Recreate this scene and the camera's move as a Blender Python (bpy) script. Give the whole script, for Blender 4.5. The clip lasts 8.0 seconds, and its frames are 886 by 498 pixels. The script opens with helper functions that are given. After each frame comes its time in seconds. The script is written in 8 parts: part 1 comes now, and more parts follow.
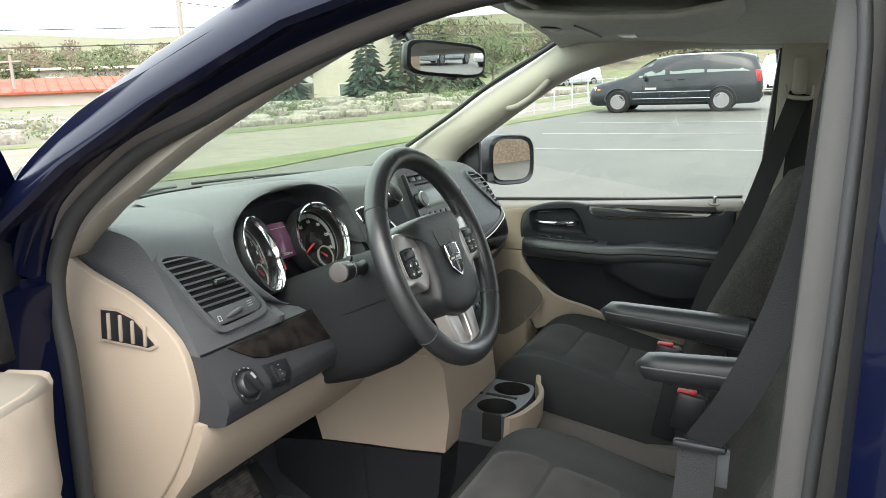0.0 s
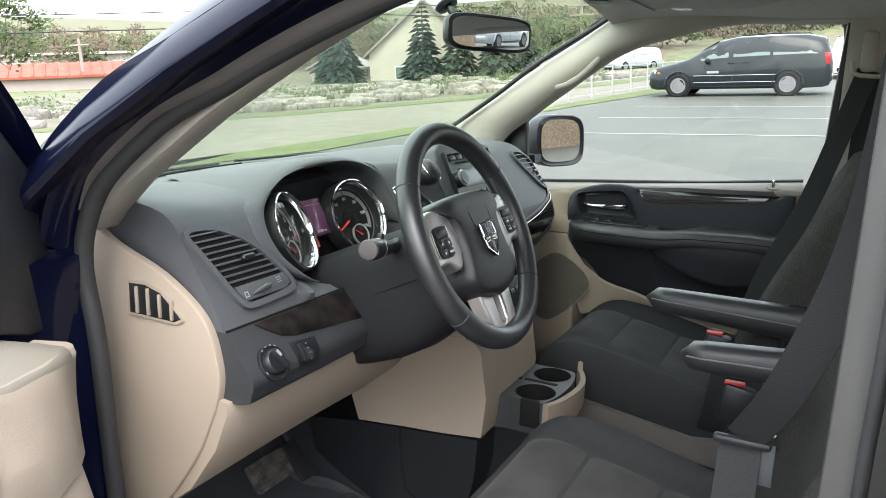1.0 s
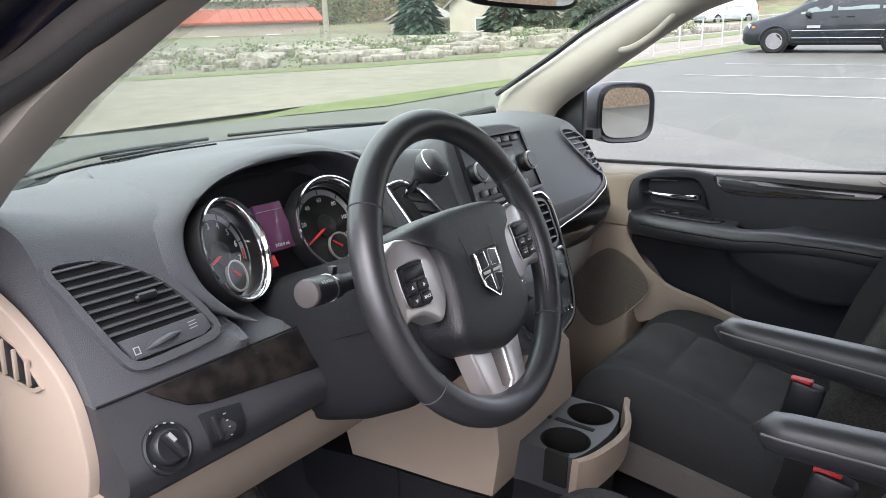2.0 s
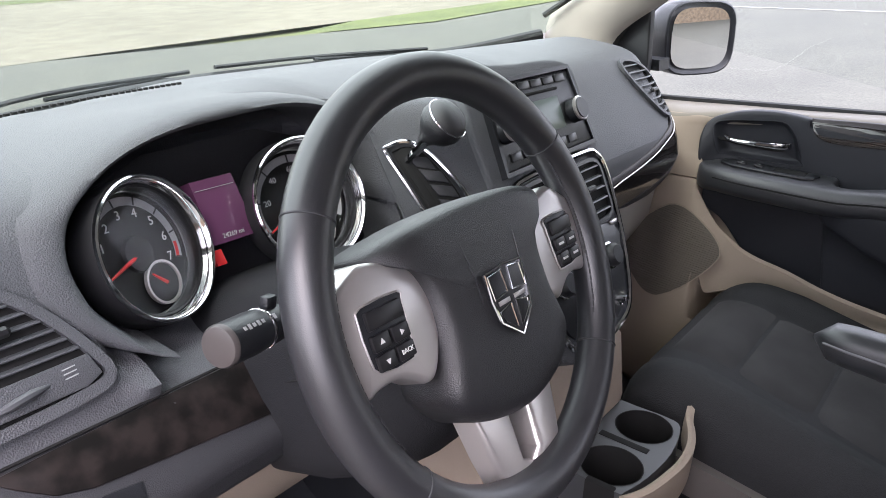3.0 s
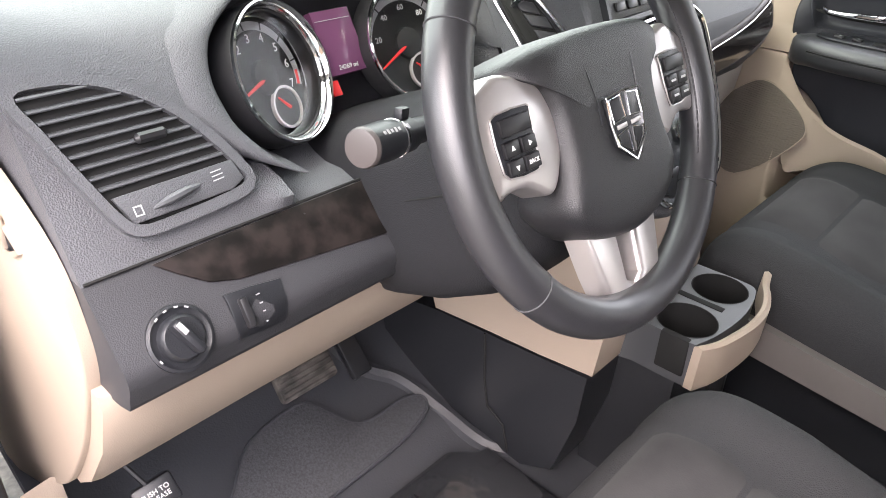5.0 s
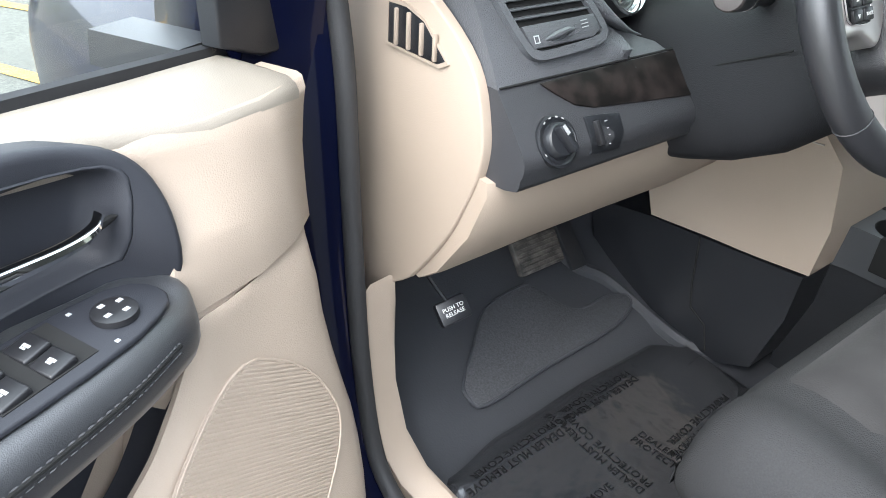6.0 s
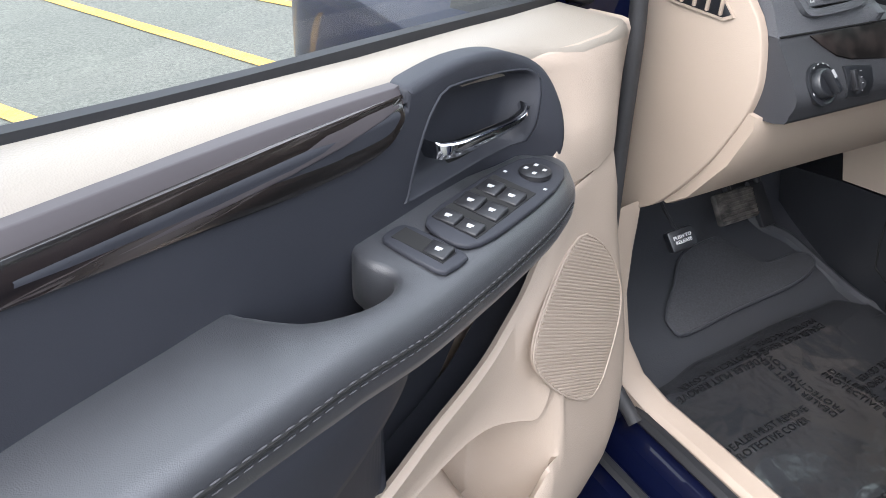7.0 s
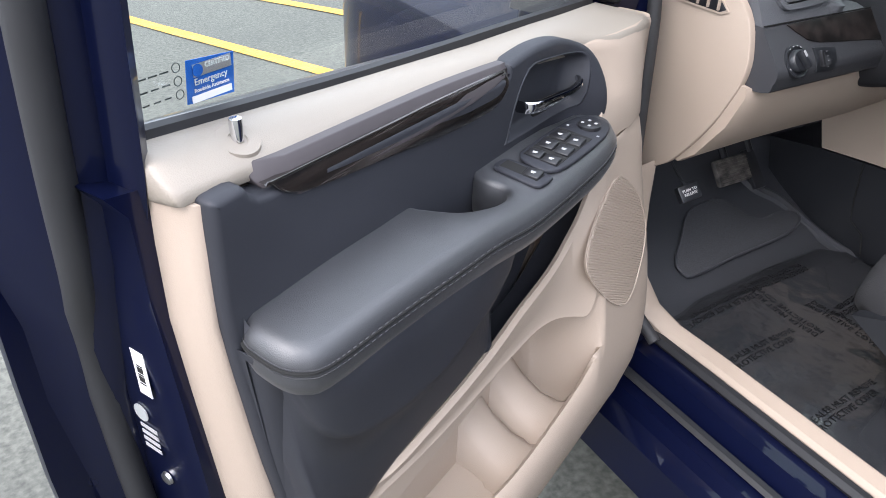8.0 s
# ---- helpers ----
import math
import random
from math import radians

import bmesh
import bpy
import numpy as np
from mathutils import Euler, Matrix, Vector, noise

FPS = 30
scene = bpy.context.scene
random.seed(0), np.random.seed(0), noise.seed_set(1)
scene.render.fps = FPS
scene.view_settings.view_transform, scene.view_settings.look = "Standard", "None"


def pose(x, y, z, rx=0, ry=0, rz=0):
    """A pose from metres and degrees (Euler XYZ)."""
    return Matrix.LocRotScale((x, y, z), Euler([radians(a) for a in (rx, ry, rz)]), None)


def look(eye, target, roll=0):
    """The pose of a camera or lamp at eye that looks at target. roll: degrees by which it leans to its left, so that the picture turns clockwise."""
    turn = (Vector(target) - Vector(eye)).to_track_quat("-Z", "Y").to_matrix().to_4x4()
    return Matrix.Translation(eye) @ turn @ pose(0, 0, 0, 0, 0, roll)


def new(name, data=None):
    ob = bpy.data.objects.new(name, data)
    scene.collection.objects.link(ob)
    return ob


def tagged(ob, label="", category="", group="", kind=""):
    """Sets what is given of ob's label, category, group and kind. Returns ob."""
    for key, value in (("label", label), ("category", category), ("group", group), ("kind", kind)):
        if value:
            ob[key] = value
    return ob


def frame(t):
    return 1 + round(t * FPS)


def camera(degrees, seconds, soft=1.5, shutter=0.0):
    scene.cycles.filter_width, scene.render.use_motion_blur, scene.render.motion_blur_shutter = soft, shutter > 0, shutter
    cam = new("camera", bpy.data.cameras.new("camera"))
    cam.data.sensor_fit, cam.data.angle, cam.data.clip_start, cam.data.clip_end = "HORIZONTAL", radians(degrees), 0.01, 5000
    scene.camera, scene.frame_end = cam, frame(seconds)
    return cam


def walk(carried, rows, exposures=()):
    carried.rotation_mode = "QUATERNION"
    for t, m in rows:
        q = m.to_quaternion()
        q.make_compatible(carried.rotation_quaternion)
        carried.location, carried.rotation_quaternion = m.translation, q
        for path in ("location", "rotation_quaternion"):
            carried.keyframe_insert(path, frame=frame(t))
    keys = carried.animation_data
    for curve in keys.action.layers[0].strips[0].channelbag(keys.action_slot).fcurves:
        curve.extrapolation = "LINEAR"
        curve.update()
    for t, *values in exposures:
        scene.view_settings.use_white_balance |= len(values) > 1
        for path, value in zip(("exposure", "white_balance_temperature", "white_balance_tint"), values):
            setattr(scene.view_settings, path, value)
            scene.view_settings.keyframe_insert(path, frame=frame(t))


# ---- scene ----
cam = camera(61.0, 8.0, soft=0.9)
PATH = [
    (0, (-1.507, -0.416, 1.336), (0.296, 0.364, 0.959), 1.2),
    (0.5, (-1.516, -0.399, 1.322), (0.252, 0.452, 0.931), 1.3),
    (1, (-1.46, -0.427, 1.321), (0.274, 0.476, 0.9), 1.4),
    (1.2, (-1.402, -0.437, 1.335), (0.315, 0.487, 0.889), 1.7),
    (2.3, (-1.012, -0.323, 1.348), (0.546, 0.764, 0.751), 1.8),
    (2.5, (-0.955, -0.302, 1.348), (0.584, 0.797, 0.696), 1.8),
    (3, (-0.846, -0.23, 1.343), (0.634, 0.887, 0.592), 1.9),
    (3.5, (-0.783, -0.195, 1.346), (0.625, 0.935, 0.487), 2.0),
    (4, (-0.759, -0.183, 1.328), (0.596, 0.938, 0.375), 1.8),
    (5.3, (-1.012, -0.237, 1.294), (0.254, 0.93, 0.277), 3.0),
    (5.5, (-1.075, -0.239, 1.283), (0.153, 0.964, 0.261), 3.2),
    (6, (-1.231, -0.239, 1.241), (-0.136, 1.066, 0.193), 3.4),
    (6.5, (-1.385, -0.263, 1.244), (-0.426, 1.13, 0.176), 3.3),
    (7, (-1.534, -0.292, 1.246), (-0.656, 1.147, 0.17), 2.8),
    (7.5, (-1.668, -0.374, 1.274), (-0.821, 1.08, 0.193), 2.4),
    (8, (-1.768, -0.473, 1.318), (-0.883, 0.96, 0.24), 1.9),
]
EXPO = [(0.0, 1.93, 6500, 6), (1.2, 1.93, 6250, 10), (2.3, 1.99, 6230, 22), (3.0, 2.2, 6230, 24), (3.5, 2.45, 6280, 25), (4.2, 2.75, 6400, 24), (5.3, 3.1, 6680, 17), (6.0, 2.55, 6000, 7), (6.5, 2.45, 5980, 6), (7.0, 2.15, 6050, 12), (7.5, 1.99, 6020, 13), (8.0, 1.92, 6000, 14)]
walk(cam, [(t, look(eye, target, roll)) for t, eye, target, roll in PATH], EXPO)

# ---- world and light: a bright overcast day ----
SUN_EL, SUN_AZ = radians(52), radians(250)
world = bpy.data.worlds.new("overcast_sky")
scene.world = world
world.use_nodes = True
wn, wl = world.node_tree.nodes, world.node_tree.links
sky = wn.new("ShaderNodeTexSky")
sky.sky_type, sky.sun_disc = "NISHITA", False
sky.sun_elevation, sky.sun_rotation = SUN_EL, SUN_AZ
sky.air_density, sky.dust_density, sky.ozone_density = 1.0, 6.0, 0.6
soft = wn.new("ShaderNodeMixRGB")
soft.inputs[0].default_value = 0.72
soft.inputs[2].default_value = (8.6, 8.9, 9.2, 1)
wl.new(sky.outputs[0], soft.inputs[1])
wl.new(soft.outputs[0], wn["Background"].inputs[0])
wn["Background"].inputs[1].default_value = 0.15
sun_data = bpy.data.lights.new("sun", "SUN")
sun_data.energy, sun_data.angle, sun_data.color = 0.7, radians(40), (1.0, 0.97, 0.93)
sun = new("sun", sun_data)
sun.matrix_basis = look((0, 0, 30), (0 - 30 * math.cos(SUN_EL) * math.sin(SUN_AZ) / math.sin(SUN_EL), -30 * math.cos(SUN_EL) * math.cos(SUN_AZ) / math.sin(SUN_EL), 0))

# ---- materials ----
def mat(name, color, rough=0.5, metal=0.0, color2=None, scale=8.0, grain=0.0, grain_scale=900.0, spec=0.5, coat=0.0, emit=0.0, detail=4.0, patch=0.5, speck=0.0, speck_amt=0.35, depth=0.001, coat_rough=0.06, sheen=0.0):
    """A surface with broad colour variation between two tones and fine grain in relief."""
    m = bpy.data.materials.new(name)
    m.use_nodes = True
    n, l = m.node_tree.nodes, m.node_tree.links
    b = n["Principled BSDF"]
    b.inputs["Roughness"].default_value, b.inputs["Metallic"].default_value = rough, metal
    b.inputs["Specular IOR Level"].default_value = spec
    b.inputs["Coat Weight"].default_value = coat
    b.inputs["Coat Roughness"].default_value = coat_rough
    b.inputs["Sheen Weight"].default_value, b.inputs["Sheen Roughness"].default_value = sheen, 0.35
    co = n.new("ShaderNodeTexCoord")
    c2 = color2 or tuple(v * 0.86 for v in color)
    nz = n.new("ShaderNodeTexNoise")
    nz.inputs["Scale"].default_value, nz.inputs["Detail"].default_value = scale, detail
    l.new(co.outputs["Object"], nz.inputs["Vector"])
    ramp = n.new("ShaderNodeValToRGB")
    ramp.color_ramp.elements[0].position, ramp.color_ramp.elements[1].position = 0.5 - patch * 0.5, 0.5 + patch * 0.5
    ramp.color_ramp.elements[0].color, ramp.color_ramp.elements[1].color = (*c2, 1), (*color, 1)
    l.new(nz.outputs["Fac"], ramp.inputs[0])
    if speck:
        sn, sr, mul = n.new("ShaderNodeTexNoise"), n.new("ShaderNodeMapRange"), n.new("ShaderNodeMixRGB")
        sn.inputs["Scale"].default_value, sn.inputs["Detail"].default_value = speck, 6.0
        sr.inputs["From Min"].default_value, sr.inputs["From Max"].default_value = 0.3, 0.7
        sr.inputs["To Min"].default_value, sr.inputs["To Max"].default_value = 1 - speck_amt, 1 + speck_amt
        mul.blend_type, mul.inputs[0].default_value = "MULTIPLY", 1.0
        l.new(co.outputs["Object"], sn.inputs["Vector"]), l.new(sn.outputs["Fac"], sr.inputs["Value"])
        l.new(ramp.outputs[0], mul.inputs[1]), l.new(sr.outputs[0], mul.inputs[2]), l.new(mul.outputs[0], b.inputs["Base Color"])
    else:
        l.new(ramp.outputs[0], b.inputs["Base Color"])
    rr = n.new("ShaderNodeMapRange")
    rr.inputs["To Min"].default_value, rr.inputs["To Max"].default_value = max(rough - 0.07, 0.0), min(rough + 0.07, 1.0)
    if rough > 0.02:
        l.new(nz.outputs["Fac"], rr.inputs["Value"])
        l.new(rr.outputs[0], b.inputs["Roughness"])
    if grain:
        g = n.new("ShaderNodeTexVoronoi" if grain_scale > 500 else "ShaderNodeTexNoise")
        g.inputs["Scale"].default_value = grain_scale
        l.new(co.outputs["Object"], g.inputs["Vector"])
        bump = n.new("ShaderNodeBump")
        bump.inputs["Strength"].default_value, bump.inputs["Distance"].default_value = grain, depth
        l.new(g.outputs[0], bump.inputs["Height"])
        l.new(bump.outputs[0], b.inputs["Normal"])
    if emit:
        b.inputs["Emission Color"].default_value = (*color, 1)
        b.inputs["Emission Strength"].default_value = emit
    return m


def glassy(name, tint, rough=0.0, least=0.03):
    """A thin pane: clear with Fresnel gloss."""
    m = bpy.data.materials.new(name)
    m.use_nodes = True
    n, l = m.node_tree.nodes, m.node_tree.links
    n.remove(n["Principled BSDF"])
    tr, gl, lw, mx = n.new("ShaderNodeBsdfTransparent"), n.new("ShaderNodeBsdfGlossy"), n.new("ShaderNodeLayerWeight"), n.new("ShaderNodeMixShader")
    tr.inputs[0].default_value = (*tint, 1)
    gl.inputs["Roughness"].default_value = rough
    pw, sc = n.new("ShaderNodeMath"), n.new("ShaderNodeMath")
    lw.inputs[0].default_value = 0.5
    pw.operation, pw.inputs[1].default_value = "POWER", 5.0
    sc.operation, sc.inputs[1].default_value, sc.inputs[2].default_value = "MULTIPLY_ADD", 0.7, least
    l.new(lw.outputs["Facing"], pw.inputs[0]), l.new(pw.outputs[0], sc.inputs[0]), l.new(sc.outputs[0], mx.inputs[0])
    l.new(tr.outputs[0], mx.inputs[1]), l.new(gl.outputs[0], mx.inputs[2])
    l.new(mx.outputs[0], n["Material Output"].inputs[0])
    return m


M_DASH = mat("charcoal_grained_plastic", (0.098, 0.101, 0.111), 0.5, color2=(0.085, 0.088, 0.096), grain=0.6, grain_scale=700, scale=5, spec=0.28)
M_BLACK = mat("black_plastic", (0.015, 0.0162, 0.0195), 0.38, scale=9, grain=0.15, grain_scale=800, spec=0.5)
M_LEATHER = mat("black_leather", (0.031, 0.0322, 0.0360), 0.41, scale=14, grain=0.22, grain_scale=1100, spec=0.7, coat=0.18, coat_rough=0.36, sheen=0.06)
M_SOFT = mat("soft_black_panel", (0.0255, 0.0268, 0.0330), 0.52, scale=14, grain=0.12, grain_scale=1300, spec=0.3)
M_RIM = mat("smooth_rim_leather", (0.025, 0.0252, 0.029), 0.36, scale=20, grain=0.08, grain_scale=1500, spec=1.0)
M_PAD = mat("grained_airbag_cover", (0.015, 0.0153, 0.018), 0.42, scale=14, grain=0.4, grain_scale=1100, spec=0.9)
M_SEATTRIM = mat("grey_seat_plastic", (0.17, 0.155, 0.145), 0.5, scale=8, grain=0.15, grain_scale=800)
# warm grey trim again, the shade beside the driver's seat put into its colour
M_PILLARSHADE = mat("shaded_pillar_plastic", (0.085, 0.081, 0.079), 0.5, scale=8, grain=0.15, grain_scale=800)
M_MESH = mat("brown_speaker_mesh", (0.155, 0.132, 0.112), 0.8, scale=600, detail=1)
M_SLAT = mat("grey_vent_slat", (0.080, 0.084, 0.092), 0.36, scale=12)
M_TANWALL = mat("tan_brick_wall", (0.26, 0.185, 0.12), 0.9, color2=(0.20, 0.145, 0.095), scale=2, speck=14)
M_FASCIA = mat("dark_fascia_plastic", (0.042, 0.0428, 0.0475), 0.46, scale=6, grain=0.25, grain_scale=900, spec=0.35)
M_BEIGE = mat("beige_plastic", (0.365, 0.298, 0.240), 0.6, color2=(0.346, 0.282, 0.227), scale=4, grain=0.2, grain_scale=760, spec=0.35)
M_CREAM = mat("pale_beige_pad", (0.250, 0.220, 0.182), 0.5, color2=(0.235, 0.206, 0.171), scale=4, grain=0.2, grain_scale=760)
M_GREYTRIM = mat("warm_grey_trim", (0.42, 0.385, 0.34), 0.6, scale=5, grain=0.15, grain_scale=760)
M_HEADLINER = mat("grey_headliner_cloth", (0.60, 0.585, 0.555), 0.95, scale=60, grain=0.3, grain_scale=400)
M_CHROME = mat("chrome", (0.82, 0.83, 0.85), 0.08, metal=1.0, scale=3)
M_SATIN = mat("satin_silver_plastic", (0.64, 0.61, 0.60), 0.33, metal=0.72, scale=6)
def streaked_wood():
    """Dark glossy wood print with long fine grain, some of it silvery."""
    m = mat("dark_gloss_wood", (0.022, 0.0165, 0.0145), 0.16, coat=0.7)
    n, l = m.node_tree.nodes, m.node_tree.links
    co, mp, nz, ramp = n.new("ShaderNodeTexCoord"), n.new("ShaderNodeMapping"), n.new("ShaderNodeTexNoise"), n.new("ShaderNodeValToRGB")
    mp.inputs["Scale"].default_value = (2.2, 70.0, 90.0)
    nz.inputs["Scale"].default_value, nz.inputs["Detail"].default_value, nz.inputs["Distortion"].default_value = 1.0, 4.0, 0.15
    ramp.color_ramp.elements[0].position, ramp.color_ramp.elements[1].position = 0.38, 0.60
    ramp.color_ramp.elements[0].color, ramp.color_ramp.elements[1].color = (0.007, 0.006, 0.0057, 1), (0.019, 0.0145, 0.013, 1)
    for at, tone in ((0.625, (0.060, 0.052, 0.050, 1)), (0.645, (0.022, 0.018, 0.016, 1)), (0.74, (0.05, 0.043, 0.041, 1))):
        ramp.color_ramp.elements.new(at).color = tone
    l.new(co.outputs["Object"], mp.inputs["Vector"]), l.new(mp.outputs[0], nz.inputs["Vector"])
    l.new(nz.outputs["Fac"], ramp.inputs[0]), l.new(ramp.outputs[0], n["Principled BSDF"].inputs["Base Color"])
    return m


M_WOOD = streaked_wood()
M_DULLWOOD = mat("dull_dark_wood_print", (0.022, 0.0170, 0.0160), 0.40, color2=(0.007, 0.006, 0.0058), scale=46, detail=12, patch=0.22, spec=0.25)
M_FABRIC = mat("dark_seat_fabric", (0.054, 0.051, 0.048), 0.95, color2=(0.038, 0.036, 0.033), scale=26, grain=0.5, grain_scale=450, spec=0.2, speck=260)
M_WEAVE = mat("ribbed_bolster_fabric", (0.036, 0.0362, 0.0385), 0.8, color2=(0.025, 0.0252, 0.027), scale=520, grain=0.5, grain_scale=620, spec=0.3, detail=1)
M_SUEDE = mat("suede_insert", (0.056, 0.0546, 0.0555), 0.95, color2=(0.037, 0.036, 0.037), scale=9, sheen=0.14, grain=0.3, grain_scale=480, spec=0.1, detail=8, patch=0.3)
M_TRAY = mat("matt_black_tray", (0.052, 0.055, 0.060), 0.42, scale=9, spec=0.5)
M_GLASSPRINT = mat("dark_glass_print", (0.05, 0.055, 0.055), 0.7)
M_CARPET = mat("black_vinyl_floor", (0.043, 0.0455, 0.053), 0.38, scale=12, grain=0.4, grain_scale=300, spec=0.7)
M_MAT = mat("grey_floor_mat", (0.047, 0.049, 0.055), 0.7, scale=16, grain=0.6, grain_scale=420, speck=300)
M_WORNPAD = mat("worn_dusty_rubber", (0.13, 0.118, 0.105), 0.7, color2=(0.03, 0.028, 0.027), scale=45, detail=6, patch=0.3)
M_FILM = mat("black_film_cover", (0.026, 0.0275, 0.031), 0.22, scale=10, grain=0.9, grain_scale=24, coat=1.0, coat_rough=0.06, spec=1.0, depth=0.005)
M_BLUE = mat("dark_blue_paint", (0.0022, 0.0036, 0.017), 0.3, scale=3, coat=0.36, coat_rough=0.02, spec=0.08, speck=2200, speck_amt=0.3)
M_RUBBER = mat("black_rubber_seal", (0.018, 0.0185, 0.021), 0.55, scale=14)
M_SEAL = mat("grey_door_rubber", (0.034, 0.034, 0.036), 0.6, scale=20, grain=0.2, grain_scale=800)
M_LIP = mat("warm_grey_seal_cloth", (0.115, 0.102, 0.098), 0.8, scale=30, grain=0.3, grain_scale=400)
M_BELT = mat("black_webbing", (0.012, 0.012, 0.014), 0.7, scale=300, grain=0.5, grain_scale=480)
M_GLASS = glassy("clear_glass", (0.93, 0.95, 0.94))
M_SCREENGLASS = glassy("tinted_windscreen_glass", (0.855, 0.905, 0.845))
M_LENS = glassy("gauge_lens", (0.97, 0.97, 0.97), least=0.006)
M_MIRROR = mat("mirror_glass", (0.86, 0.87, 0.88), 0.0, metal=1.0)
M_WHITE = mat("white_print", (0.75, 0.75, 0.75), 0.5)
M_RED = mat("red_needle", (0.75, 0.03, 0.03), 0.4)
M_GAUGE = mat("gauge_face", (0.009, 0.009, 0.010), 0.5)
M_GAUGERING = mat("gauge_scale_grey", (0.42, 0.42, 0.44), 0.5)
M_SCREEN = mat("purple_lit_screen", (0.10, 0.036, 0.08), 0.2, emit=0.035)
M_BUTTON = mat("dark_button", (0.016, 0.016, 0.018), 0.38, spec=0.5)
M_STITCH = mat("grey_thread", (0.20, 0.20, 0.21), 0.8)
M_THREAD = mat("dark_grey_thread", (0.055, 0.055, 0.06), 0.8)
M_DIMPRINT = mat("grey_switch_print", (0.35, 0.35, 0.36), 0.5)
M_ICON = mat("pale_switch_icon", (0.42, 0.43, 0.44), 0.5)
M_GREYSTRIP = mat("grey_strip_and_inlay_sheen", (0.066, 0.058, 0.061), 0.5, scale=10, spec=0.3)
M_SHROUD = mat("matt_black_shroud_plastic", (0.016, 0.0165, 0.019), 0.62, scale=9, grain=0.3, grain_scale=900, spec=0.3)
M_ENDCAP = mat("warm_grey_cap", (0.085, 0.074, 0.072), 0.4, scale=10)
M_PRINT = mat("faint_black_print", (0.006, 0.006, 0.006), 0.6)
M_STEEL = mat("steel", (0.45, 0.45, 0.46), 0.35, metal=1.0)
M_STICKER = mat("blue_sticker", (0.02, 0.12, 0.48), 0.4)
M_ASPHALT = mat("worn_asphalt", (0.088, 0.089, 0.074), 0.72, color2=(0.062, 0.063, 0.052), scale=1.3, grain=0.7, grain_scale=60, detail=12, patch=0.4, speck=55, speck_amt=0.4, spec=0.4)
M_ROAD = mat("pale_concrete_road", (0.175, 0.158, 0.121), 0.9, color2=(0.14, 0.126, 0.095), scale=0.35, detail=8, speck=2.5, speck_amt=0.15)
M_GRASS = mat("lawn", (0.115, 0.138, 0.040), 0.95, color2=(0.062, 0.082, 0.022), scale=1.1, grain=1.0, grain_scale=40, detail=8, speck=25, speck_amt=0.4)
M_HILL = mat("dull_spring_hillside", (0.105, 0.125, 0.045), 0.95, color2=(0.115, 0.092, 0.058), scale=0.06, detail=8, patch=0.25, speck=0.9, speck_amt=0.3)
M_FIELD = mat("stone_yard_earth", (0.165, 0.145, 0.11), 0.95, color2=(0.09, 0.10, 0.05), scale=0.5, detail=8)
M_YELLOW = mat("yellow_line_paint", (0.52, 0.29, 0.03), 0.8, color2=(0.30, 0.19, 0.05), scale=7, detail=8, speck=40)
M_WHITELINE = mat("white_line_paint", (0.36, 0.37, 0.36), 0.8, color2=(0.20, 0.21, 0.20), scale=3, detail=8)
M_STONE = mat("pale_stone", (0.30, 0.275, 0.235), 0.9, color2=(0.15, 0.135, 0.115), scale=3, speck=9)
M_LEAF = mat("green_leaves", (0.075, 0.110, 0.026), 0.8, color2=(0.035, 0.060, 0.014), scale=1.2)
M_FARGREEN = mat("hazy_far_green", (0.085, 0.10, 0.040), 0.9, color2=(0.05, 0.062, 0.028), scale=0.1)
M_FARBROWN = mat("hazy_far_brown", (0.135, 0.10, 0.062), 0.9, color2=(0.085, 0.064, 0.042), scale=0.1)
M_SPRUCE = mat("spruce_needles", (0.045, 0.085, 0.055), 0.85, color2=(0.02, 0.045, 0.03), scale=2.0)
M_BUD = mat("spring_buds", (0.13, 0.105, 0.060), 0.85, color2=(0.07, 0.058, 0.034), scale=1.0)
M_BARK = mat("bark", (0.16, 0.13, 0.10), 0.9, scale=6)
M_SIDING = mat("pale_siding", (0.58, 0.53, 0.45), 0.8, scale=1)
M_ROOFGREY = mat("grey_shingles", (0.30, 0.28, 0.26), 0.9, scale=4)
M_ROOFRED = mat("rusty_red_metal_roof", (0.30, 0.045, 0.025), 0.75, color2=(0.34, 0.095, 0.055), scale=1.2, detail=8)
M_WALLPINK = mat("pinkish_wall", (0.40, 0.34, 0.31), 0.85, scale=1)
M_DARKGLASS = mat("dark_window_glass", (0.16, 0.20, 0.185), 0.2, spec=0.3)
M_VANBLACK = mat("black_car_paint", (0.013, 0.017, 0.020), 0.3, coat=0.45, spec=0.2, coat_rough=0.03)
M_VANWHITE = mat("white_car_paint", (0.72, 0.72, 0.72), 0.3, coat=0.8)
M_VANSILVER = mat("silver_car_paint", (0.50, 0.53, 0.57), 0.3, metal=0.4, coat=0.8)
M_TYRE = mat("tyre_rubber", (0.014, 0.014, 0.014), 0.85, spec=0.3)
M_ALLOY = mat("alloy_rim", (0.30, 0.30, 0.31), 0.4, metal=0.5)
M_REDLAMP = mat("red_lamp", (0.55, 0.02, 0.02), 0.2)
M_LAMPGLASS = mat("pale_lamp_glass", (0.75, 0.74, 0.70), 0.15)
M_AMBER = mat("amber_lamp", (0.75, 0.22, 0.03), 0.2)
M_POLE = mat("weathered_pole", (0.30, 0.27, 0.24), 0.9)
M_GALV = mat("galvanised_wire", (0.50, 0.52, 0.52), 0.5, metal=0.5)


# ---- mesh helpers ----
def thing(name, at=(0, 0, 0), label="", category="", group="", kind="", turn=None):
    ob = new(name)
    ob.empty_display_size = 0.05
    ob.matrix_basis = (turn if turn is not None else Matrix.Translation(at))
    return tagged(ob, label, category, group, kind)


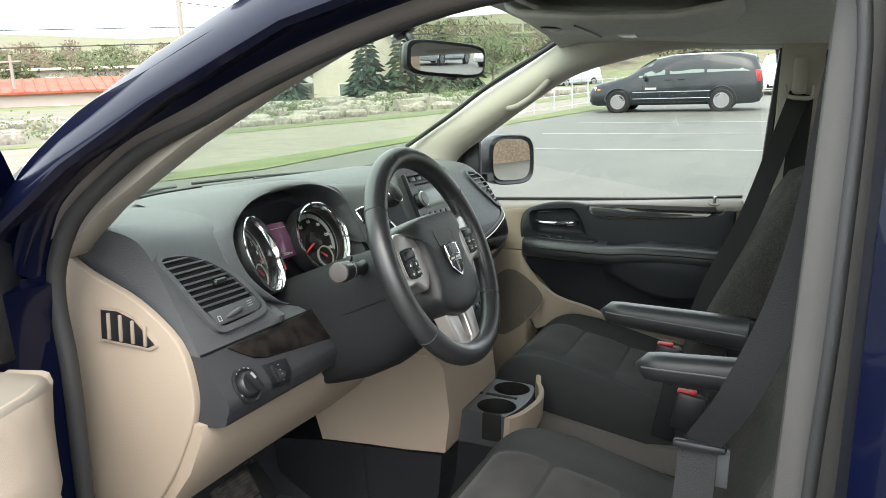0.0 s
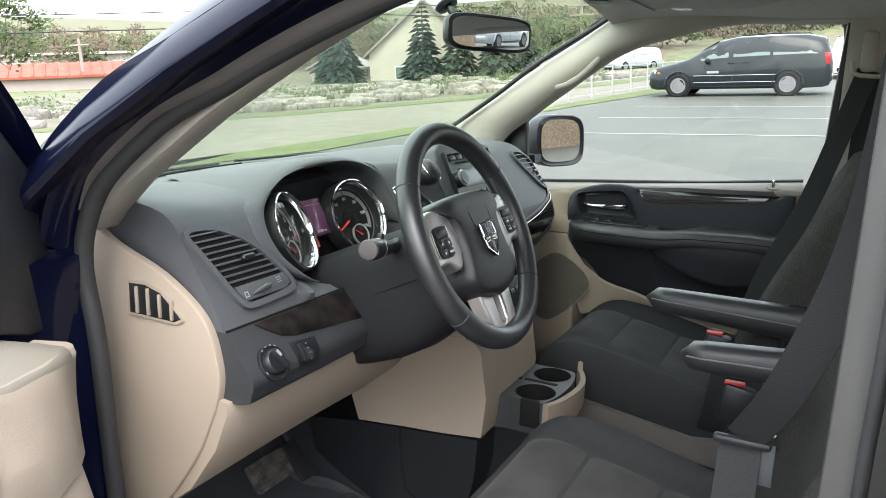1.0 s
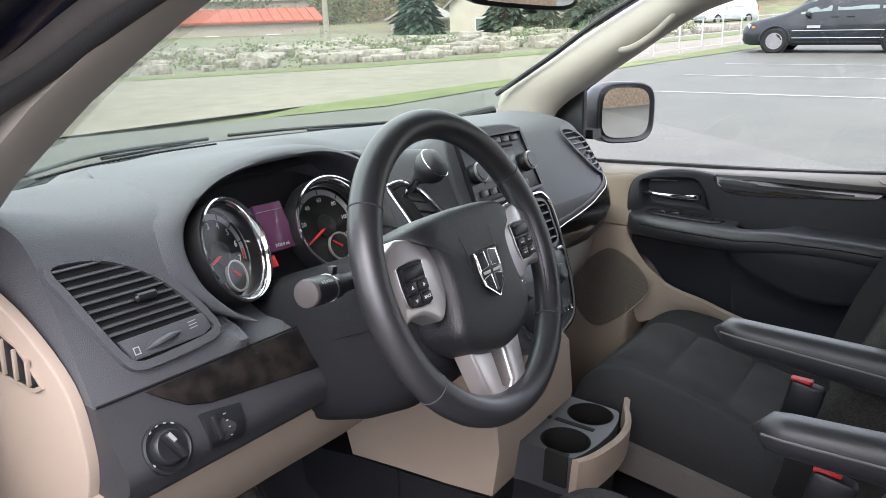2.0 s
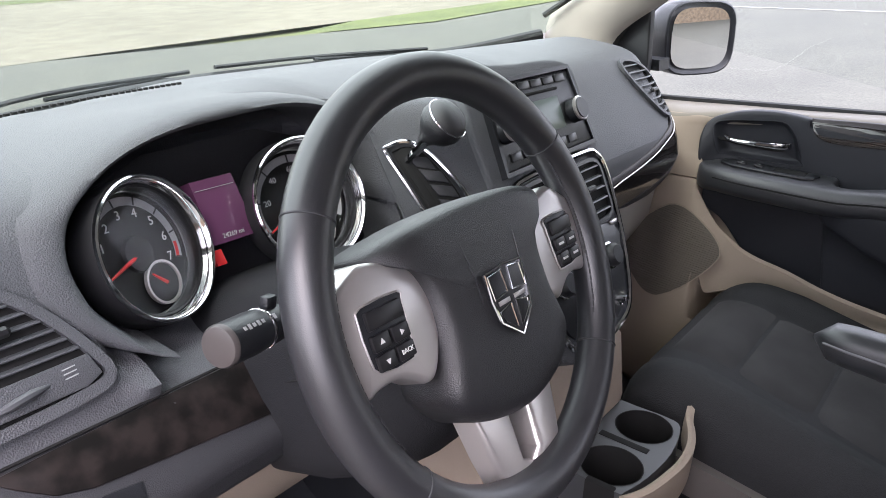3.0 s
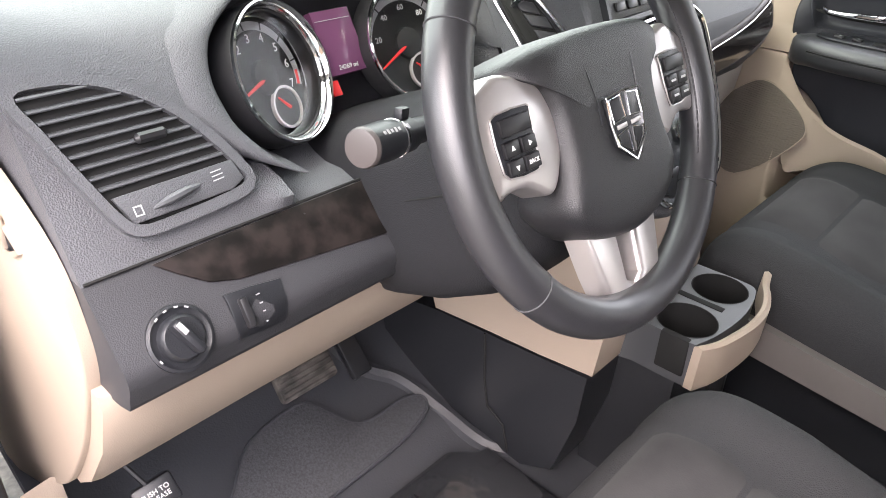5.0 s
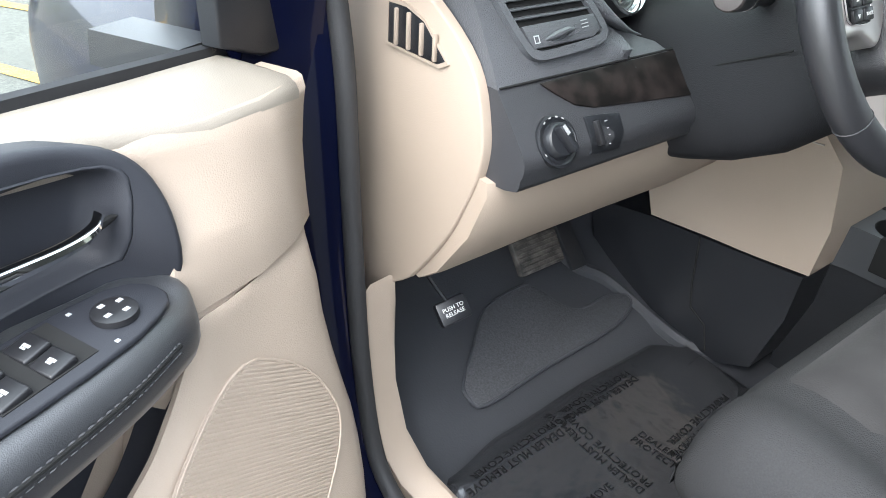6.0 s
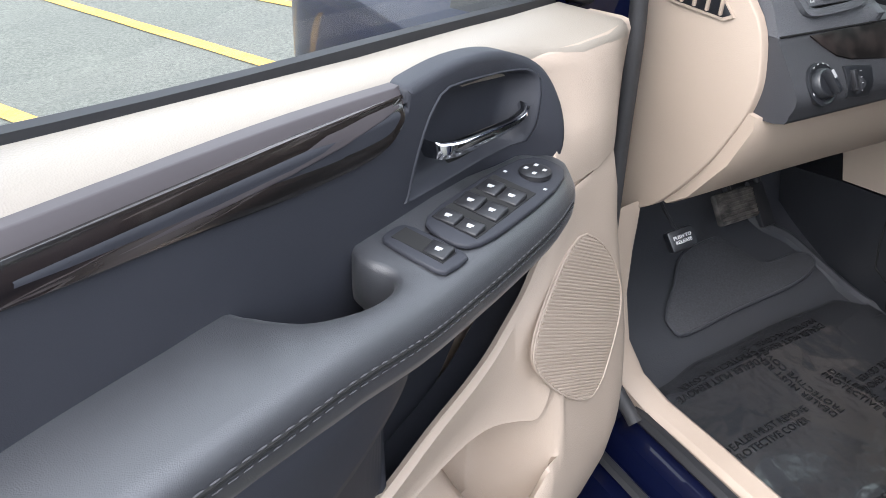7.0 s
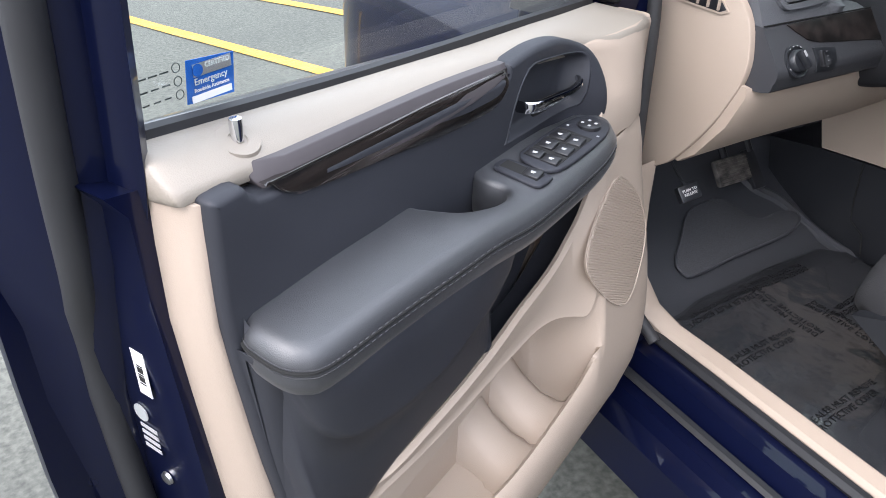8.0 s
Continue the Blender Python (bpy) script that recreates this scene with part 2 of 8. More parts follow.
def base_of(ob):
    while ob.parent:
        ob = ob.parent
    return ob


def finish(bm, smooth=40):
    bmesh.ops.recalc_face_normals(bm, faces=bm.faces)
    for f in bm.faces:
        f.smooth = True
    for e in bm.edges:
        if len(e.link_faces) == 2 and e.calc_face_angle(0) > radians(smooth):
            e.smooth = False


def part(name, bm, material, parent=None, label="", local=False, smooth=40):
    """Links a bmesh as one mesh object under a thing or a part; world coordinates unless local."""
    finish(bm, smooth)
    if parent is not None and not local:
        bm.transform(base_of(parent).matrix_basis.inverted())
    me = bpy.data.meshes.new(name)
    bm.to_mesh(me)
    bm.free()
    me.materials.append(material)
    ob = new(name, me)
    ob.parent = parent
    if label:
        ob["label"] = label
    return ob


def solo(name, bm, material, label, category, group="", kind="", smooth=40):
    """A thing made of one mesh, its origin at its base."""
    co = [v.co for v in bm.verts]
    lo = Vector((sum(c.x for c in co) / len(co), sum(c.y for c in co) / len(co), min(c.z for c in co)))
    bm.transform(Matrix.Translation(-lo))
    ob = part(name, bm, material, None, "", True, smooth)
    ob.matrix_basis = Matrix.Translation(lo)
    return tagged(ob, label, category, group, kind)


def spline(pts, n):
    """Catmull-Rom through points, n steps a span."""
    p = [Vector(q) for q in pts]
    p = [p[0] * 2 - p[1]] + p + [p[-1] * 2 - p[-2]]
    out = []
    for i in range(1, len(p) - 2):
        for k in range(n):
            t = k / n
            out.append(0.5 * ((2 * p[i]) + (p[i + 1] - p[i - 1]) * t + (2 * p[i - 1] - 5 * p[i] + 4 * p[i + 1] - p[i + 2]) * t * t + (3 * p[i] - p[i - 1] - 3 * p[i + 1] + p[i + 2]) * t ** 3))
    return out + [p[-2]]


def loop_spline(pts, n):
    """Catmull-Rom round a closed outline."""
    p = [Vector(q) for q in pts]
    c = len(p)
    out = []
    for i in range(c):
        a, b, d, e = p[i - 1], p[i], p[(i + 1) % c], p[(i + 2) % c]
        for k in range(n):
            t = k / n
            out.append(0.5 * ((2 * b) + (d - a) * t + (2 * a - 5 * b + 4 * d - e) * t * t + (3 * b - a - 3 * d + e) * t ** 3))
    return out


def rbox(size, at=(0, 0, 0), bev=0.003, seg=2, turn=None, bm=None):
    """A box with rounded edges."""
    own = bmesh.new()
    bmesh.ops.create_cube(own, size=1.0, matrix=Matrix.Diagonal((*size, 1)))
    if bev:
        bmesh.ops.bevel(own, geom=list(own.edges), offset=min(bev, min(size) * 0.49), segments=seg, affect="EDGES", profile=0.5)
    own.transform(Matrix.Translation(at) @ (turn or Matrix()))
    return merged(own, bm)


def merged(own, bm):
    if bm is None:
        return own
    me = bpy.data.meshes.new("tmp")
    own.to_mesh(me)
    own.free()
    bm.from_mesh(me)
    bpy.data.meshes.remove(me)
    return bm


def loft(rings, closed=True, caps=True, bm=None):
    """Skins rings of points of one length."""
    own = bmesh.new()
    vs = [[own.verts.new(p) for p in r] for r in rings]
    m = len(rings[0])
    for a, b in zip(vs, vs[1:]):
        for i in range(m if closed else m - 1):
            own.faces.new((a[i], a[(i + 1) % m], b[(i + 1) % m], b[i]))
    if caps and closed:
        own.faces.new(vs[0]), own.faces.new(vs[-1])
    return merged(own, bm)


def tube(pts, r, seg=10, closed=False, bm=None, flat=1.0):
    """A round bar along points; r is one radius or one for each point."""
    p = [Vector(q) for q in pts]
    rings, up = [], None
    for i, q in enumerate(p):
        d = (p[(i + 1) % len(p)] - p[i - 1]) if closed else (p[min(i + 1, len(p) - 1)] - p[max(i - 1, 0)])
        d.normalize()
        if up is None:
            up = d.orthogonal().normalized()
        up = (up - d * up.dot(d)).normalized()
        side = d.cross(up)
        rr = r[i] if isinstance(r, (list, tuple)) else r
        rings.append([q + (up * math.cos(2 * math.pi * k / seg) + side * math.sin(2 * math.pi * k / seg) * flat) * rr for k in range(seg)])
    if closed:
        rings.append(rings[0])
        own = loft(rings, True, False)
        bmesh.ops.remove_doubles(own, verts=own.verts, dist=1e-6)
        return merged(own, bm)
    return loft(rings, True, True, bm)


def plate(outline, place, thick, bev=0.002, seg=2, bm=None):
    """A flat plate: outline of (u, v), laid out by place(u, v, h), h from 0 to thick; the upper edge is rounded."""
    own = bmesh.new()
    n = len(outline)
    cu, cv = sum(p[0] for p in outline) / n, sum(p[1] for p in outline) / n
    levels = [(0.0, 0.0), (thick - bev, 0.0)] + [(thick - bev + bev * math.sin(a), bev * (1 - math.cos(a))) for a in [math.pi / 2 * k / seg for k in range(1, seg + 1)]] if bev else [(0, 0), (thick, 0)]
    rings = []
    for h, inset in levels:
        ring = []
        for i, q in enumerate(outline):
            a, b = outline[i - 1], outline[(i + 1) % n]
            tx, ty = b[0] - a[0], b[1] - a[1]
            ln = math.hypot(tx, ty) or 1
            nx, ny = -ty / ln, tx / ln
            if nx * (cu - q[0]) + ny * (cv - q[1]) < 0:
                nx, ny = -nx, -ny
            ring.append(place(q[0] + nx * inset, q[1] + ny * inset, h))
        rings.append(ring)
    vs = [[own.verts.new(p) for p in r] for r in rings]
    for a, b in zip(vs, vs[1:]):
        for i in range(n):
            own.faces.new((a[i], a[(i + 1) % n], b[(i + 1) % n], b[i]))
    for ring in (vs[0], vs[-1]):
        f = own.faces.new(ring)
        f.normal_update()
        bmesh.ops.triangulate(own, faces=[f])
    return merged(own, bm)


def frame_ring(outer, inner, place, thick, bm=None):
    """A flat ring between two outlines of one length."""
    own = bmesh.new()
    n = len(outer)
    rings = [[own.verts.new(place(*p, h)) for p in o] for o, h in ((outer, 0), (outer, thick), (inner, thick), (inner, 0))]
    for a, b in zip(rings, rings[1:] + rings[:1]):
        for i in range(n):
            own.faces.new((a[i], a[(i + 1) % n], b[(i + 1) % n], b[i]))
    return merged(own, bm)


def lathe(profile, m, seg=32, bm=None):
    """Turns (radius, height) about the local z of the pose m."""
    own = loft([[m @ Vector((r * math.cos(2 * math.pi * k / seg), r * math.sin(2 * math.pi * k / seg), h)) for k in range(seg)] for r, h in profile], True, True)
    return merged(own, bm)


def hoop(profile, m, seg=48):
    """A turned ring of closed section, open in its middle."""
    return loft([[m @ Vector((r * math.cos(2 * math.pi * k / seg), r * math.sin(2 * math.pi * k / seg), h)) for k in range(seg)] for r, h in list(profile) + [profile[0]]], True, False)


def ellipse(cx, cy, a, b, n=32, power=2.0):
    return [(cx + a * math.copysign(abs(math.cos(t)) ** (2 / power), math.cos(t)), cy + b * math.copysign(abs(math.sin(t)) ** (2 / power), math.sin(t))) for t in [2 * math.pi * k / n for k in range(n)]]


def axes_pose(origin, x, z):
    """A pose with its local z along z and its local x near x."""
    z = Vector(z).normalized()
    x = (Vector(x) - z * Vector(x).dot(z)).normalized()
    y = z.cross(x)
    m = Matrix((x, y, z)).transposed().to_4x4()
    m.translation = origin
    return m


def words(name, body, size, m, material, parent=None, align="CENTER", thick=0.0003):
    """Raised lettering in the built-in font, as a mesh."""
    cu = bpy.data.curves.new(name, "FONT")
    cu.body, cu.size, cu.align_x, cu.align_y, cu.extrude = body, size, align, "CENTER", thick
    cu.resolution_u = 2
    tmp = bpy.data.objects.new(name, cu)
    scene.collection.objects.link(tmp)
    me = bpy.data.meshes.new_from_object(tmp.evaluated_get(bpy.context.evaluated_depsgraph_get()))
    bpy.data.objects.remove(tmp)
    bm = bmesh.new()
    bm.from_mesh(me)
    bpy.data.meshes.remove(me)
    bm.transform(m)
    return part(name, bm, material, parent, smooth=30)


def interp(x, table):
    """Straight lines through (x, value) pairs; values may be tuples."""
    if x <= table[0][0]:
        return table[0][1]
    for (a, p), (b, q) in zip(table, table[1:]):
        if x <= b:
            k = (x - a) / (b - a)
            k = k * k * (3 - 2 * k)
            return tuple(u + (v - u) * k for u, v in zip(p, q)) if isinstance(p, tuple) else p + (q - p) * k
    return table[-1][1]

# ---- the car's shell ----
def thick_sheet(rows, t):
    """A sheet of points with thickness t along its normals, roughly."""
    bm = loft(rows, closed=False, caps=False)
    bmesh.ops.recalc_face_normals(bm, faces=bm.faces)
    bmesh.ops.solidify(bm, geom=list(bm.faces), thickness=t)
    return bm


# floor pan, rising to the toe board
FLOOR = [(-2.27, 0.36), (-0.3, 0.36), (0.28, 0.365), (0.42, 0.40), (0.58, 0.48), (0.75, 0.62), (0.86, 0.80), (0.90, 1.02)]
floor_rows = [[(x, p.x, p.y) for p in spline([(a, b, 0) for a, b in FLOOR], 4)] for x in (-0.76, -0.4, -0.13, 0.13, 0.4, 0.76)]
solo("floor", thick_sheet(floor_rows, 0.02), M_CARPET, "black ribbed vinyl floor of the car", "floor", kind="structure")

# rocker with its steps, painted
ROCK = [(-0.735, 0.340), (-0.74, 0.385), (-0.775, 0.392), (-0.80, 0.372), (-0.835, 0.365), (-0.85, 0.33), (-0.90, 0.325), (-0.915, 0.30), (-0.955, 0.29), (-0.965, 0.20), (-0.90, 0.16), (-0.735, 0.18)]
solo("door_sill", loft([[(x, y, z) for x, z in ROCK] for y in (-2.4, -0.6, -0.2, 0.2, 0.45, 0.7)]), M_BLUE, "dark blue painted door sill with steps", "door sill", kind="structure")
TRIM = [(-0.735, 0.36), (-0.737, 0.398), (-0.745, 0.404), (-0.774, 0.400), (-0.782, 0.391), (-0.780, 0.37)]
solo("sill_trim", loft([[(x + dx, y, z + dz) for x, z in TRIM] for y, dx, dz in ((-0.9, 0, 0), (0.18, 0, 0), (0.28, -0.008, 0.005), (0.33, -0.022, 0.03), (0.365, -0.034, 0.08), (0.385, -0.040, 0.16), (0.395, -0.038, 0.25), (0.400, -0.034, 0.315))]), M_BEIGE, "beige plastic sill trim along the doorway", "trim", kind="structure")
solo("sill_gasket", loft([[(-0.796 - 0.012 * math.cos(a), y, 0.386 + 0.012 * math.sin(a)) for a in [k * math.pi / 3 for k in range(6)]] for y in (-0.45, 0.30)]), M_RUBBER, "black rubber seal along the door sill", "trim", kind="structure")
solo("sill_gasket", loft([[(-0.868 - 0.012 * math.cos(a), y, 0.334 + 0.008 * math.sin(a)) for a in [k * math.pi / 3 for k in range(6)]] for y in (-0.6, 0.42)]), M_RUBBER, "black lower rubber strip along the door sill", "trim", kind="structure")

# door seal round the doorway
SEAL = [(-0.825, 0.27, 0.40), (-0.828, 0.35, 0.46), (-0.83, 0.385, 0.60), (-0.83, 0.402, 0.776), (-0.83, 0.412, 0.955), (-0.83, 0.420, 1.071), (-0.825, 0.385, 1.150), (-0.82, 0.335, 1.205), (-0.80, 0.235, 1.283), (-0.785, 0.125, 1.346), (-0.77, 0.005, 1.401), (-0.76, -0.13, 1.44), (-0.76, -0.3, 1.46), (-0.77, -0.43, 1.46), (-0.80, -0.472, 1.42), (-0.825, -0.475, 1.20), (-0.83, -0.472, 1.0), (-0.83, -0.472, 0.7), (-0.828, -0.45, 0.45), (-0.82, -0.40, 0.40)]


def raised(p, out=0.0, up=0.0):
    """Follows the doorway's edge, set out sideways and up towards the pillar and roof."""
    k = interp(p[2], [(1.0, 0.0), (1.17, 1.0), (1.25, 1.0), (1.32, 0.5), (1.42, 0.3)])
    r = max(0.0, min(1.0, (p[1] + 0.40) / 0.25))
    return Vector(p) + Vector((-out * k, 0.55 * up * k * r, 0.85 * up * k * r))


solo("door_seal", tube([raised(p, 0.010, 0.021) for p in spline(SEAL, 5)], [0.0120 - 0.006 * max(0.0, min(1.0, (i - 58) / 12)) for i in range(5 * (len(SEAL) - 1) + 1)], 12), M_SEAL, "grey-black rubber seal round the open doorway", "door seal", kind="structure")
lip_path = spline(SEAL, 5)[24:62]
solo("seal_lip", tube([raised(p, 0.016, 0.036) + Vector((-0.006, 0.014 * max(0.0, min(1.0, (1.2 - p.z) / 0.1)), 0)) for p in lip_path], 0.0105, 10, flat=1.3), M_LIP, "warm grey cloth lip of the door seal", "door seal", kind="structure")

solo("pillar_flange", loft([[raised(p, 0.012, 0.021) + Vector(o) for o in ((0.0, 0.006, 0.006), (-0.030, 0.004, 0.010), (-0.050, 0.010, 0.022), (-0.050, 0.030, 0.050), (0.0, 0.030, 0.042))] for p in spline(SEAL, 5)[26:62]]), M_BLUE, "dark blue painted reveal above the doorway", "pillar", kind="structure")

# painted flange between the seal and the hinge post
solo("door_frame", loft([[(x - 0.10, y + 0.050, z), (x - 0.055, y + 0.022, z), (x - 0.025, y + 0.004, z), (x + 0.01, y + 0.004, z), (x + 0.012, y + 0.04, z), (x - 0.08, y + 0.075, z)] for x, y, z in ((-0.826, 0.30, 0.38), (-0.828, 0.355, 0.46), (-0.83, 0.388, 0.60), (-0.83, 0.405, 0.776), (-0.83, 0.415, 0.955), (-0.83, 0.423, 1.071), (-0.836, 0.422, 1.11))]), M_BLUE, "glossy dark blue flange of the doorway", "door frame", kind="structure")

# front pillar: painted outside, down to the hinge post
def blade(path, w, h, sec=((-0.5, -0.35), (-0.35, -0.5), (0.35, -0.5), (0.5, -0.35), (0.5, 0.35), (0.35, 0.5), (-0.35, 0.5), (-0.5, 0.35))):
    """A bar of rectangular section w by h, with rounded corners, along (point, across) pairs."""
    rings = []
    for p, across, depth in path:
        p, a, d = Vector(p), Vector(across).normalized(), Vector(depth).normalized()
        rings.append([p + a * (u * w) + d * (v * h) for u, v in sec])
    return rings


post = [((-0.89, 0.505, 1.00), (0, 1, 0.1), (1, 0, 0)), ((-0.89, 0.485, 1.10), (0, 1, 0.2), (1, 0, 0)), ((-0.875, 0.43, 1.19), (0, 0.8, 0.6), (1, 0, 0)),
        ((-0.855, 0.335, 1.272), (0, 0.55, 0.83), (1, 0, 0)), ((-0.835, 0.22, 1.345), (0, 0.5, 0.87), (1, 0, 0)), ((-0.81, 0.06, 1.43), (0, 0.42, 0.9), (1, 0, 0)), ((-0.79, -0.15, 1.495), (0, 0.2, 1), (1, 0, 0)), ((-0.79, -0.6, 1.53), (0, 0, 1), (1, 0, 0)), ((-0.79, -2.2, 1.50), (0, 0, 1), (1, 0, 0))]
solo("front_pillar", loft(blade(post, 0.092, 0.085, ((-0.24, -0.42), (-0.17, -0.50), (-0.09, -0.50), (0.46, -0.02), (0.5, 0.06), (0.5, 0.4), (0.4, 0.5), (-0.06, 0.5), (-0.12, 0.44)))), M_BLUE, "glossy dark blue windscreen pillar and hinge post", "pillar", kind="structure")
solo("hinge_post", loft(blade([((-0.90, 0.525, 0.18), (0, 1, 0), (1, 0, 0)), ((-0.90, 0.525, 0.60), (0, 1, 0), (1, 0, 0)), ((-0.90, 0.53, 0.95), (0, 1, 0), (1, 0, 0)), ((-0.885, 0.515, 1.12), (0, 1, 0.2), (1, 0, 0))], 0.20, 0.125)), M_BLUE, "glossy dark blue hinge post", "pillar", kind="structure")
NOSE = spline([(0.957, 0.56, 0), (0.962, 0.75, 0), (0.962, 1.0, 0), (0.960, 1.2, 0), (0.952, 1.34, 0), (0.925, 1.45, 0), (0.875, 1.555, 0), (0.79, 1.65, 0), (0.60, 1.74, 0), (0.30, 1.79, 0), (0.0, 1.80, 0)], 4)


def nose_skin(side, pts, arch):
    """Painted skin from the sill up to the bonnet's edge, along a line in plan; arch cuts the wheel opening."""
    rows = []
    for p in pts:
        low = 0.24
        if arch and abs(p.y - 0.97) < 0.385:
            low = max(low, 0.34 + math.sqrt(0.385 ** 2 - (p.y - 0.97) ** 2))
        top = 1.01 - 0.20 * max(0.0, (p.y - 1.0) / 0.8) ** 2
        row = []
        for k in [i / 12 for i in range(13)]:
            z = low + (top - low) * k
            roll = 0.09 * max(0.0, (z - (top - 0.20)) / 0.20) ** 2 + 0.03 * max(0.0, (0.5 - z) / 0.3) ** 2
            q = Vector((p.x, p.y, 0))
            q -= q.normalized() * roll * (1 if p.y > 1.3 else 0) + Vector((roll if p.y <= 1.3 else 0, 0, 0))
            row.append((side * q.x, q.y, z))
        rows.append(row)
    return thick_sheet(rows, 0.012)


solo("front_wing", nose_skin(-1, NOSE[:27], True), M_BLUE, "glossy dark blue front wing with its wheel arch", "car wing", kind="structure", smooth=70)
wheel = thing("front_wheel", (-0.86, 0.97, 0.0), "black tyre on a silver wheel under the wing", "car wheel")
wheel_m = axes_pose((-0.80, 0.97, 0.335), (0, 1, 0), (-1, 0, 0))
part("tyre", lathe([(0.10, 0.0), (0.325, 0.0), (0.335, 0.03), (0.335, 0.10), (0.315, 0.125), (0.225, 0.118), (0.215, 0.08), (0.001, 0.075)], wheel_m, 40), M_TYRE, wheel)
part("rim", lathe([(0.222, 0.08), (0.225, 0.120), (0.205, 0.121), (0.19, 0.10), (0.06, 0.095), (0.05, 0.11), (0.001, 0.112)], wheel_m, 40), M_ALLOY, wheel, "silver wheel rim")
trimline = [((-0.769, 0.46, 1.125), (1, 0.2, 0), (0, 1, 0.2)), ((-0.769, 0.435, 1.15), (1, 0.3, 0), (0, 1, 0.4)), ((-0.762, 0.385, 1.20), (1, 0.3, 0), (0, 0.8, 0.6)), ((-0.756, 0.25, 1.292), (1, 0.3, 0), (0, 0.55, 0.83)), ((-0.749, 0.125, 1.364), (1, 0.3, 0), (0, 0.5, 0.87)), ((-0.739, -0.01, 1.435), (1, 0.2, 0), (0, 0.45, 0.9)), ((-0.734, -0.25, 1.495), (1, 0, 0), (0, 0.2, 1)), ((-0.734, -0.9, 1.505), (1, 0, 0), (0, 0, 1))]
solo("pillar_trim", loft(blade([((p[0] - 0.010, p[1], p[2]), a, b) for p, a, b in trimline], 0.066, 0.030)), M_GREYTRIM, "warm grey plastic trim on the driver's windscreen pillar", "trim", kind="structure")

# driver's middle pillar
solo("middle_pillar", loft(blade([((-0.90, -0.545, 0.2), (0, 1, 0), (1, 0, 0)), ((-0.905, -0.545, 0.7), (0, 1, 0), (1, 0, 0)), ((-0.895, -0.548, 1.05), (0, 1, 0), (1, 0, 0)), ((-0.84, -0.55, 1.48), (0, 1, 0), (1, 0, 0.1))], 0.12, 0.10)), M_BLUE, "glossy dark blue door pillar beside the driver's seat", "pillar", kind="structure")
solo("pillar_trim", loft(blade([((-0.785, -0.475, 0.40), (0, 1, 0), (1, 0, 0)), ((-0.785, -0.475, 0.9), (0, 1, 0), (1, 0, 0)), ((-0.785, -0.478, 1.05), (0, 1, 0), (1, 0, 0)), ((-0.745, -0.485, 1.46), (0, 1, 0), (1, 0, 0.1))], 0.062, 0.05)), M_PILLARSHADE, "warm grey plastic trim on the driver's door pillar, darkened for its shade", "trim", kind="structure")
solo("wall_left", rbox((0.05, 1.7, 0.75), (-0.86, -1.46, 0.655), 0.02), M_BLUE, "dark blue rear side of the car", "car side", kind="structure")

# roof and headliner
roof_rows = [[(x, y, 1.60 - (0.10 if x < 0 else 0.035) * (x / 0.85) ** 2 + (0.02 if y < -0.4 else 0) - (0.015 if y > 0.15 else 0)) for x in (-0.80, -0.6, -0.3, 0, 0.3, 0.6, 0.82)] for y in (-2.3, -1.2, -0.4, 0.0, 0.20)]
solo("roof", thick_sheet(roof_rows, 0.02), M_BLUE, "dark blue painted roof of the car", "roof", kind="structure")
head_rows = [[(x, y, z - 0.05 * abs(x / 0.76) ** 3 * (1 if x > 0 else 1.6)) for x in (-0.72, -0.6, -0.4, -0.2, 0, 0.2, 0.4, 0.6, 0.77)] for y, z in ((-2.3, 1.52), (-0.9, 1.56), (-0.3, 1.565), (0.0, 1.575), (0.12, 1.574), (0.192, 1.566))]
solo("ceiling", thick_sheet(head_rows, 0.012), M_HEADLINER, "grey cloth headliner", "headliner", kind="structure")
ob = solo("window_3", rbox((0.005, 1.6, 0.48), (-0.85, -1.42, 1.27), 0.001), M_GLASS, "clear rear side window on the driver's side", "window", kind="structure")
ob.visible_shadow = False
ob = solo("window_4", rbox((1.5, 0.005, 0.5), (0, -2.26, 1.27), 0.001), M_GLASS, "clear window in the tailgate", "window", kind="structure")
ob.visible_shadow = False
solo("wall_back", rbox((1.5, 0.04, 0.68), (0, -2.25, 0.69), 0.01), M_HEADLINER, "grey inner wall at the back of the car", "wall", kind="structure")

# outer body on the passenger's side, the tailgate and the nose
solo("roof_rail", loft(blade([((0.85, 0.74, 1.06), (0, 0.8, 0.6), (1, 0, 0)), ((0.845, 0.50, 1.30), (0, 0.7, 0.7), (1, 0, 0)), ((0.83, 0.22, 1.51), (0, 0.6, 0.8), (1, 0, 0)), ((0.82, 0.0, 1.555), (0, 0.2, 1), (1, 0, 0)), ((0.82, -2.25, 1.555), (0, 0, 1), (1, 0, 0))], 0.07, 0.05)), M_BLUE, "dark blue passenger's windscreen pillar and roof rail", "pillar", kind="structure")
solo("middle_pillar", loft(blade([((0.875, -0.47, 0.25), (0, 1, 0), (1, 0, 0)), ((0.875, -0.47, 1.0), (0, 1, 0), (1, 0, 0)), ((0.825, -0.50, 1.54), (0, 1, 0), (1, 0, 0))], 0.10, 0.05)), M_BLUE, "dark blue passenger's door pillar", "pillar", kind="structure")
solo("wall_outer", rbox((0.05, 1.75, 0.83), (0.875, -1.40, 0.665), 0.02), M_BLUE, "dark blue rear passenger side of the car", "car side", kind="structure")
solo("tailgate", rbox((1.74, 0.05, 0.80), (0, -2.31, 0.66), 0.02), M_BLUE, "dark blue tailgate", "tailgate", kind="structure")
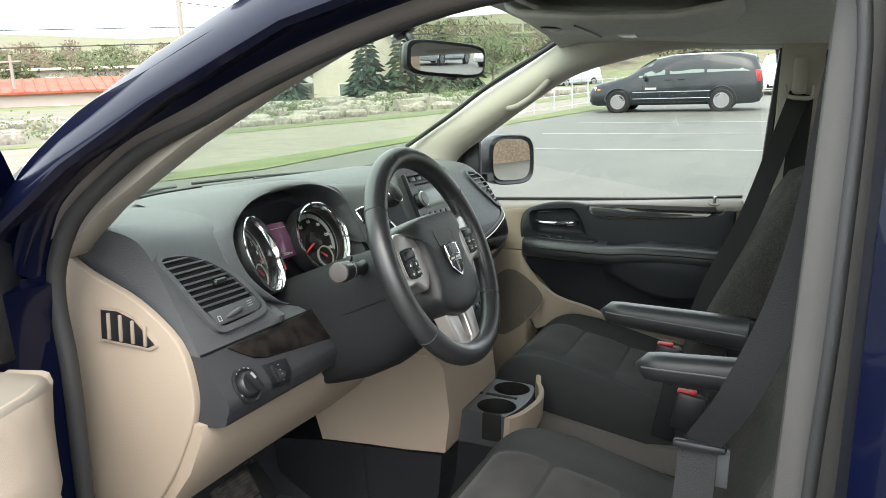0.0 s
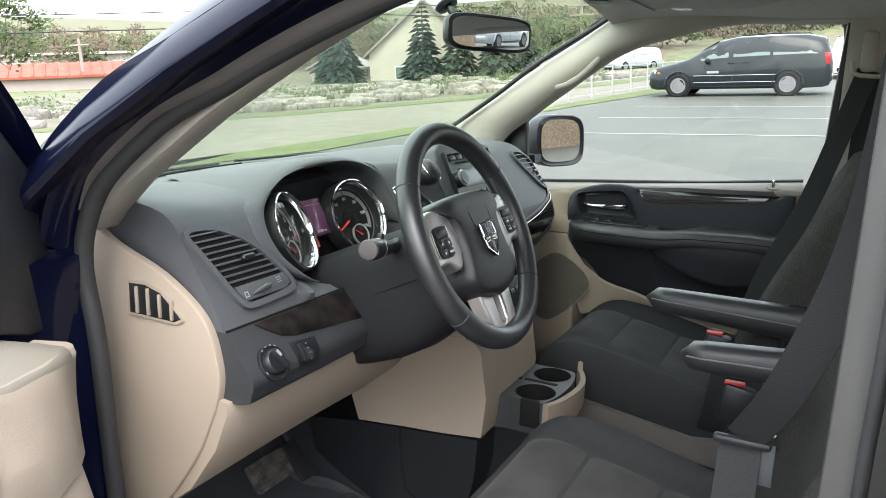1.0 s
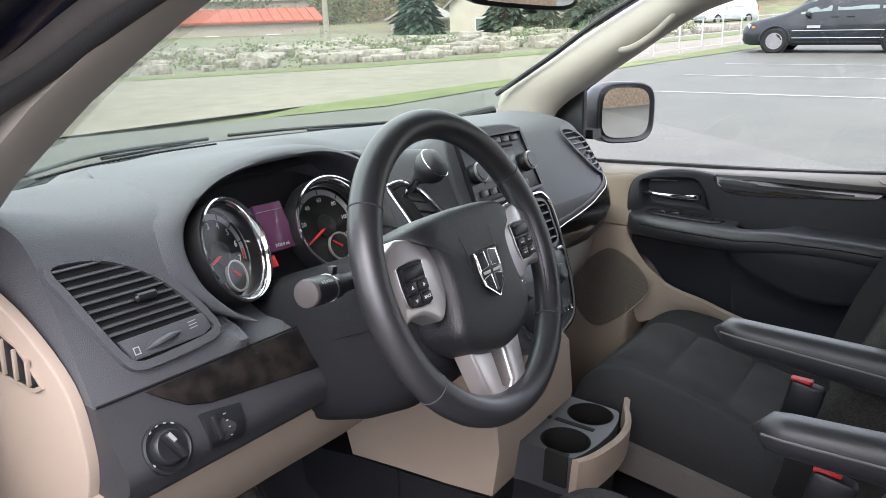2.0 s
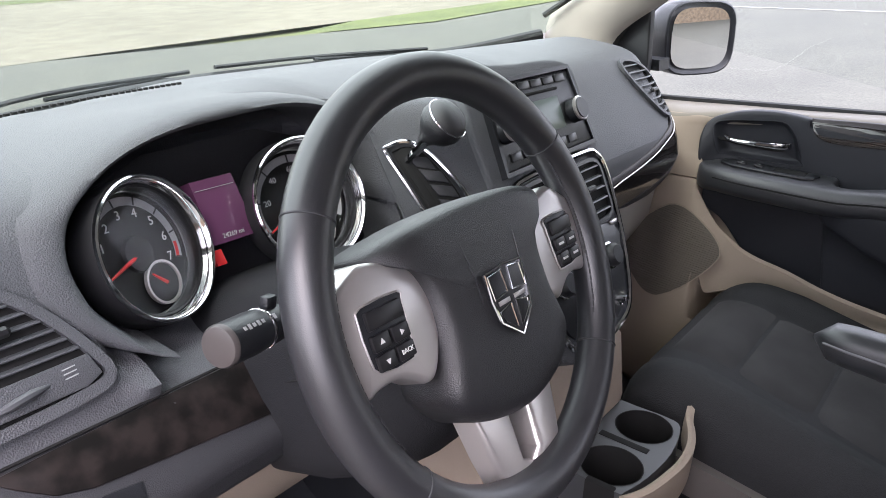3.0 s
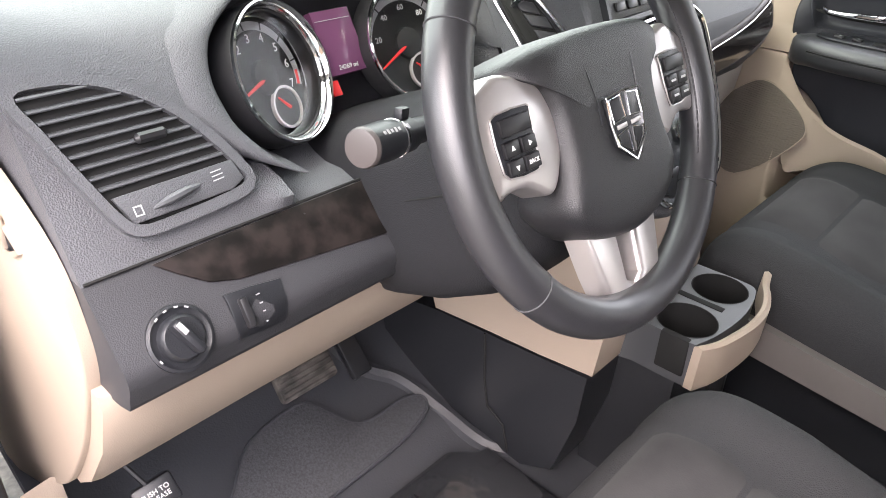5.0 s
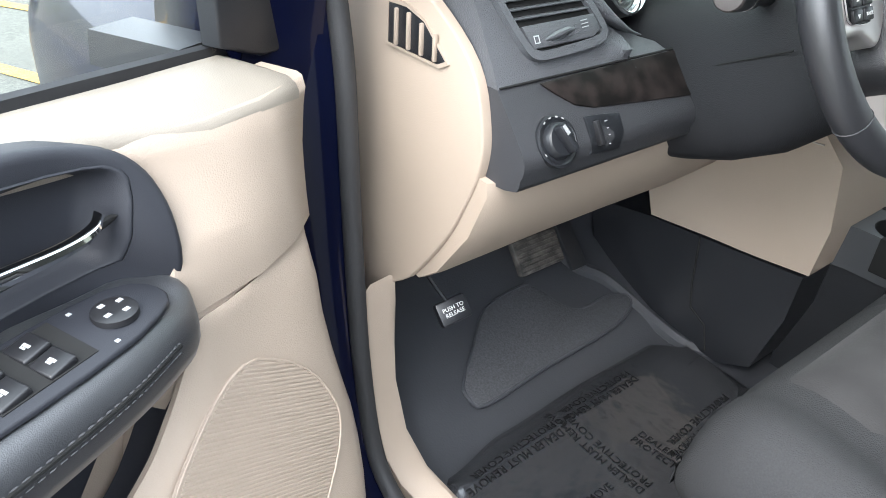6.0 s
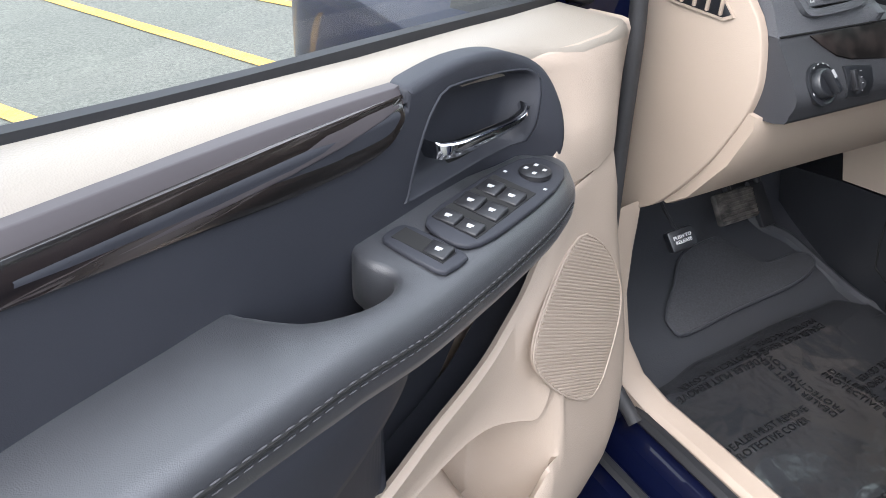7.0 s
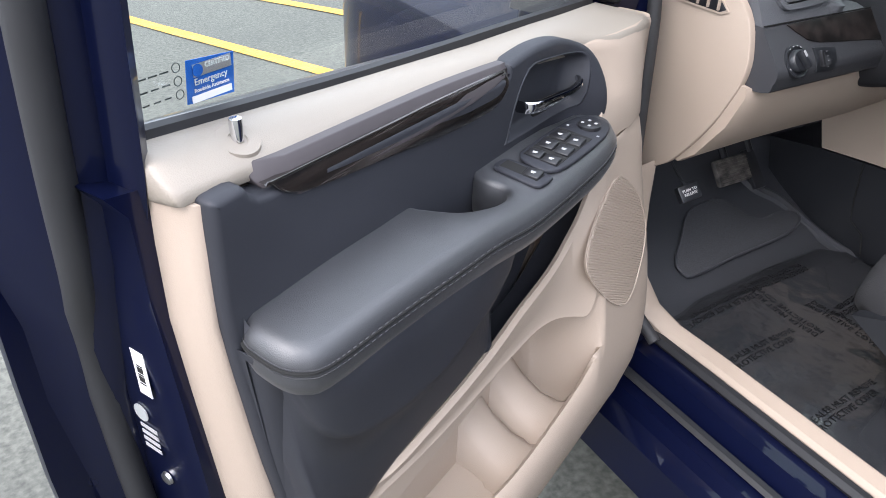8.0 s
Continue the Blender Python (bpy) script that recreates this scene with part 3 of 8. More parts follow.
for x in (-0.82, 0.82):
    solo("rear_pillar", loft(blade([((x * 1.03, -2.25, 0.95), (0, 1, 0), (1, 0, 0)), ((x * 0.98, -2.24, 1.54), (0, 1, 0), (1, 0, 0))], 0.12, 0.07)), M_BLUE, "dark blue rear pillar", "pillar", kind="structure")
solo("front_wing", nose_skin(1, NOSE[:27], True), M_BLUE, "dark blue passenger's front wing", "car wing", kind="structure")
solo("bumper", nose_skin(1, NOSE[26:] + [Vector((-p.x, p.y, 0)) for p in reversed(NOSE[26:-1])], False), M_BLUE, "dark blue front bumper", "bumper", kind="structure")

# windscreen
WS_LOW = [(-0.74, 0.46, 1.165), (-0.62, 0.66, 1.125), (-0.45, 0.80, 1.115), (-0.1, 0.915, 1.112), (0.2, 0.905, 1.112), (0.56, 0.82, 1.12), (0.76, 0.70, 1.16)]
WS_TOP = [(-0.70, -0.02, 1.425), (-0.55, 0.08, 1.48), (-0.35, 0.17, 1.535), (-0.1, 0.205, 1.562), (0.2, 0.207, 1.568), (0.5, 0.195, 1.566), (0.76, 0.145, 1.548)]
lo, hi = spline(WS_LOW, 4), spline(WS_TOP, 4)
pane = thick_sheet([[a.lerp(b, k) + Vector((0, 0.035, 0.03)) * math.sin(math.pi * k) for a, b in zip(lo, hi)] for k in (0, 0.2, 0.4, 0.6, 0.8, 1)], 0.004)
solo("windscreen", pane, M_SCREENGLASS, "clear curved windscreen with a faint green tint", "windscreen", kind="structure")
solo("windscreen_frame", tube([p for p in spline([(0.739, 0.695, 1.198), (0.739, 0.536, 1.306), (0.739, 0.442, 1.376), (0.739, 0.352, 1.435), (0.739, 0.247, 1.496), (0.739, 0.161, 1.552)], 6)], 0.007, 8), M_RUBBER, "black edge band of the windscreen", "trim", kind="structure")
bm = tube([p + Vector((0, 0.012, -0.008)) for p in lo], 0.013, 8)
solo("windscreen_gasket", bm, M_RUBBER, "black rubber edge under the windscreen", "trim", kind="structure")

# passenger's windscreen pillar trim with its grab handle
def quad_bar(stations, n=6):
    """Skins a padded strip between two edge lines, bulging by each station's depth towards the cabin."""
    a = spline([s[0] for s in stations], n)
    b = spline([s[1] for s in stations], n)
    c = spline([s[2] for s in stations], n)
    rings = []
    for p, q, d in zip(a, b, c):
        ring = [p.lerp(q, k) + d * (math.sin(math.pi * k) ** 0.6) for k in [i / 8 for i in range(9)]]
        ring += [q - d * 0.5, p - d * 0.5]
        rings.append(ring)
    return loft(rings)


pp = [((0.77, 0.71, 1.10), (0.80, 0.56, 1.06), (-0.03, -0.01, 0)), ((0.77, 0.69, 1.205), (0.80, 0.535, 1.16), (-0.035, -0.02, 0)), ((0.765, 0.56, 1.29), (0.79, 0.41, 1.255), (-0.04, -0.02, 0)), ((0.76, 0.42, 1.38), (0.785, 0.285, 1.345), (-0.045, -0.02, -0.01)), ((0.755, 0.28, 1.465), (0.775, 0.15, 1.43), (-0.045, -0.02, -0.01)),
      ((0.74, 0.16, 1.535), (0.768, 0.0, 1.475), (-0.04, -0.01, -0.01)), ((0.70, 0.02, 1.55), (0.765, -0.13, 1.502), (-0.03, 0, -0.02)), ((0.68, -0.12, 1.55), (0.765, -0.28, 1.513), (-0.02, 0, -0.02)), ((0.67, -0.3, 1.55), (0.765, -0.46, 1.515), (-0.02, 0, -0.02)), ((0.66, -1.0, 1.55), (0.765, -1.1, 1.50), (-0.02, 0, -0.02))]
pillar = thing("pillar_trim", (0.76, 0.4, 1.1), "pale grey pillar trim with a moulded grab handle", "trim", kind="structure")
part("cover", quad_bar(pp), M_GREYTRIM, pillar)
hp = spline([(0.752, 0.364, 1.329), (0.735, 0.34, 1.329), (0.725, 0.308, 1.337), (0.722, 0.265, 1.364), (0.722, 0.235, 1.393), (0.732, 0.218, 1.415), (0.75, 0.218, 1.425)], 5)
part("grab_handle", tube(hp, [0.006 + 0.002 * math.sin(math.pi * i / (len(hp) - 1)) for i in range(len(hp))], 10, flat=1.3), M_GREYTRIM, pillar, "moulded grab handle")

# passenger's rear pillar with belt guide
solo("pillar_trim", loft(blade([((0.765, -0.455, 0.7), (0, 1, 0), (1, 0, 0)), ((0.765, -0.46, 1.05), (0, 1, 0), (1, 0, 0)), ((0.75, -0.465, 1.3), (0, 1, 0), (1, 0, 0)), ((0.73, -0.465, 1.535), (0, 1, 0), (1, 0, 0))], 0.105, 0.06)), M_GREYTRIM, "grey trim on the passenger's door pillar", "trim", kind="structure")
solo("window_frame", loft(blade([((0.80, -0.392, 1.07), (0, 1, 0.1), (1, 0, 0)), ((0.785, -0.402, 1.3), (0, 1, 0.05), (1, 0, 0)), ((0.765, -0.415, 1.515), (0, 1, 0.05), (1, 0, 0))], 0.018, 0.03)), M_BLACK, "black frame at the back of the passenger's window", "trim", kind="structure")
solo("wall_right", rbox((0.05, 1.55, 0.75), (0.80, -1.40, 0.70), 0.02), M_GREYTRIM, "grey trim on the rear passenger side", "wall", kind="structure")
ob = solo("window_2", rbox((0.005, 1.3, 0.46), (0.80, -1.22, 1.30), 0.001), M_GLASS, "clear rear side window", "window", kind="structure")
ob.visible_shadow = False

# bonnet and cowl, with wipers
bon = [[(u * hw, y - 0.10 * u * u * (y > 1.6), z - 0.045 * u * u) for u in (-1, -0.65, -0.3, 0, 0.3, 0.65, 1)] for y, z, hw in ((0.72, 1.045, 0.87), (0.90, 1.045, 0.865), (1.2, 1.02, 0.86), (1.42, 0.96, 0.83), (1.60, 0.885, 0.74), (1.74, 0.82, 0.62))]
solo("bonnet", thick_sheet(bon, 0.02), M_BLUE, "dark blue bonnet in front of the windscreen", "bonnet", kind="structure")
cow = [[(p.x * 1.02, p.y + dy, p.z + dz) for p in lo] for dy, dz in ((-0.02, -0.03), (0.035, -0.012), (0.09, -0.015), (0.13, -0.06))]
solo("cowl", thick_sheet(cow, 0.012), M_BLACK, "black plastic cowl under the windscreen", "cowl", kind="structure")


def wiper(pts, blade_pts):
    w = thing("windscreen_wiper", pts[0], "black windscreen wiper lying on the cowl", "wiper", "windscreen wipers")
    part("arm", tube([p - Vector((0, 0, 0.022)) for p in spline(pts, 4)], 0.0035, 8), M_BLACK, w)
    part("blade", tube([p - Vector((0, 0, 0.023)) for p in spline(blade_pts, 4)], 0.004, 6), M_RUBBER, w)


wiper([(-0.05, 0.955, 1.115), (-0.10, 0.95, 1.135), (-0.22, 0.93, 1.135), (-0.33, 0.895, 1.137)], [(-0.52, 0.815, 1.140), (-0.33, 0.895, 1.146), (-0.05, 0.948, 1.143)])
wiper([(0.60, 0.85, 1.115), (0.50, 0.87, 1.138), (0.35, 0.90, 1.140), (0.22, 0.915, 1.143)], [(0.0, 0.94, 1.147), (0.22, 0.92, 1.148), (0.52, 0.865, 1.146)])

# ---- dashboard ----
dash = thing("dashboard", (0, 0.5, 0.85), "charcoal grained plastic dashboard over beige lower panels", "dashboard")
YF = [(-0.757, 0.48), (-0.70, 0.55), (-0.6, 0.68), (-0.45, 0.79), (-0.1, 0.905), (0.2, 0.895), (0.56, 0.81), (0.70, 0.72), (0.78, 0.58)]
# profile points (y, z) from the windscreen back over the crest and down the face
DRIVER = [(0.52, 1.160), (0.42, 1.158), (0.370, 1.150), (0.346, 1.136), (0.325, 1.109), (0.302, 1.072), (0.272, 1.022), (0.259, 0.998), (0.2445, 0.980), (0.2230, 0.954), (0.2130, 0.938), (0.2165, 0.919), (0.236, 0.902), (0.38, 0.893)]
CENTRE = [(0.55, 1.178), (0.44, 1.178), (0.385, 1.162), (0.366, 1.143), (0.352, 1.120), (0.328, 1.075), (0.303, 1.025), (0.290, 0.998), (0.278, 0.975), (0.262, 0.945), (0.245, 0.905), (0.245, 0.88), (0.265, 0.86), (0.38, 0.85)]
PASS = [(0.56, 1.172), (0.46, 1.168), (0.415, 1.156), (0.392, 1.135), (0.375, 1.112), (0.345, 1.070), (0.318, 1.030), (0.305, 1.008), (0.299, 0.990), (0.294, 0.965), (0.300, 0.925), (0.318, 0.895), (0.35, 0.865), (0.45, 0.85)]
PEND = [(0.60, 1.135), (0.53, 1.132), (0.485, 1.122), (0.455, 1.105), (0.435, 1.085), (0.402, 1.045), (0.378, 1.015), (0.365, 0.998), (0.357, 0.982), (0.348, 0.955), (0.35, 0.92), (0.365, 0.89), (0.40, 0.865), (0.48, 0.85)]
STN = [(-0.757, DRIVER), (-0.27, DRIVER), (-0.205, CENTRE), (0.14, CENTRE), (0.26, PASS), (0.60, PASS), (0.77, PEND)]


def dash_points(x):
    pts = interp(x, [(a, tuple(v for p in prof for v in p)) for a, prof in STN])
    return [(pts[2 * i], pts[2 * i + 1]) for i in range(len(pts) // 2)]


def dash_profile(x):
    pts = dash_points(x)
    yf = interp(x, YF)
    # hollow for the instruments
    def w_at(z):
        edge = interp(z, [(1.0, -0.57), (1.046, -0.583), (1.07, -0.604), (1.096, -0.610), (1.121, -0.604), (1.141, -0.588), (1.158, -0.556)])
        return max(0.0, min(1.0, (x - edge - 0.010) / 0.012, (-0.218 - x) / 0.012))

    pts = [(a + (0.47 - a) * w_at(b) * max(0.0, min(1.0, (b - 0.993) / 0.028)) if 0.993 < b < 1.158 and a < 0.45 else a, b) for a, b in pts]
    k = max(0.0, min(1.0, (x + 0.553) / 0.02, (-0.235 - x) / 0.02))
    pts[0], pts[1] = (pts[0][0] + (0.575 - pts[0][0]) * k, pts[0][1]), (pts[1][0] + (0.545 - pts[1][0]) * k, pts[1][1])
    return [(x, q.x, q.y) for q in spline([(yf, 1.06, 0), (yf, 1.115, 0), ((yf + pts[0][0]) / 2, 1.145, 0)] + [(a, b, 0) for a, b in pts], 3)]


XS = [-0.757, -0.74, -0.72, -0.70, -0.68, -0.665, -0.65, -0.64, -0.63, -0.622, -0.615, -0.61, -0.604, -0.598, -0.592, -0.585, -0.578, -0.57, -0.563, -0.556] + [-0.55 + 0.05 * k for k in range(7)] + [-0.225, -0.22, -0.214, -0.208, -0.2, -0.19, -0.17, -0.15] + [-0.10 + 0.05 * k for k in range(17)] + [0.74, 0.77]
profiles = [dash_profile(x) for x in XS]
part("upper_pad", loft([p[:31] + [(p[0][0], 0.50, 1.0)] for p in profiles]), M_DASH, dash, smooth=60)
part("lower_fascia", loft([p[30:] + [(p[0][0], 0.40, 0.99)] for p in profiles]), M_FASCIA, dash, "darker smooth lower fascia", smooth=60)

# hood arching over the instruments
LIP = [(-0.545, 1.021), (-0.560, 1.028), (-0.583, 1.046), (-0.604, 1.070), (-0.610, 1.096), (-0.604, 1.121), (-0.588, 1.141), (-0.553, 1.163), (-0.505, 1.180), (-0.440, 1.191), (-0.360, 1.194), (-0.300, 1.189), (-0.252, 1.173), (-0.224, 1.150), (-0.211, 1.122), (-0.207, 1.092), (-0.209, 1.062)]
lipc = spline([(a, b, 0) for a, b in LIP], 4)


def lip_row(dy, inward, blend, leg_dy, leg_in):
    """One line of the hood, dy behind the fascia's plane; blend pulls it down to the dashboard's top. Along its outer leg the hood runs out into the fascia instead."""
    rows_l = []
    for q in lipc:
        leg = max(0.0, min(1.0, (1.172 - q.y) / 0.04)) * max(0.0, min(1.0, max((-0.50 - q.x) / 0.05, (1.062 - q.y) / 0.04)))
        leg = leg * leg * (3 - 2 * leg)
        c = (Vector((-0.40, 1.10, 0)) - q)
        c = c.normalized() * (inward + (leg_in - inward) * leg) * max(0.12, min(1.0, (q.y - 1.02) / 0.06))
        z = q.y + c.y
        fall = (min(z, 1.1605) - 0.02 * max(0.0, min(1.0, (1.150 - z) / 0.02)) - z) * blend * (1 - leg)
        rows_l.append((q.x + c.x, 0.302 + (z - 1.072) * 0.62 * leg + (q.y - 1.072) * 0.62 * (1 - leg) - 0.006 + dy + (leg_dy - dy) * leg, z + fall))
    return rows_l


hood = [lip_row(*r) for r in ((0.24, 0.0, 1.0, 0.030, -0.034), (0.17, 0.0, 0.75, 0.016, -0.028), (0.10, 0.0, 0.35, 0.009, -0.022), (0.05, -0.001, 0.10, 0.004, -0.015), (0.018, 0.0, 0.0, 0.0005, -0.006), (0.004, 0.003, 0.0, 0.0, 0.002), (0.0, 0.008, 0.0, 0.001, 0.008), (0.004, 0.013, 0.0, 0.006, 0.013), (0.03, 0.019, 0.0, 0.03, 0.019), (0.10, 0.028, 0.0, 0.10, 0.028))]
part("instrument_hood", loft(hood, closed=False, caps=False), M_DASH, dash, smooth=80)
cl_n = Vector((0, 1, -0.45)).normalized()


def on_cluster(x, z, h=0.0):
    """A place on the tilted instrument face."""
    return Vector((x, 0.385 + (z - 1.119) * 0.45, z)) - cl_n * h


back = [on_cluster(u, v, -0.021) for u, v in ((-0.62, 0.985), (-0.195, 0.985), (-0.195, 1.10), (-0.235, 1.13), (-0.33, 1.160), (-0.47, 1.156), (-0.55, 1.128), (-0.60, 1.08))]
bm = bmesh.new()
bm.faces.new([bm.verts.new(p) for p in back])
bmesh.ops.solidify(bm, geom=list(bm.faces), thickness=0.004)
part("instrument_panel", bm, M_FASCIA, dash, "black instrument panel")
part("panel_ledge", loft([[(x, 0.262, 0.985), (x, 0.266, 0.996), (x, 0.285, 1.001), (x, 0.36, 0.998), (x, 0.40, 1.00), (x, 0.40, 0.97)] for x in (-0.592, -0.45, -0.30, -0.215)]), M_DASH, dash)


def gauge(name, cx, cz, rad, numbers, a0, a1, red_from, needle, small_at, small_r, needle2, aside):
    """A dial: chrome rim, grey scale, ticks, figures, a red needle and a small dial."""
    c = on_cluster(cx, cz, 0.004)
    m = axes_pose(c, (1, 0, 0), -cl_n + Vector((aside, 0, 0)))
    wide, rad = rad, rad * 0.99
    g = part(name, lathe([(rad, -0.004), (rad, 0.002), (0.001, 0.002)], m, 40), M_GAUGE, dash, "round dial with chrome rim")
    part("rim", hoop([(wide * 1.04, 0.021), (wide * 1.06, 0.027), (wide * 1.09, 0.032), (wide * 1.125, 0.0335), (wide * 1.155, 0.0325), (wide * 1.165, 0.030), (wide * 1.12, 0.020)], m, 56), M_CHROME, g, "bright chrome rim")
    part("rim_wall", hoop([(wide * 1.165, 0.0295), (wide * 1.172, 0.028), (wide * 1.17, 0.0), (wide * 1.12, 0.0), (wide * 1.12, 0.022)], m, 48), M_BUTTON, g)
    part("collar", hoop([(rad * 1.0, 0.0), (rad * 1.02, 0.006), (wide * 1.0, 0.021), (wide * 1.035, 0.022), (wide * 1.03, 0.0)], m, 48), M_BUTTON, g, "black sloping collar")
    part("inner_ring", hoop([(rad * 0.985, 0.003), (rad * 0.99, 0.0065), (rad * 1.02, 0.0068), (rad * 1.03, 0.004)], m, 48), M_CHROME, g)
    band = bmesh.new()
    ring = [[m @ Vector((rad * r * math.cos(a), rad * r * math.sin(a), 0.0036)) for r in (0.79, 0.93)] for a in [a0 + (a1 - a0) * k / 48 for k in range(49)]]
    part("scale", loft(ring, False, False, band), M_GAUGERING, g, "pale grey scale ring")
    n = len(numbers)
    for i in range(n):
        a = a0 + (a1 - a0) * i / (n - 1)
        part("tick", rbox((rad * 0.13, 0.0014, 0.0006), (0, 0, 0), 0, turn=m @ Matrix.Translation((rad * 0.86 * math.cos(a), rad * 0.86 * math.sin(a), 0.0045)) @ Matrix.Rotation(a, 4, "Z")), M_BLACK, g)
    for i, txt in enumerate(numbers):
        a = a0 + (a1 - a0) * i / (n - 1)
        words("figure", txt, rad * (0.21 if len(txt) < 2 else 0.15), m @ Matrix.Translation((rad * 0.66 * math.cos(a), rad * 0.66 * math.sin(a), 0.0045)), M_WHITE, g)
    rd = bmesh.new()
    if red_from is not None:
        ring = [[m @ Vector((rad * r * math.cos(a), rad * r * math.sin(a), 0.0046)) for r in (0.79, 0.86)] for a in [red_from + (a1 - red_from) * k / 8 for k in range(9)]]
        part("red_zone", loft(ring, False, False, rd), M_RED, g)
    part("needle", tube([m @ Vector((rad * k * math.cos(needle), rad * k * math.sin(needle), 0.008)) for k in (0.12, 0.85)], [0.0022, 0.0010], 6), M_RED, g, "red needle")
    part("needle_hub", lathe([(rad * 0.30, 0.003), (rad * 0.28, 0.007), (rad * 0.1, 0.011), (0.001, 0.011)], m, 24), M_GAUGE, g)
    sm = m @ Matrix.Translation((small_at[0], small_at[1], 0.004))
    part("small_dial", lathe([(small_r * 1.06, 0.0), (small_r * 1.06, 0.004), (small_r * 0.95, 0.004), (small_r * 0.93, 0.001), (0.001, 0.001)], sm, 28), M_SATIN, g, "small dial with a silver rim")
    part("small_face", lathe([(small_r * 0.93, 0.0), (small_r * 0.92, 0.0022), (0.001, 0.0022)], sm, 28), M_GAUGE, g)
    part("small_needle", tube([sm @ Vector((small_r * k * math.cos(needle2), small_r * k * math.sin(needle2), 0.005)) for k in (-0.1, 0.8)], [0.0018, 0.0009], 6), M_RED, g, "short red needle")
    ob = part("lens", lathe([(wide * 1.0, 0.019), (wide * 0.99, 0.0205), (0.001, 0.0205)], m, 32), M_LENS, g, "clear lens")
    ob.visible_shadow = False


gauge("rev_counter", -0.5190, 1.0755, 0.0575, ["", "1", "2", "3", "4", "5", "6", "7"], radians(190), radians(-16), radians(2), radians(200), (0.016, -0.031), 0.0195, radians(140), 0.30)
gauge("speedometer", -0.326, 1.0755, 0.0590, ["", "20", "40", "60", "80", "100", "120"], radians(205), radians(-30), None, radians(205), (0.012, -0.033), 0.0195, radians(140), -0.12)
scr = [(-0.446, 1.121), (-0.397, 1.121), (-0.390, 1.062), (-0.441, 1.062)]
part("display", plate(scr, lambda u, v, h: on_cluster(u, v, h - 0.018), 0.026, 0.0004), M_SCREEN, dash, "purple lit trip display")
dm = axes_pose(on_cluster(-0.4175, 1.068, 0.0095), (1, 0, 0), -cl_n)
words("mileage", "24269 mi", 0.0068, dm, M_DIMPRINT, dash)
part("display_rule", rbox((0.045, 0.0006, 0.0004), (0, 0, 0), 0, turn=axes_pose(on_cluster(-0.421, 1.112, 0.0088), (1, 0, 0), -cl_n)), M_DIMPRINT, dash)
part("warning_lamp", plate([(-0.447, 1.058), (-0.436, 1.058), (-0.434, 1.044), (-0.445, 1.044)], lambda u, v, h: on_cluster(u, v, h - 0.018), 0.026, 0.0004), M_RED, dash)

# beige end panel with its slotted vent
CAP = [(0.60, 1.135), (0.50, 1.130), (0.436, 1.100), (0.351, 1.068), (0.285, 1.018), (0.263, 0.960), (0.263, 0.915), (0.280, 0.868), (0.308, 0.812), (0.362, 0.737), (0.405, 0.702), (0.47, 0.655), (0.60, 0.655)]
cap_out = [(p.x, p.y) for p in loop_spline([(a, b, 0) for a, b in CAP], 4)]


def cap_place(u, v, h):
    return Vector((-0.757 - h - 0.006 * math.sin(min(1, max(0, (u - 0.26) / 0.15)) * math.pi / 2), u, v))


endcap = part("end_panel", plate(cap_out, cap_place, 0.012, 0.0025, 2), M_BEIGE, dash, "beige side panel of the dashboard", smooth=60)
SV = [(0.411, 1.050), (0.380, 1.051), (0.352, 1.043), (0.318, 1.012), (0.330, 1.006), (0.412, 1.008)]
part("side_vent", plate(SV, lambda u, v, h: cap_place(u, v, 0.0125 + h), 0.002, 0.0006), M_BLACK, endcap, "dark slotted side vent")
for k in range(4):
    u = 0.396 - 0.021 * k
    part("vent_rib", rbox((0.005, 0.0045, 0.038 - 0.005 * max(0, k - 1)), cap_place(u, 1.028 - 0.003 * max(0, k - 1), 0.0155), 0.0015), M_BEIGE, endcap)
part("vent_rim", frame_ring([(u + (u - 0.368) * 0.09, v + (v - 1.026) * 0.16) for u, v in SV], SV, lambda u, v, h: cap_place(u, v, 0.012 + h), 0.003), M_BEIGE, endcap)

# beige knee panel under the dark fascia
KNEE = [(-0.7655, 0.250, 0.908, 0.358, 0.733), (-0.757, 0.246, 0.908, 0.355, 0.733), (-0.70, 0.242, 0.904, 0.352, 0.738), (-0.60, 0.242, 0.902, 0.350, 0.742), (-0.48, 0.244, 0.899, 0.350, 0.742), (-0.34, 0.245, 0.896, 0.352, 0.738), (-0.22, 0.243, 0.89, 0.36, 0.74), (-0.13, 0.25, 0.885, 0.37, 0.75)]
krings = []
for x, y0, z0, y1, z1 in KNEE:
    krings.append([(x, y0 + 0.05, z0), (x, y0 + 0.004, z0 - 0.004), (x, y0 + 0.002, z0 - 0.02), (x, y0 + 0.35 * (y1 - y0) - 0.012, z0 + 0.45 * (z1 - z0)), (x, y0 + 0.75 * (y1 - y0) - 0.006, z0 + 0.85 * (z1 - z0)), (x, y1, z1), (x, y1 + 0.05, z1 + 0.01)])
part("knee_panel", loft(krings), M_BEIGE, dash, "beige knee panel", smooth=60)

# left air vent
def on_face(u, v, h=0.0):
    """A place on the driver's fascia: u across, v up, h out of it."""
    pts = dash_points(u)[1:-1]
    for a, b in zip(pts, pts[1:]):
        if a[1] >= v >= b[1]:
            k = (a[1] - v) / ((a[1] - b[1]) or 1)
            n = Vector((0, b[1] - a[1], -(b[0] - a[0]))).normalized()
            return Vector((u, a[0] + (b[0] - a[0]) * k, v)) + n * (h + 0.0005)
    return Vector((u, pts[-1][0], v))


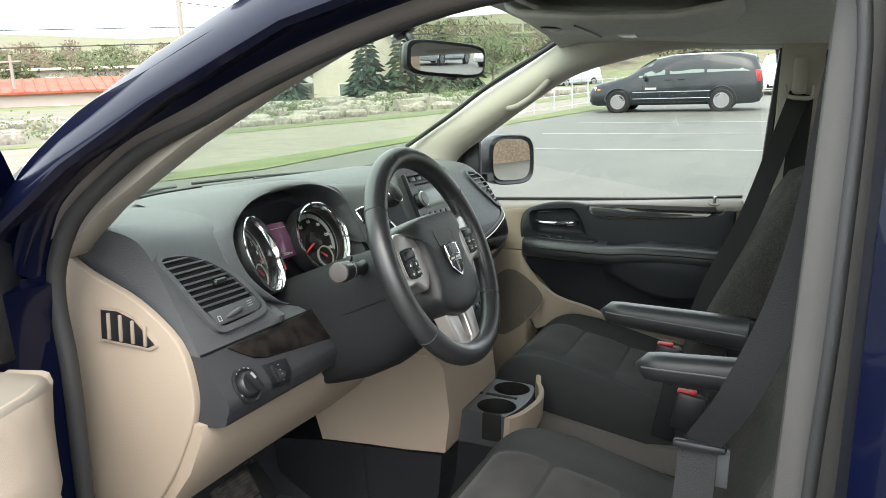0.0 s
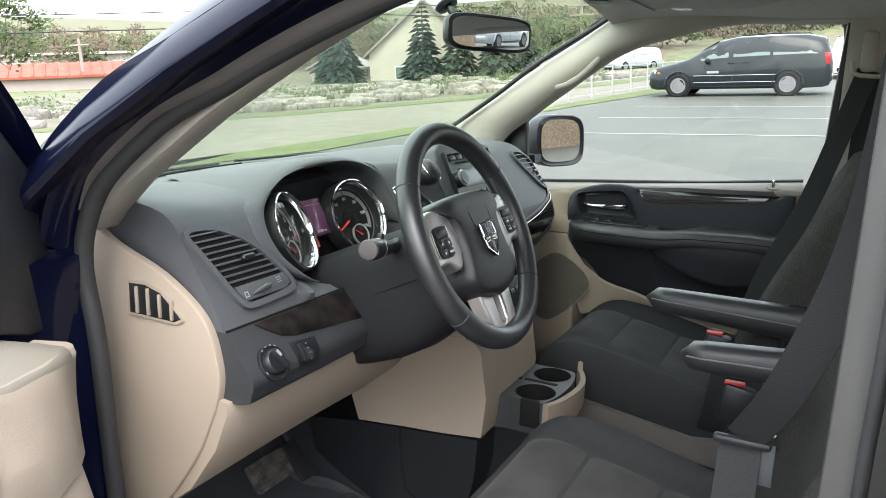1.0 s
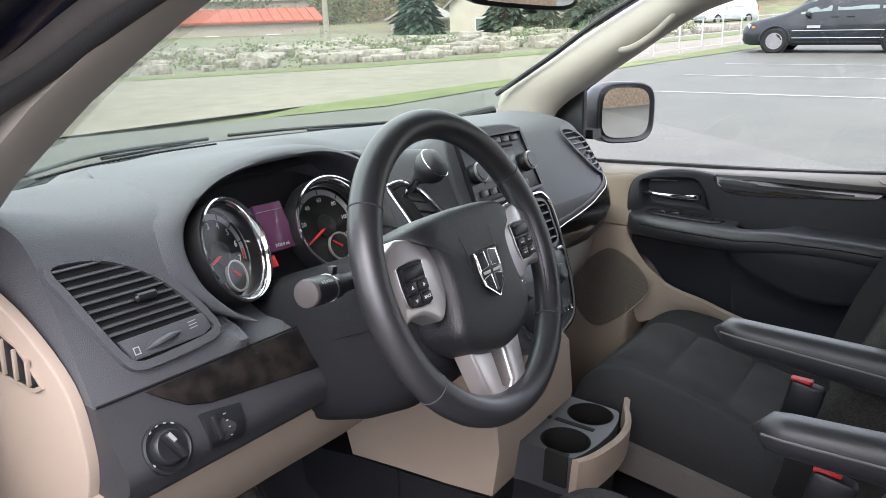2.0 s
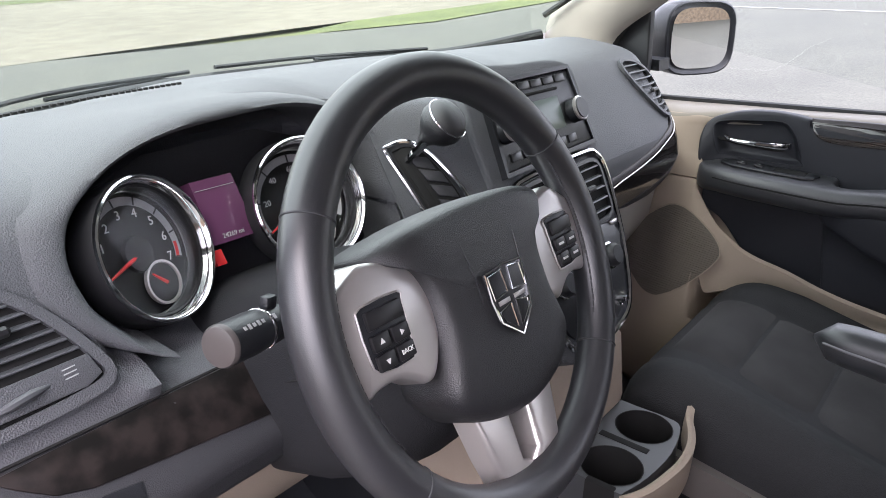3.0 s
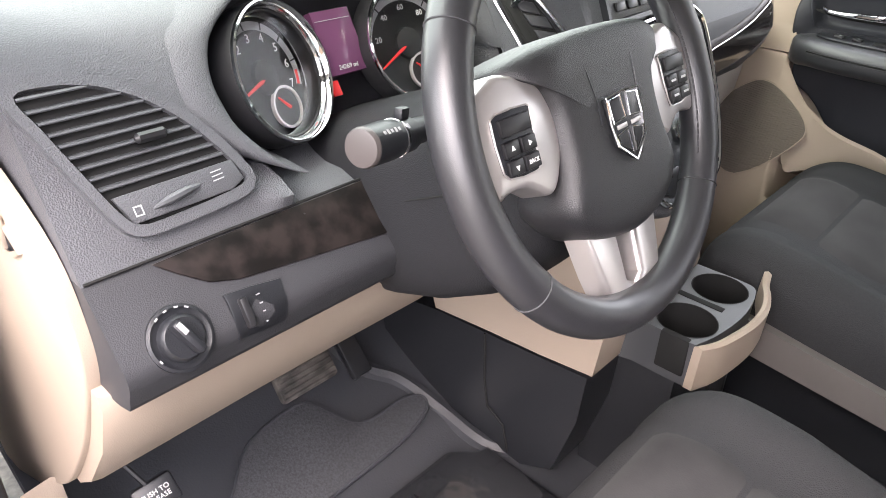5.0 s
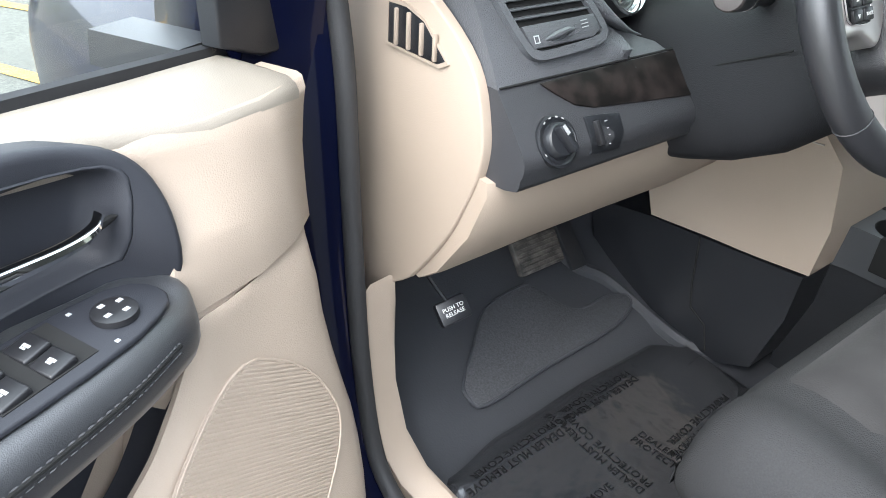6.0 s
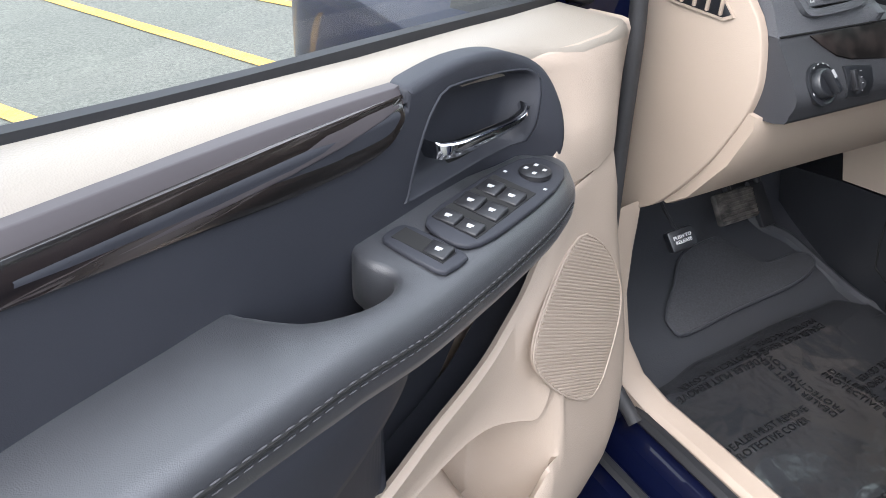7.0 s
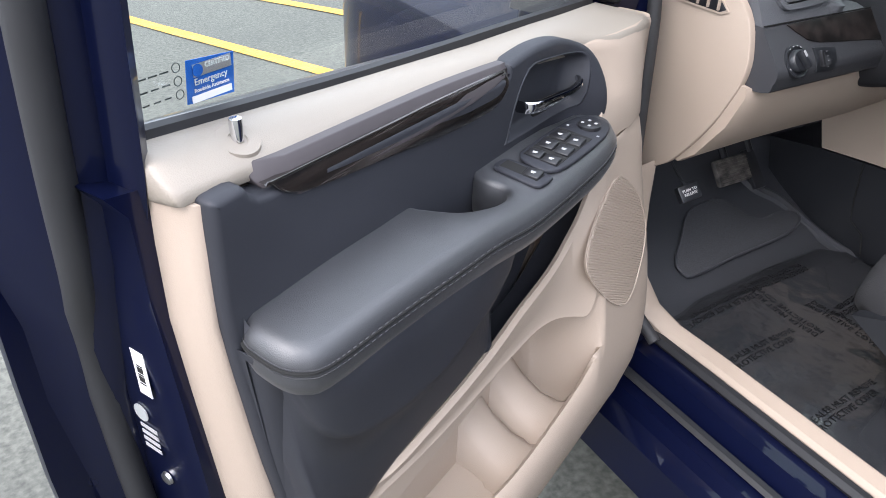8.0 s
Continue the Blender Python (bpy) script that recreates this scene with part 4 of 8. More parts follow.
def vent(outline, rim_w, blades, parent, place, tab, name="air_vent", rimmat=None, skip=0):
    """An air vent: a rim, a dark throat, slats and a tab."""
    cu, cv = sum(p[0] for p in outline) / len(outline), sum(p[1] for p in outline) / len(outline)
    out = [(p.x, p.y) for p in loop_spline([(a, b, 0) for a, b in outline], 4)]
    big = []
    for i, (u, v) in enumerate(out):
        a, b = out[i - 1], out[(i + 1) % len(out)]
        tx, ty = b[0] - a[0], b[1] - a[1]
        ln = math.hypot(tx, ty) or 1
        nx, ny = ty / ln, -tx / ln
        if nx * (u - cu) + ny * (v - cv) < 0:
            nx, ny = -nx, -ny
        big.append((u + nx * rim_w, v + ny * rim_w))
    v0 = part(name, frame_ring(big, out, place, 0.007), rimmat or M_DASH, parent, "vent rim", smooth=50)
    bm = bmesh.new()
    bm.faces.new([bm.verts.new(place(u, v, 0.0015)) for u, v in out])
    part("throat", bm, M_TYRE, v0, "dark vent throat")
    lo_v, hi_v = min(p[1] for p in out), max(p[1] for p in out)
    for k in range(skip, blades):
        v = lo_v + (hi_v - lo_v) * (k + 0.6) / (blades + 0.2)
        us = []
        for (a, b), (c, d) in zip(out, out[1:] + out[:1]):
            if (b - v) * (d - v) < 0:
                us.append(a + (c - a) * (v - b) / (d - b))
        if len(us) >= 2:
            u0, u1 = min(us) + 0.001, max(us) - 0.001
            st = [u0 + (u1 - u0) * i / 6 for i in range(7)]
            part("slat", loft([[place(u, v + 0.0030, 0.0015), place(u, v + 0.0012, 0.0062), place(u, v - 0.0002, 0.0066), place(u, v - 0.0008, 0.0055), place(u, v + 0.0006, 0.0015)] for u in st]), M_SLAT, v0)
    p, q = place(tab[0] - 0.013, tab[1], 0.010), place(tab[0] + 0.013, tab[1], 0.010)
    part("tab", tube([p, p.lerp(q, 0.1), p.lerp(q, 0.9), q], [0.002, 0.0045, 0.0045, 0.002], 8), M_BUTTON, v0, "adjusting tab")
    return v0


LV = [(-0.748, 1.116), (-0.722, 1.118), (-0.693, 1.113), (-0.665, 1.101), (-0.640, 1.082), (-0.620, 1.058), (-0.608, 1.038), (-0.606, 1.028), (-0.630, 1.024), (-0.675, 1.022), (-0.702, 1.023), (-0.713, 1.034), (-0.726, 1.062), (-0.740, 1.095)]
lv = vent(LV, 0.008, 12, dash, on_face, (-0.669, 1.075), skip=3)
part("vent_plate", plate([(-0.714, 1.044), (-0.706, 1.024), (-0.62, 1.025), (-0.607, 1.030), (-0.612, 1.045)], lambda u, v, h: on_face(u, v, 0.003 + h), 0.004, 0.001), M_DASH, lv)
part("vent_wheel", tube([on_face(-0.688, 1.030, 0.006), on_face(-0.675, 1.032, 0.011), on_face(-0.66, 1.034, 0.012), on_face(-0.645, 1.035, 0.006)], [0.0012, 0.0036, 0.0036, 0.0012], 8), M_SLAT, lv, "ridged grey thumb wheel")
for k in range(3):
    part("vent_mark", plate([(-0.634, 1.034 + 0.003 * k), (-0.624, 1.0345 + 0.003 * k), (-0.624, 1.0353 + 0.003 * k), (-0.634, 1.0348 + 0.003 * k)], lambda u, v, h: on_face(u, v, 0.007 + h), 0.0006, 0), M_ICON, lv)
part("vent_mark", frame_ring([(-0.703, 1.028), (-0.696, 1.028), (-0.696, 1.035), (-0.703, 1.035)], [(-0.702, 1.029), (-0.697, 1.029), (-0.697, 1.034), (-0.702, 1.034)], lambda u, v, h: on_face(u, v, 0.0068 + h), 0.0006), M_ICON, lv)

def smooth2(pts, n=4):
    return [(p.x, p.y) for p in loop_spline([(a, b, 0) for a, b in pts], n)]


# wood strip, light switch and dimmer
WS = [(-0.704, 0.9958), (-0.66, 0.9968), (-0.60, 0.9972), (-0.54, 0.9972), (-0.484, 0.9972), (-0.480, 0.995), (-0.480, 0.956), (-0.484, 0.954), (-0.52, 0.957), (-0.59, 0.9625), (-0.644, 0.9670), (-0.669, 0.973), (-0.689, 0.985)]
part("fascia_seam", tube([on_face(-0.755 + 0.01 * k, 0.9990, 0.0004) for k in range(30)], 0.0013, 6), M_TYRE, dash, "dark seam line")
part("wood_strip", plate(WS, on_face, 0.0018, 0.0008), M_DULLWOOD, dash, "dark gloss wood-look strip")
sw_m = axes_pose(on_face(-0.709, 0.9495, 0.0), (1, 0, 0), on_face(-0.709, 0.9495, 1.0) - on_face(-0.709, 0.9495, 0.0))
sw = part("light_switch", lathe([(0.0265, -0.004), (0.0265, 0.002), (0.024, 0.003), (0.0215, 0.001), (0.0185, 0.001), (0.0175, 0.008), (0.0155, 0.010), (0.001, 0.010)], sw_m, 32), M_BLACK, dash, "round headlamp switch")
part("switch_grip", rbox((0.009, 0.032, 0.014), (0, 0, 0), 0.004, turn=sw_m @ pose(0, 0, 0.014, 0, 0, 24)), M_BLACK, sw)
part("switch_mark", rbox((0.004, 0.010, 0.001), (0, 0, 0), 0, turn=sw_m @ pose(-0.0036, 0.008, 0.0212, 0, 0, 24)), M_DIMPRINT, sw)
for a in (100, 122, 78, 58, 205):
    part("switch_print", rbox((0.003, 0.0014, 0.0006), (0, 0, 0), 0, turn=sw_m @ pose(0.0238 * math.cos(radians(a)), 0.0238 * math.sin(radians(a)), 0.0036, 0, 0, a - 90)), M_DIMPRINT, sw)
dim = part("dimmer", plate(smooth2([(-0.664, 0.958), (-0.660, 0.962), (-0.618, 0.958), (-0.614, 0.954), (-0.617, 0.928), (-0.621, 0.924), (-0.660, 0.928), (-0.664, 0.932)], 2), on_face, 0.003, 0.001), M_BLACK, dash, "dimmer with a thumb wheel")
part("dimmer_wheel", rbox((0.007, 0.026, 0.008), (0, 0, 0), 0.002, turn=axes_pose(on_face(-0.653, 0.946, 0.004), (1, 0, 0), on_face(-0.653, 0.946, 1) - on_face(-0.653, 0.946, 0))), M_BUTTON, dim)
for k in range(4):
    part("dimmer_print", rbox((0.0034 - 0.0006 * k, 0.0010, 0.0006), (0, 0, 0), 0, turn=axes_pose(on_face(-0.638, 0.954 - 0.006 * k, 0.0036), (1, 0, 0), on_face(-0.64, 0.945, 1) - on_face(-0.64, 0.945, 0))), M_DIMPRINT, dim)

# centre stack: a slanted panel
ST_N = Vector((0, -1, 0.5)).normalized()


def on_stack(u, v, h=0.0):
    return Vector((u, 0.262 + (v - 1.133) * 0.5, v)) + ST_N * h


STACK = [(-0.125, 1.195), (0.0, 1.205), (0.118, 1.196), (0.135, 1.15), (0.132, 1.05), (0.115, 0.95), (0.075, 0.875), (0.0, 0.858), (-0.09, 0.862), (-0.125, 0.90), (-0.135, 1.05)]
stack = part("centre_panel", plate(smooth2(STACK), lambda u, v, h: on_stack(u, v, h - 0.08), 0.08, 0.006, 3), M_DASH, dash, "centre panel for radio and climate", smooth=50)
radio_o = [(-0.100, 1.182), (0.102, 1.184), (0.112, 1.092), (-0.108, 1.088)]
radio = part("radio", plate(radio_o, on_stack, 0.006, 0.003), M_BLACK, stack, "black radio with display")
part("radio_rim", frame_ring([(-0.106, 1.188), (0.107, 1.190), (0.118, 1.087), (-0.114, 1.083)], [(-0.101, 1.183), (0.102, 1.185), (0.112, 1.092), (-0.108, 1.088)], on_stack, 0.009), M_BLACK, stack)
part("radio_screen", plate([(-0.066, 1.155), (0.055, 1.156), (0.055, 1.117), (-0.066, 1.116)], lambda u, v, h: on_stack(u, v, 0.006 + h), 0.0015, 0.0005), M_DARKGLASS, stack, "dark radio display")
part("disc_slot", rbox((0.135, 0.004, 0.003), (0, 0, 0), 0.001, turn=axes_pose(on_stack(-0.005, 1.165, 0.006), (1, 0, 0), ST_N)), M_TYRE, stack)
for k in range(6):
    part("radio_button", rbox((0.026, 0.010, 0.003), (0, 0, 0), 0.001, turn=axes_pose(on_stack(-0.078 + 0.0305 * k, 1.176, 0.007), (1, 0, 0), ST_N)), M_BUTTON, stack)
for k in range(6):
    part("radio_button", rbox((0.022, 0.011, 0.003), (0, 0, 0), 0.001, turn=axes_pose(on_stack(-0.080 + 0.028 * k, 1.102, 0.007), (1, 0, 0), ST_N)), M_BUTTON, stack)
for u in (0.083, -0.088):
    km = axes_pose(on_stack(u, 1.133, 0.006), (1, 0, 0), ST_N)
    kn = part("radio_knob", lathe([(0.017, 0), (0.0165, 0.014), (0.014, 0.018), (0.001, 0.018)], km, 28), M_BLACK, stack, "round black knob with a bright ring")
    part("knob_ring", lathe([(0.0166, 0.012), (0.0172, 0.013), (0.0172, 0.015), (0.0155, 0.0165)], km, 28), M_SATIN, stack)
CHROME = [(-0.106, 1.066), (-0.06, 1.076), (0.08, 1.080), (0.112, 1.074), (0.126, 1.050), (0.118, 0.980), (0.098, 0.920), (0.068, 0.880), (0.01, 0.866), (-0.05, 0.866), (-0.095, 0.885), (-0.108, 0.94), (-0.112, 1.02)]
cho = smooth2(CHROME)
part("bright_surround", tube([on_stack(u, v, 0.003) for u, v in cho], 0.0045, 8, closed=True), M_CHROME, stack, "chrome strip round vents and climate controls")
for c in (-0.052, 0.058):
    vv = vent([(c - 0.045, 1.060), (c, 1.066), (c + 0.045, 1.062), (c + 0.048, 1.030), (c + 0.043, 1.000), (c, 0.996), (c - 0.043, 1.000), (c - 0.048, 1.030)], 0.005, 5, stack, on_stack, (c, 1.035), rimmat=M_BLACK)
hv = part("climate_panel", plate(smooth2([(-0.095, 0.985), (0.098, 0.985), (0.085, 0.925), (0.055, 0.885), (0, 0.876), (-0.06, 0.878), (-0.095, 0.91)], 3), on_stack, 0.004, 0.0015), M_BLACK, stack, "black climate control panel")
for u, v in ((0.060, 0.950), (-0.070, 0.950), (0.0, 0.945)):
    km = axes_pose(on_stack(u, v, 0.004), (1, 0, 0), ST_N)
    part("climate_knob", lathe([(0.0165, 0), (0.016, 0.012), (0.0125, 0.016), (0.001, 0.016)], km, 24), M_BLACK, stack)
    part("knob_ring", lathe([(0.0185, 0.0), (0.019, 0.003), (0.0168, 0.004)], km, 24), M_CHROME, stack)
for k in range(4):
    part("climate_button", rbox((0.020, 0.011, 0.003), (0, 0, 0), 0.001, turn=axes_pose(on_stack(-0.045 + 0.026 * k, 0.905, 0.005), (1, 0, 0), ST_N)), M_BUTTON, stack)
for k in range(2):
    part("toggle", tube([on_stack(0.045 + 0.016 * k, 0.893, 0.004), on_stack(0.045 + 0.016 * k, 0.893, 0.012)], [0.005, 0.0035], 8), M_CHROME, stack)
part("vent_wheel", rbox((0.020, 0.006, 0.005), (0, 0, 0), 0.002, turn=axes_pose(on_stack(0.100, 0.985, 0.004), (1, 0, 0), ST_N)), M_SATIN, stack)

# gear lever and its gate
GATE = [(-0.2225, 1.121), (-0.217, 1.1265), (-0.204, 1.1305), (-0.193, 1.129), (-0.182, 1.1195), (-0.172, 1.101), (-0.1635, 1.080), (-0.1605, 1.064), (-0.163, 1.052), (-0.174, 1.044), (-0.198, 1.041), (-0.2055, 1.048), (-0.213, 1.082)]


def gear_y(u, v):
    """Depth of the gear panel, which turns from the instrument hood towards the centre panel."""
    k = max(0.0, min(1.0, (u + 0.228) / 0.100))
    k = 0.5 * k * k * (3 - 2 * k) + 0.5 * k
    left, right = 0.300 + (v - 1.072) * 0.62, 0.268 + (v - 1.133) * 0.5
    return left + (right - left) * k


def on_gate(u, v, h=0.0):
    """A place on the gear panel."""
    e = 0.002
    gx, gz = (gear_y(u + e, v) - gear_y(u - e, v)) / (2 * e), (gear_y(u, v + e) - gear_y(u, v - e)) / (2 * e)
    return Vector((u, gear_y(u, v), v)) + Vector((gx, -1, gz)).normalized() * h


gp = []
for u in [-0.232 + 0.0065 * k for k in range(17)]:
    col_ = [Vector((u, gear_y(u, v), v)) for v in [0.89 + 0.0135 * k for k in range(21)]]
    top_ = col_[-1]
    col_ += [top_ + Vector((0, dy, dz)) for dy, dz in ((0.012, 0.010), (0.030, 0.014), (0.06, 0.012), (0.11, 0.004), (0.18, -0.006))]
    gp.append(col_)
part("gear_panel", thick_sheet(gp, 0.003), M_DASH, dash, "smooth grained panel round the gear lever", smooth=80)
gate = smooth2(GATE, 3)
sh = part("gear_gate", plate(gate, on_gate, 0.0015, 0.0005), M_TYRE, dash, "black gear gate with chrome edge")
part("gate_edge", tube([on_gate(u, v, 0.0025) for u, v in gate], 0.0030, 8, closed=True), M_CHROME, sh, "chrome edge")
inner = [(-0.192 + (u + 0.192) * 0.80, 1.087 + (v - 1.087) * 0.88) for u, v in gate]
part("gate_frame", frame_ring([(-0.192 + (u + 0.192) * 0.95, 1.087 + (v - 1.087) * 0.96) for u, v in gate], inner, on_gate, 0.004), M_BLACK, sh, smooth=50)
for k, (u, v, w) in enumerate(((-0.193, 1.108, 0.018), (-0.187, 1.093, 0.020), (-0.182, 1.077, 0.020), (-0.181, 1.061, 0.018))):
    part("gate_step", plate([(u - w / 2, v + 0.008), (u + w / 2, v + 0.005), (u + w / 2 + 0.003, v - 0.007), (u - w / 2 + 0.004, v - 0.004)], lambda a, b, h: on_gate(a, b, 0.0016 + h), 0.0030 + 0.0012 * (k % 2), 0.001), M_FASCIA, sh)
part("slot", plate([(-0.212, 1.112), (-0.204, 1.114), (-0.190, 1.058), (-0.198, 1.054)], lambda a, b, h: on_gate(a, b, 0.002 + h), 0.001, 0.0003), M_TYRE, sh)
lever = spline([on_gate(-0.204, 1.110, -0.002), (-0.201, 0.300, 1.123), (-0.197, 0.288, 1.138)], 4)
lv_ob = part("gear_lever", tube(lever, [0.0055] * len(lever), 8), M_CHROME, sh, "chrome lever")
km = axes_pose((-0.1905, 0.272, 1.1585), (1, 0, 0), (0.10, -0.70, 0.70))
part("gear_knob", lathe([(0.006, -0.040), (0.0085, -0.030), (0.013, -0.022), (0.0215, -0.013), (0.0262, -0.002), (0.0258, 0.009), (0.0245, 0.0115), (0.0205, 0.0175), (0.012, 0.0215), (0.001, 0.0225)], km, 32), M_PAD, sh, "round black gear knob")
part("knob_band", hoop([(0.0255, 0.0085), (0.0262, 0.0095), (0.0258, 0.0110), (0.0245, 0.0105)], km, 32), M_CHROME, sh, "chrome band on the knob")

# trims on the passenger side
def pass_face(u, v, h=0.0):
    return on_face(u, v, h)


def ribbon(edge_a, edge_b, place, h, n=10):
    """A raised strip between two lines of (u, v)."""
    a, b = spline([(*p, 0) for p in edge_a], n), spline([(*p, 0) for p in edge_b], n)
    return loft([[place(p.x, p.y, 0), place(p.x, p.y, h * 0.7), place(p.x * 0.75 + q.x * 0.25, p.y * 0.75 + q.y * 0.25, h), place(p.x * 0.25 + q.x * 0.75, p.y * 0.25 + q.y * 0.75, h), place(q.x, q.y, h * 0.7), place(q.x, q.y, 0)] for p, q in zip(a, b)])


part("silver_strip", ribbon([(0.14, 0.964), (0.33, 0.977), (0.47, 0.991), (0.57, 1.011), (0.64, 1.032), (0.69, 1.046)], [(0.14, 0.951), (0.33, 0.965), (0.47, 0.980), (0.57, 1.001), (0.64, 1.023), (0.685, 1.038)], pass_face, 0.004), M_GREYSTRIP, dash, "satin grey strip")
part("wood_strip", ribbon([(0.14, 0.949), (0.33, 0.963), (0.47, 0.978), (0.57, 0.999), (0.64, 1.021), (0.685, 1.036)], [(0.14, 0.880), (0.38, 0.897), (0.51, 0.914), (0.60, 0.942), (0.66, 0.972), (0.69, 1.020)], pass_face, 0.005), M_WOOD, dash, "dark gloss wood-look strip")
part("strip_edge", tube([pass_face(p.x, p.y, 0.0055) for p in spline([(0.14, 0.950, 0), (0.33, 0.964, 0), (0.47, 0.979, 0), (0.57, 1.000, 0), (0.64, 1.022, 0), (0.685, 1.037, 0)], 6)], 0.0013, 6), M_SATIN, dash, "bright line over the wood strip")
part("wood_edge", tube([pass_face(p.x, p.y, 0.003) for p in spline([(0.14, 0.880, 0), (0.38, 0.897, 0), (0.51, 0.914, 0), (0.60, 0.942, 0), (0.66, 0.972, 0), (0.69, 1.020, 0)], 6)], 0.0012, 6), M_GREYSTRIP, dash, "grey lower edge of the wood strip")
vent([(0.522, 1.136), (0.556, 1.139), (0.594, 1.128), (0.630, 1.100), (0.652, 1.066), (0.655, 1.044), (0.628, 1.040), (0.598, 1.050), (0.566, 1.078), (0.538, 1.108)], 0.006, 8, dash, pass_face, (0.592, 1.085))
part("glove_box", loft([[(x, y + (0.03 if x > 0.6 else 0), z) for y, z in ((0.345, 0.90), (0.325, 0.89), (0.335, 0.80), (0.39, 0.70), (0.45, 0.68), (0.50, 0.88))] for x in (0.15, 0.2, 0.45, 0.66, 0.70)]), M_GREYTRIM, dash, "grey-beige glove box")
DEF = [(-0.60, 0.615), (-0.492, 0.665), (-0.35, 0.70), (-0.22, 0.715)]
bm = bmesh.new()
for p, q in zip(spline([(*d, 0) for d in DEF], 14), spline([(*d, 0) for d in DEF], 14)[1:]):
    rbox(((q - p).length * 0.6, 0.004, 0.003), ((p.x + q.x) / 2, (p.y + q.y) / 2, 1.150), 0, bm=bm, turn=Matrix.Rotation(math.atan2(q.y - p.y, q.x - p.x), 4, "Z"))
part("defrost_vent", bm, M_TYRE, dash, "row of dark defroster slots")

# console: beige side panels over black lower panel
con = thing("lower_console", (0.0, 0.35, 0.38), "beige and black console under the centre stack", "console")
part("side_panel", loft([[(-0.125 + dx, y, z) for y, z in ((0.158, 0.615), (0.150, 0.70), (0.165, 0.80), (0.24, 0.875), (0.42, 0.875), (0.50, 0.70), (0.46, 0.585), (0.34, 0.597), (0.25, 0.604))] for dx in (-0.022, -0.014, 0.25, 0.262)]), M_BEIGE, con, "beige console side")
part("lower_panel", loft([[(-0.118 + dx, y, z) for y, z in ((0.165, 0.608), (0.17, 0.52), (0.20, 0.40), (0.26, 0.37), (0.56, 0.40), (0.60, 0.56), (0.46, 0.582), (0.34, 0.592))] for dx in (-0.030, -0.022, 0.25, 0.258)]), M_BLACK, con, "black lower console")
part("panel_seam", tube([(-0.1495, 0.352, 0.59), (-0.1495, 0.345, 0.50), (-0.1495, 0.335, 0.45), (-0.1495, 0.30, 0.43), (-0.1495, 0.285, 0.38)], 0.002, 6), M_TYRE, con)
bm = bmesh.new()
for k in range(6):
    rbox((0.002, 0.030, 0.0025), (-0.1485, 0.435, 0.70 + 0.009 * k), 0, bm=bm)
part("slot_vent", bm, M_GREYTRIM, con, "small louvred grille")
part("fold_line", tube([(-0.148, 0.20, 0.822), (-0.1485, 0.30, 0.815), (-0.1485, 0.40, 0.812)], 0.0016, 6), M_GREYTRIM, con)

# pull-out cup holder
cup = thing("cup_holder", (0.03, 0.10, 0.36), "black twin cup holder tray with a beige front lip", "cup holder")
TR = [(-0.068, 0.215), (0.130, 0.215), (0.137, 0.19), (0.139, 0.12), (0.140, 0.075), (0.128, 0.050), (0.06, 0.036), (-0.01, 0.040), (-0.060, 0.052), (-0.068, 0.062), (-0.068, 0.14)]


def cup_top(outline, holes, z, t):
    """A tray top with round wells let in."""
    bm = bmesh.new()
    tr = smooth2(outline, 3)
    edges = []
    loops = [tr] + [ellipse(cx, cy, r, r, 24) for cx, cy, r in holes]
    for lp in loops:
        vs = [bm.verts.new((u, v, z)) for u, v in lp]
        edges += [bm.edges.new((a, b)) for a, b in zip(vs, vs[1:] + vs[:1])]
    bmesh.ops.triangle_fill(bm, use_beauty=True, edges=edges)
    side = [[(u, v, z) for u, v in tr], [(u * 0.98, v, z - t) for u, v in tr]]
    loft(side, True, False, bm)
    return bm


tray = part("tray", cup_top(TR, [(-0.020, 0.090, 0.043), (0.094, 0.093, 0.042)], 0.685, 0.075), M_TRAY, cup, smooth=35)
for cx, cy, r in ((-0.020, 0.090, 0.043), (0.094, 0.093, 0.042)):
    part("well", loft([[(u, v, zz) for u, v in ellipse(cx, cy, rr, rr, 28)] for rr, zz in ((r * 1.02, 0.6856), (r * 0.99, 0.6856), (r * 0.97, 0.672), (r * 0.88, 0.618), (0.002, 0.617))], True, False), M_TYRE, tray, "deep black cup well", smooth=50)
lip = spline([(-0.072, 0.054, 0), (-0.04, 0.037, 0), (0.01, 0.026, 0), (0.05, 0.022, 0), (0.09, 0.026, 0), (0.125, 0.038, 0), (0.148, 0.050, 0), (0.166, 0.056, 0)], 5)
lip = [(p.x, p.y) for p in lip]
rr = []
for i, (u, v) in enumerate(lip):
    k = i / (len(lip) - 1)
    top = 0.688 + 0.006 * k + 0.01 * max(0, k - 0.85) / 0.15
    rr.append([(u, v - 0.011, top - 0.075 + 0.04 * k), (u, v - 0.012, top - 0.004), (u, v - 0.006, top), (u, v + 0.0, top - 0.003), (u, v + 0.002, top - 0.075 + 0.04 * k)])
part("lip", loft(rr), M_BEIGE, cup, "beige curved front lip")
part("slot", rbox((0.012, 0.075, 0.0016), (0.040, 0.100, 0.6852), 0.0004), M_TYRE, cup, "dark card slot")
part("slot", rbox((0.012, 0.040, 0.0016), (0.038, 0.165, 0.6852), 0.0004), M_TYRE, cup, "dark card slot")
part("side_notch", rbox((0.012, 0.044, 0.0615), (-0.0640, 0.084, 0.6550), 0.003), M_TYRE, cup, "dark notch beside the well")
part("pedestal", loft([[(x, y, z) for x, y in ((-0.055, 0.075), (0.11, 0.075), (0.11, 0.205), (-0.055, 0.205))] for z in (0.36, 0.62)]), M_BLACK, cup, "black pedestal under the tray")

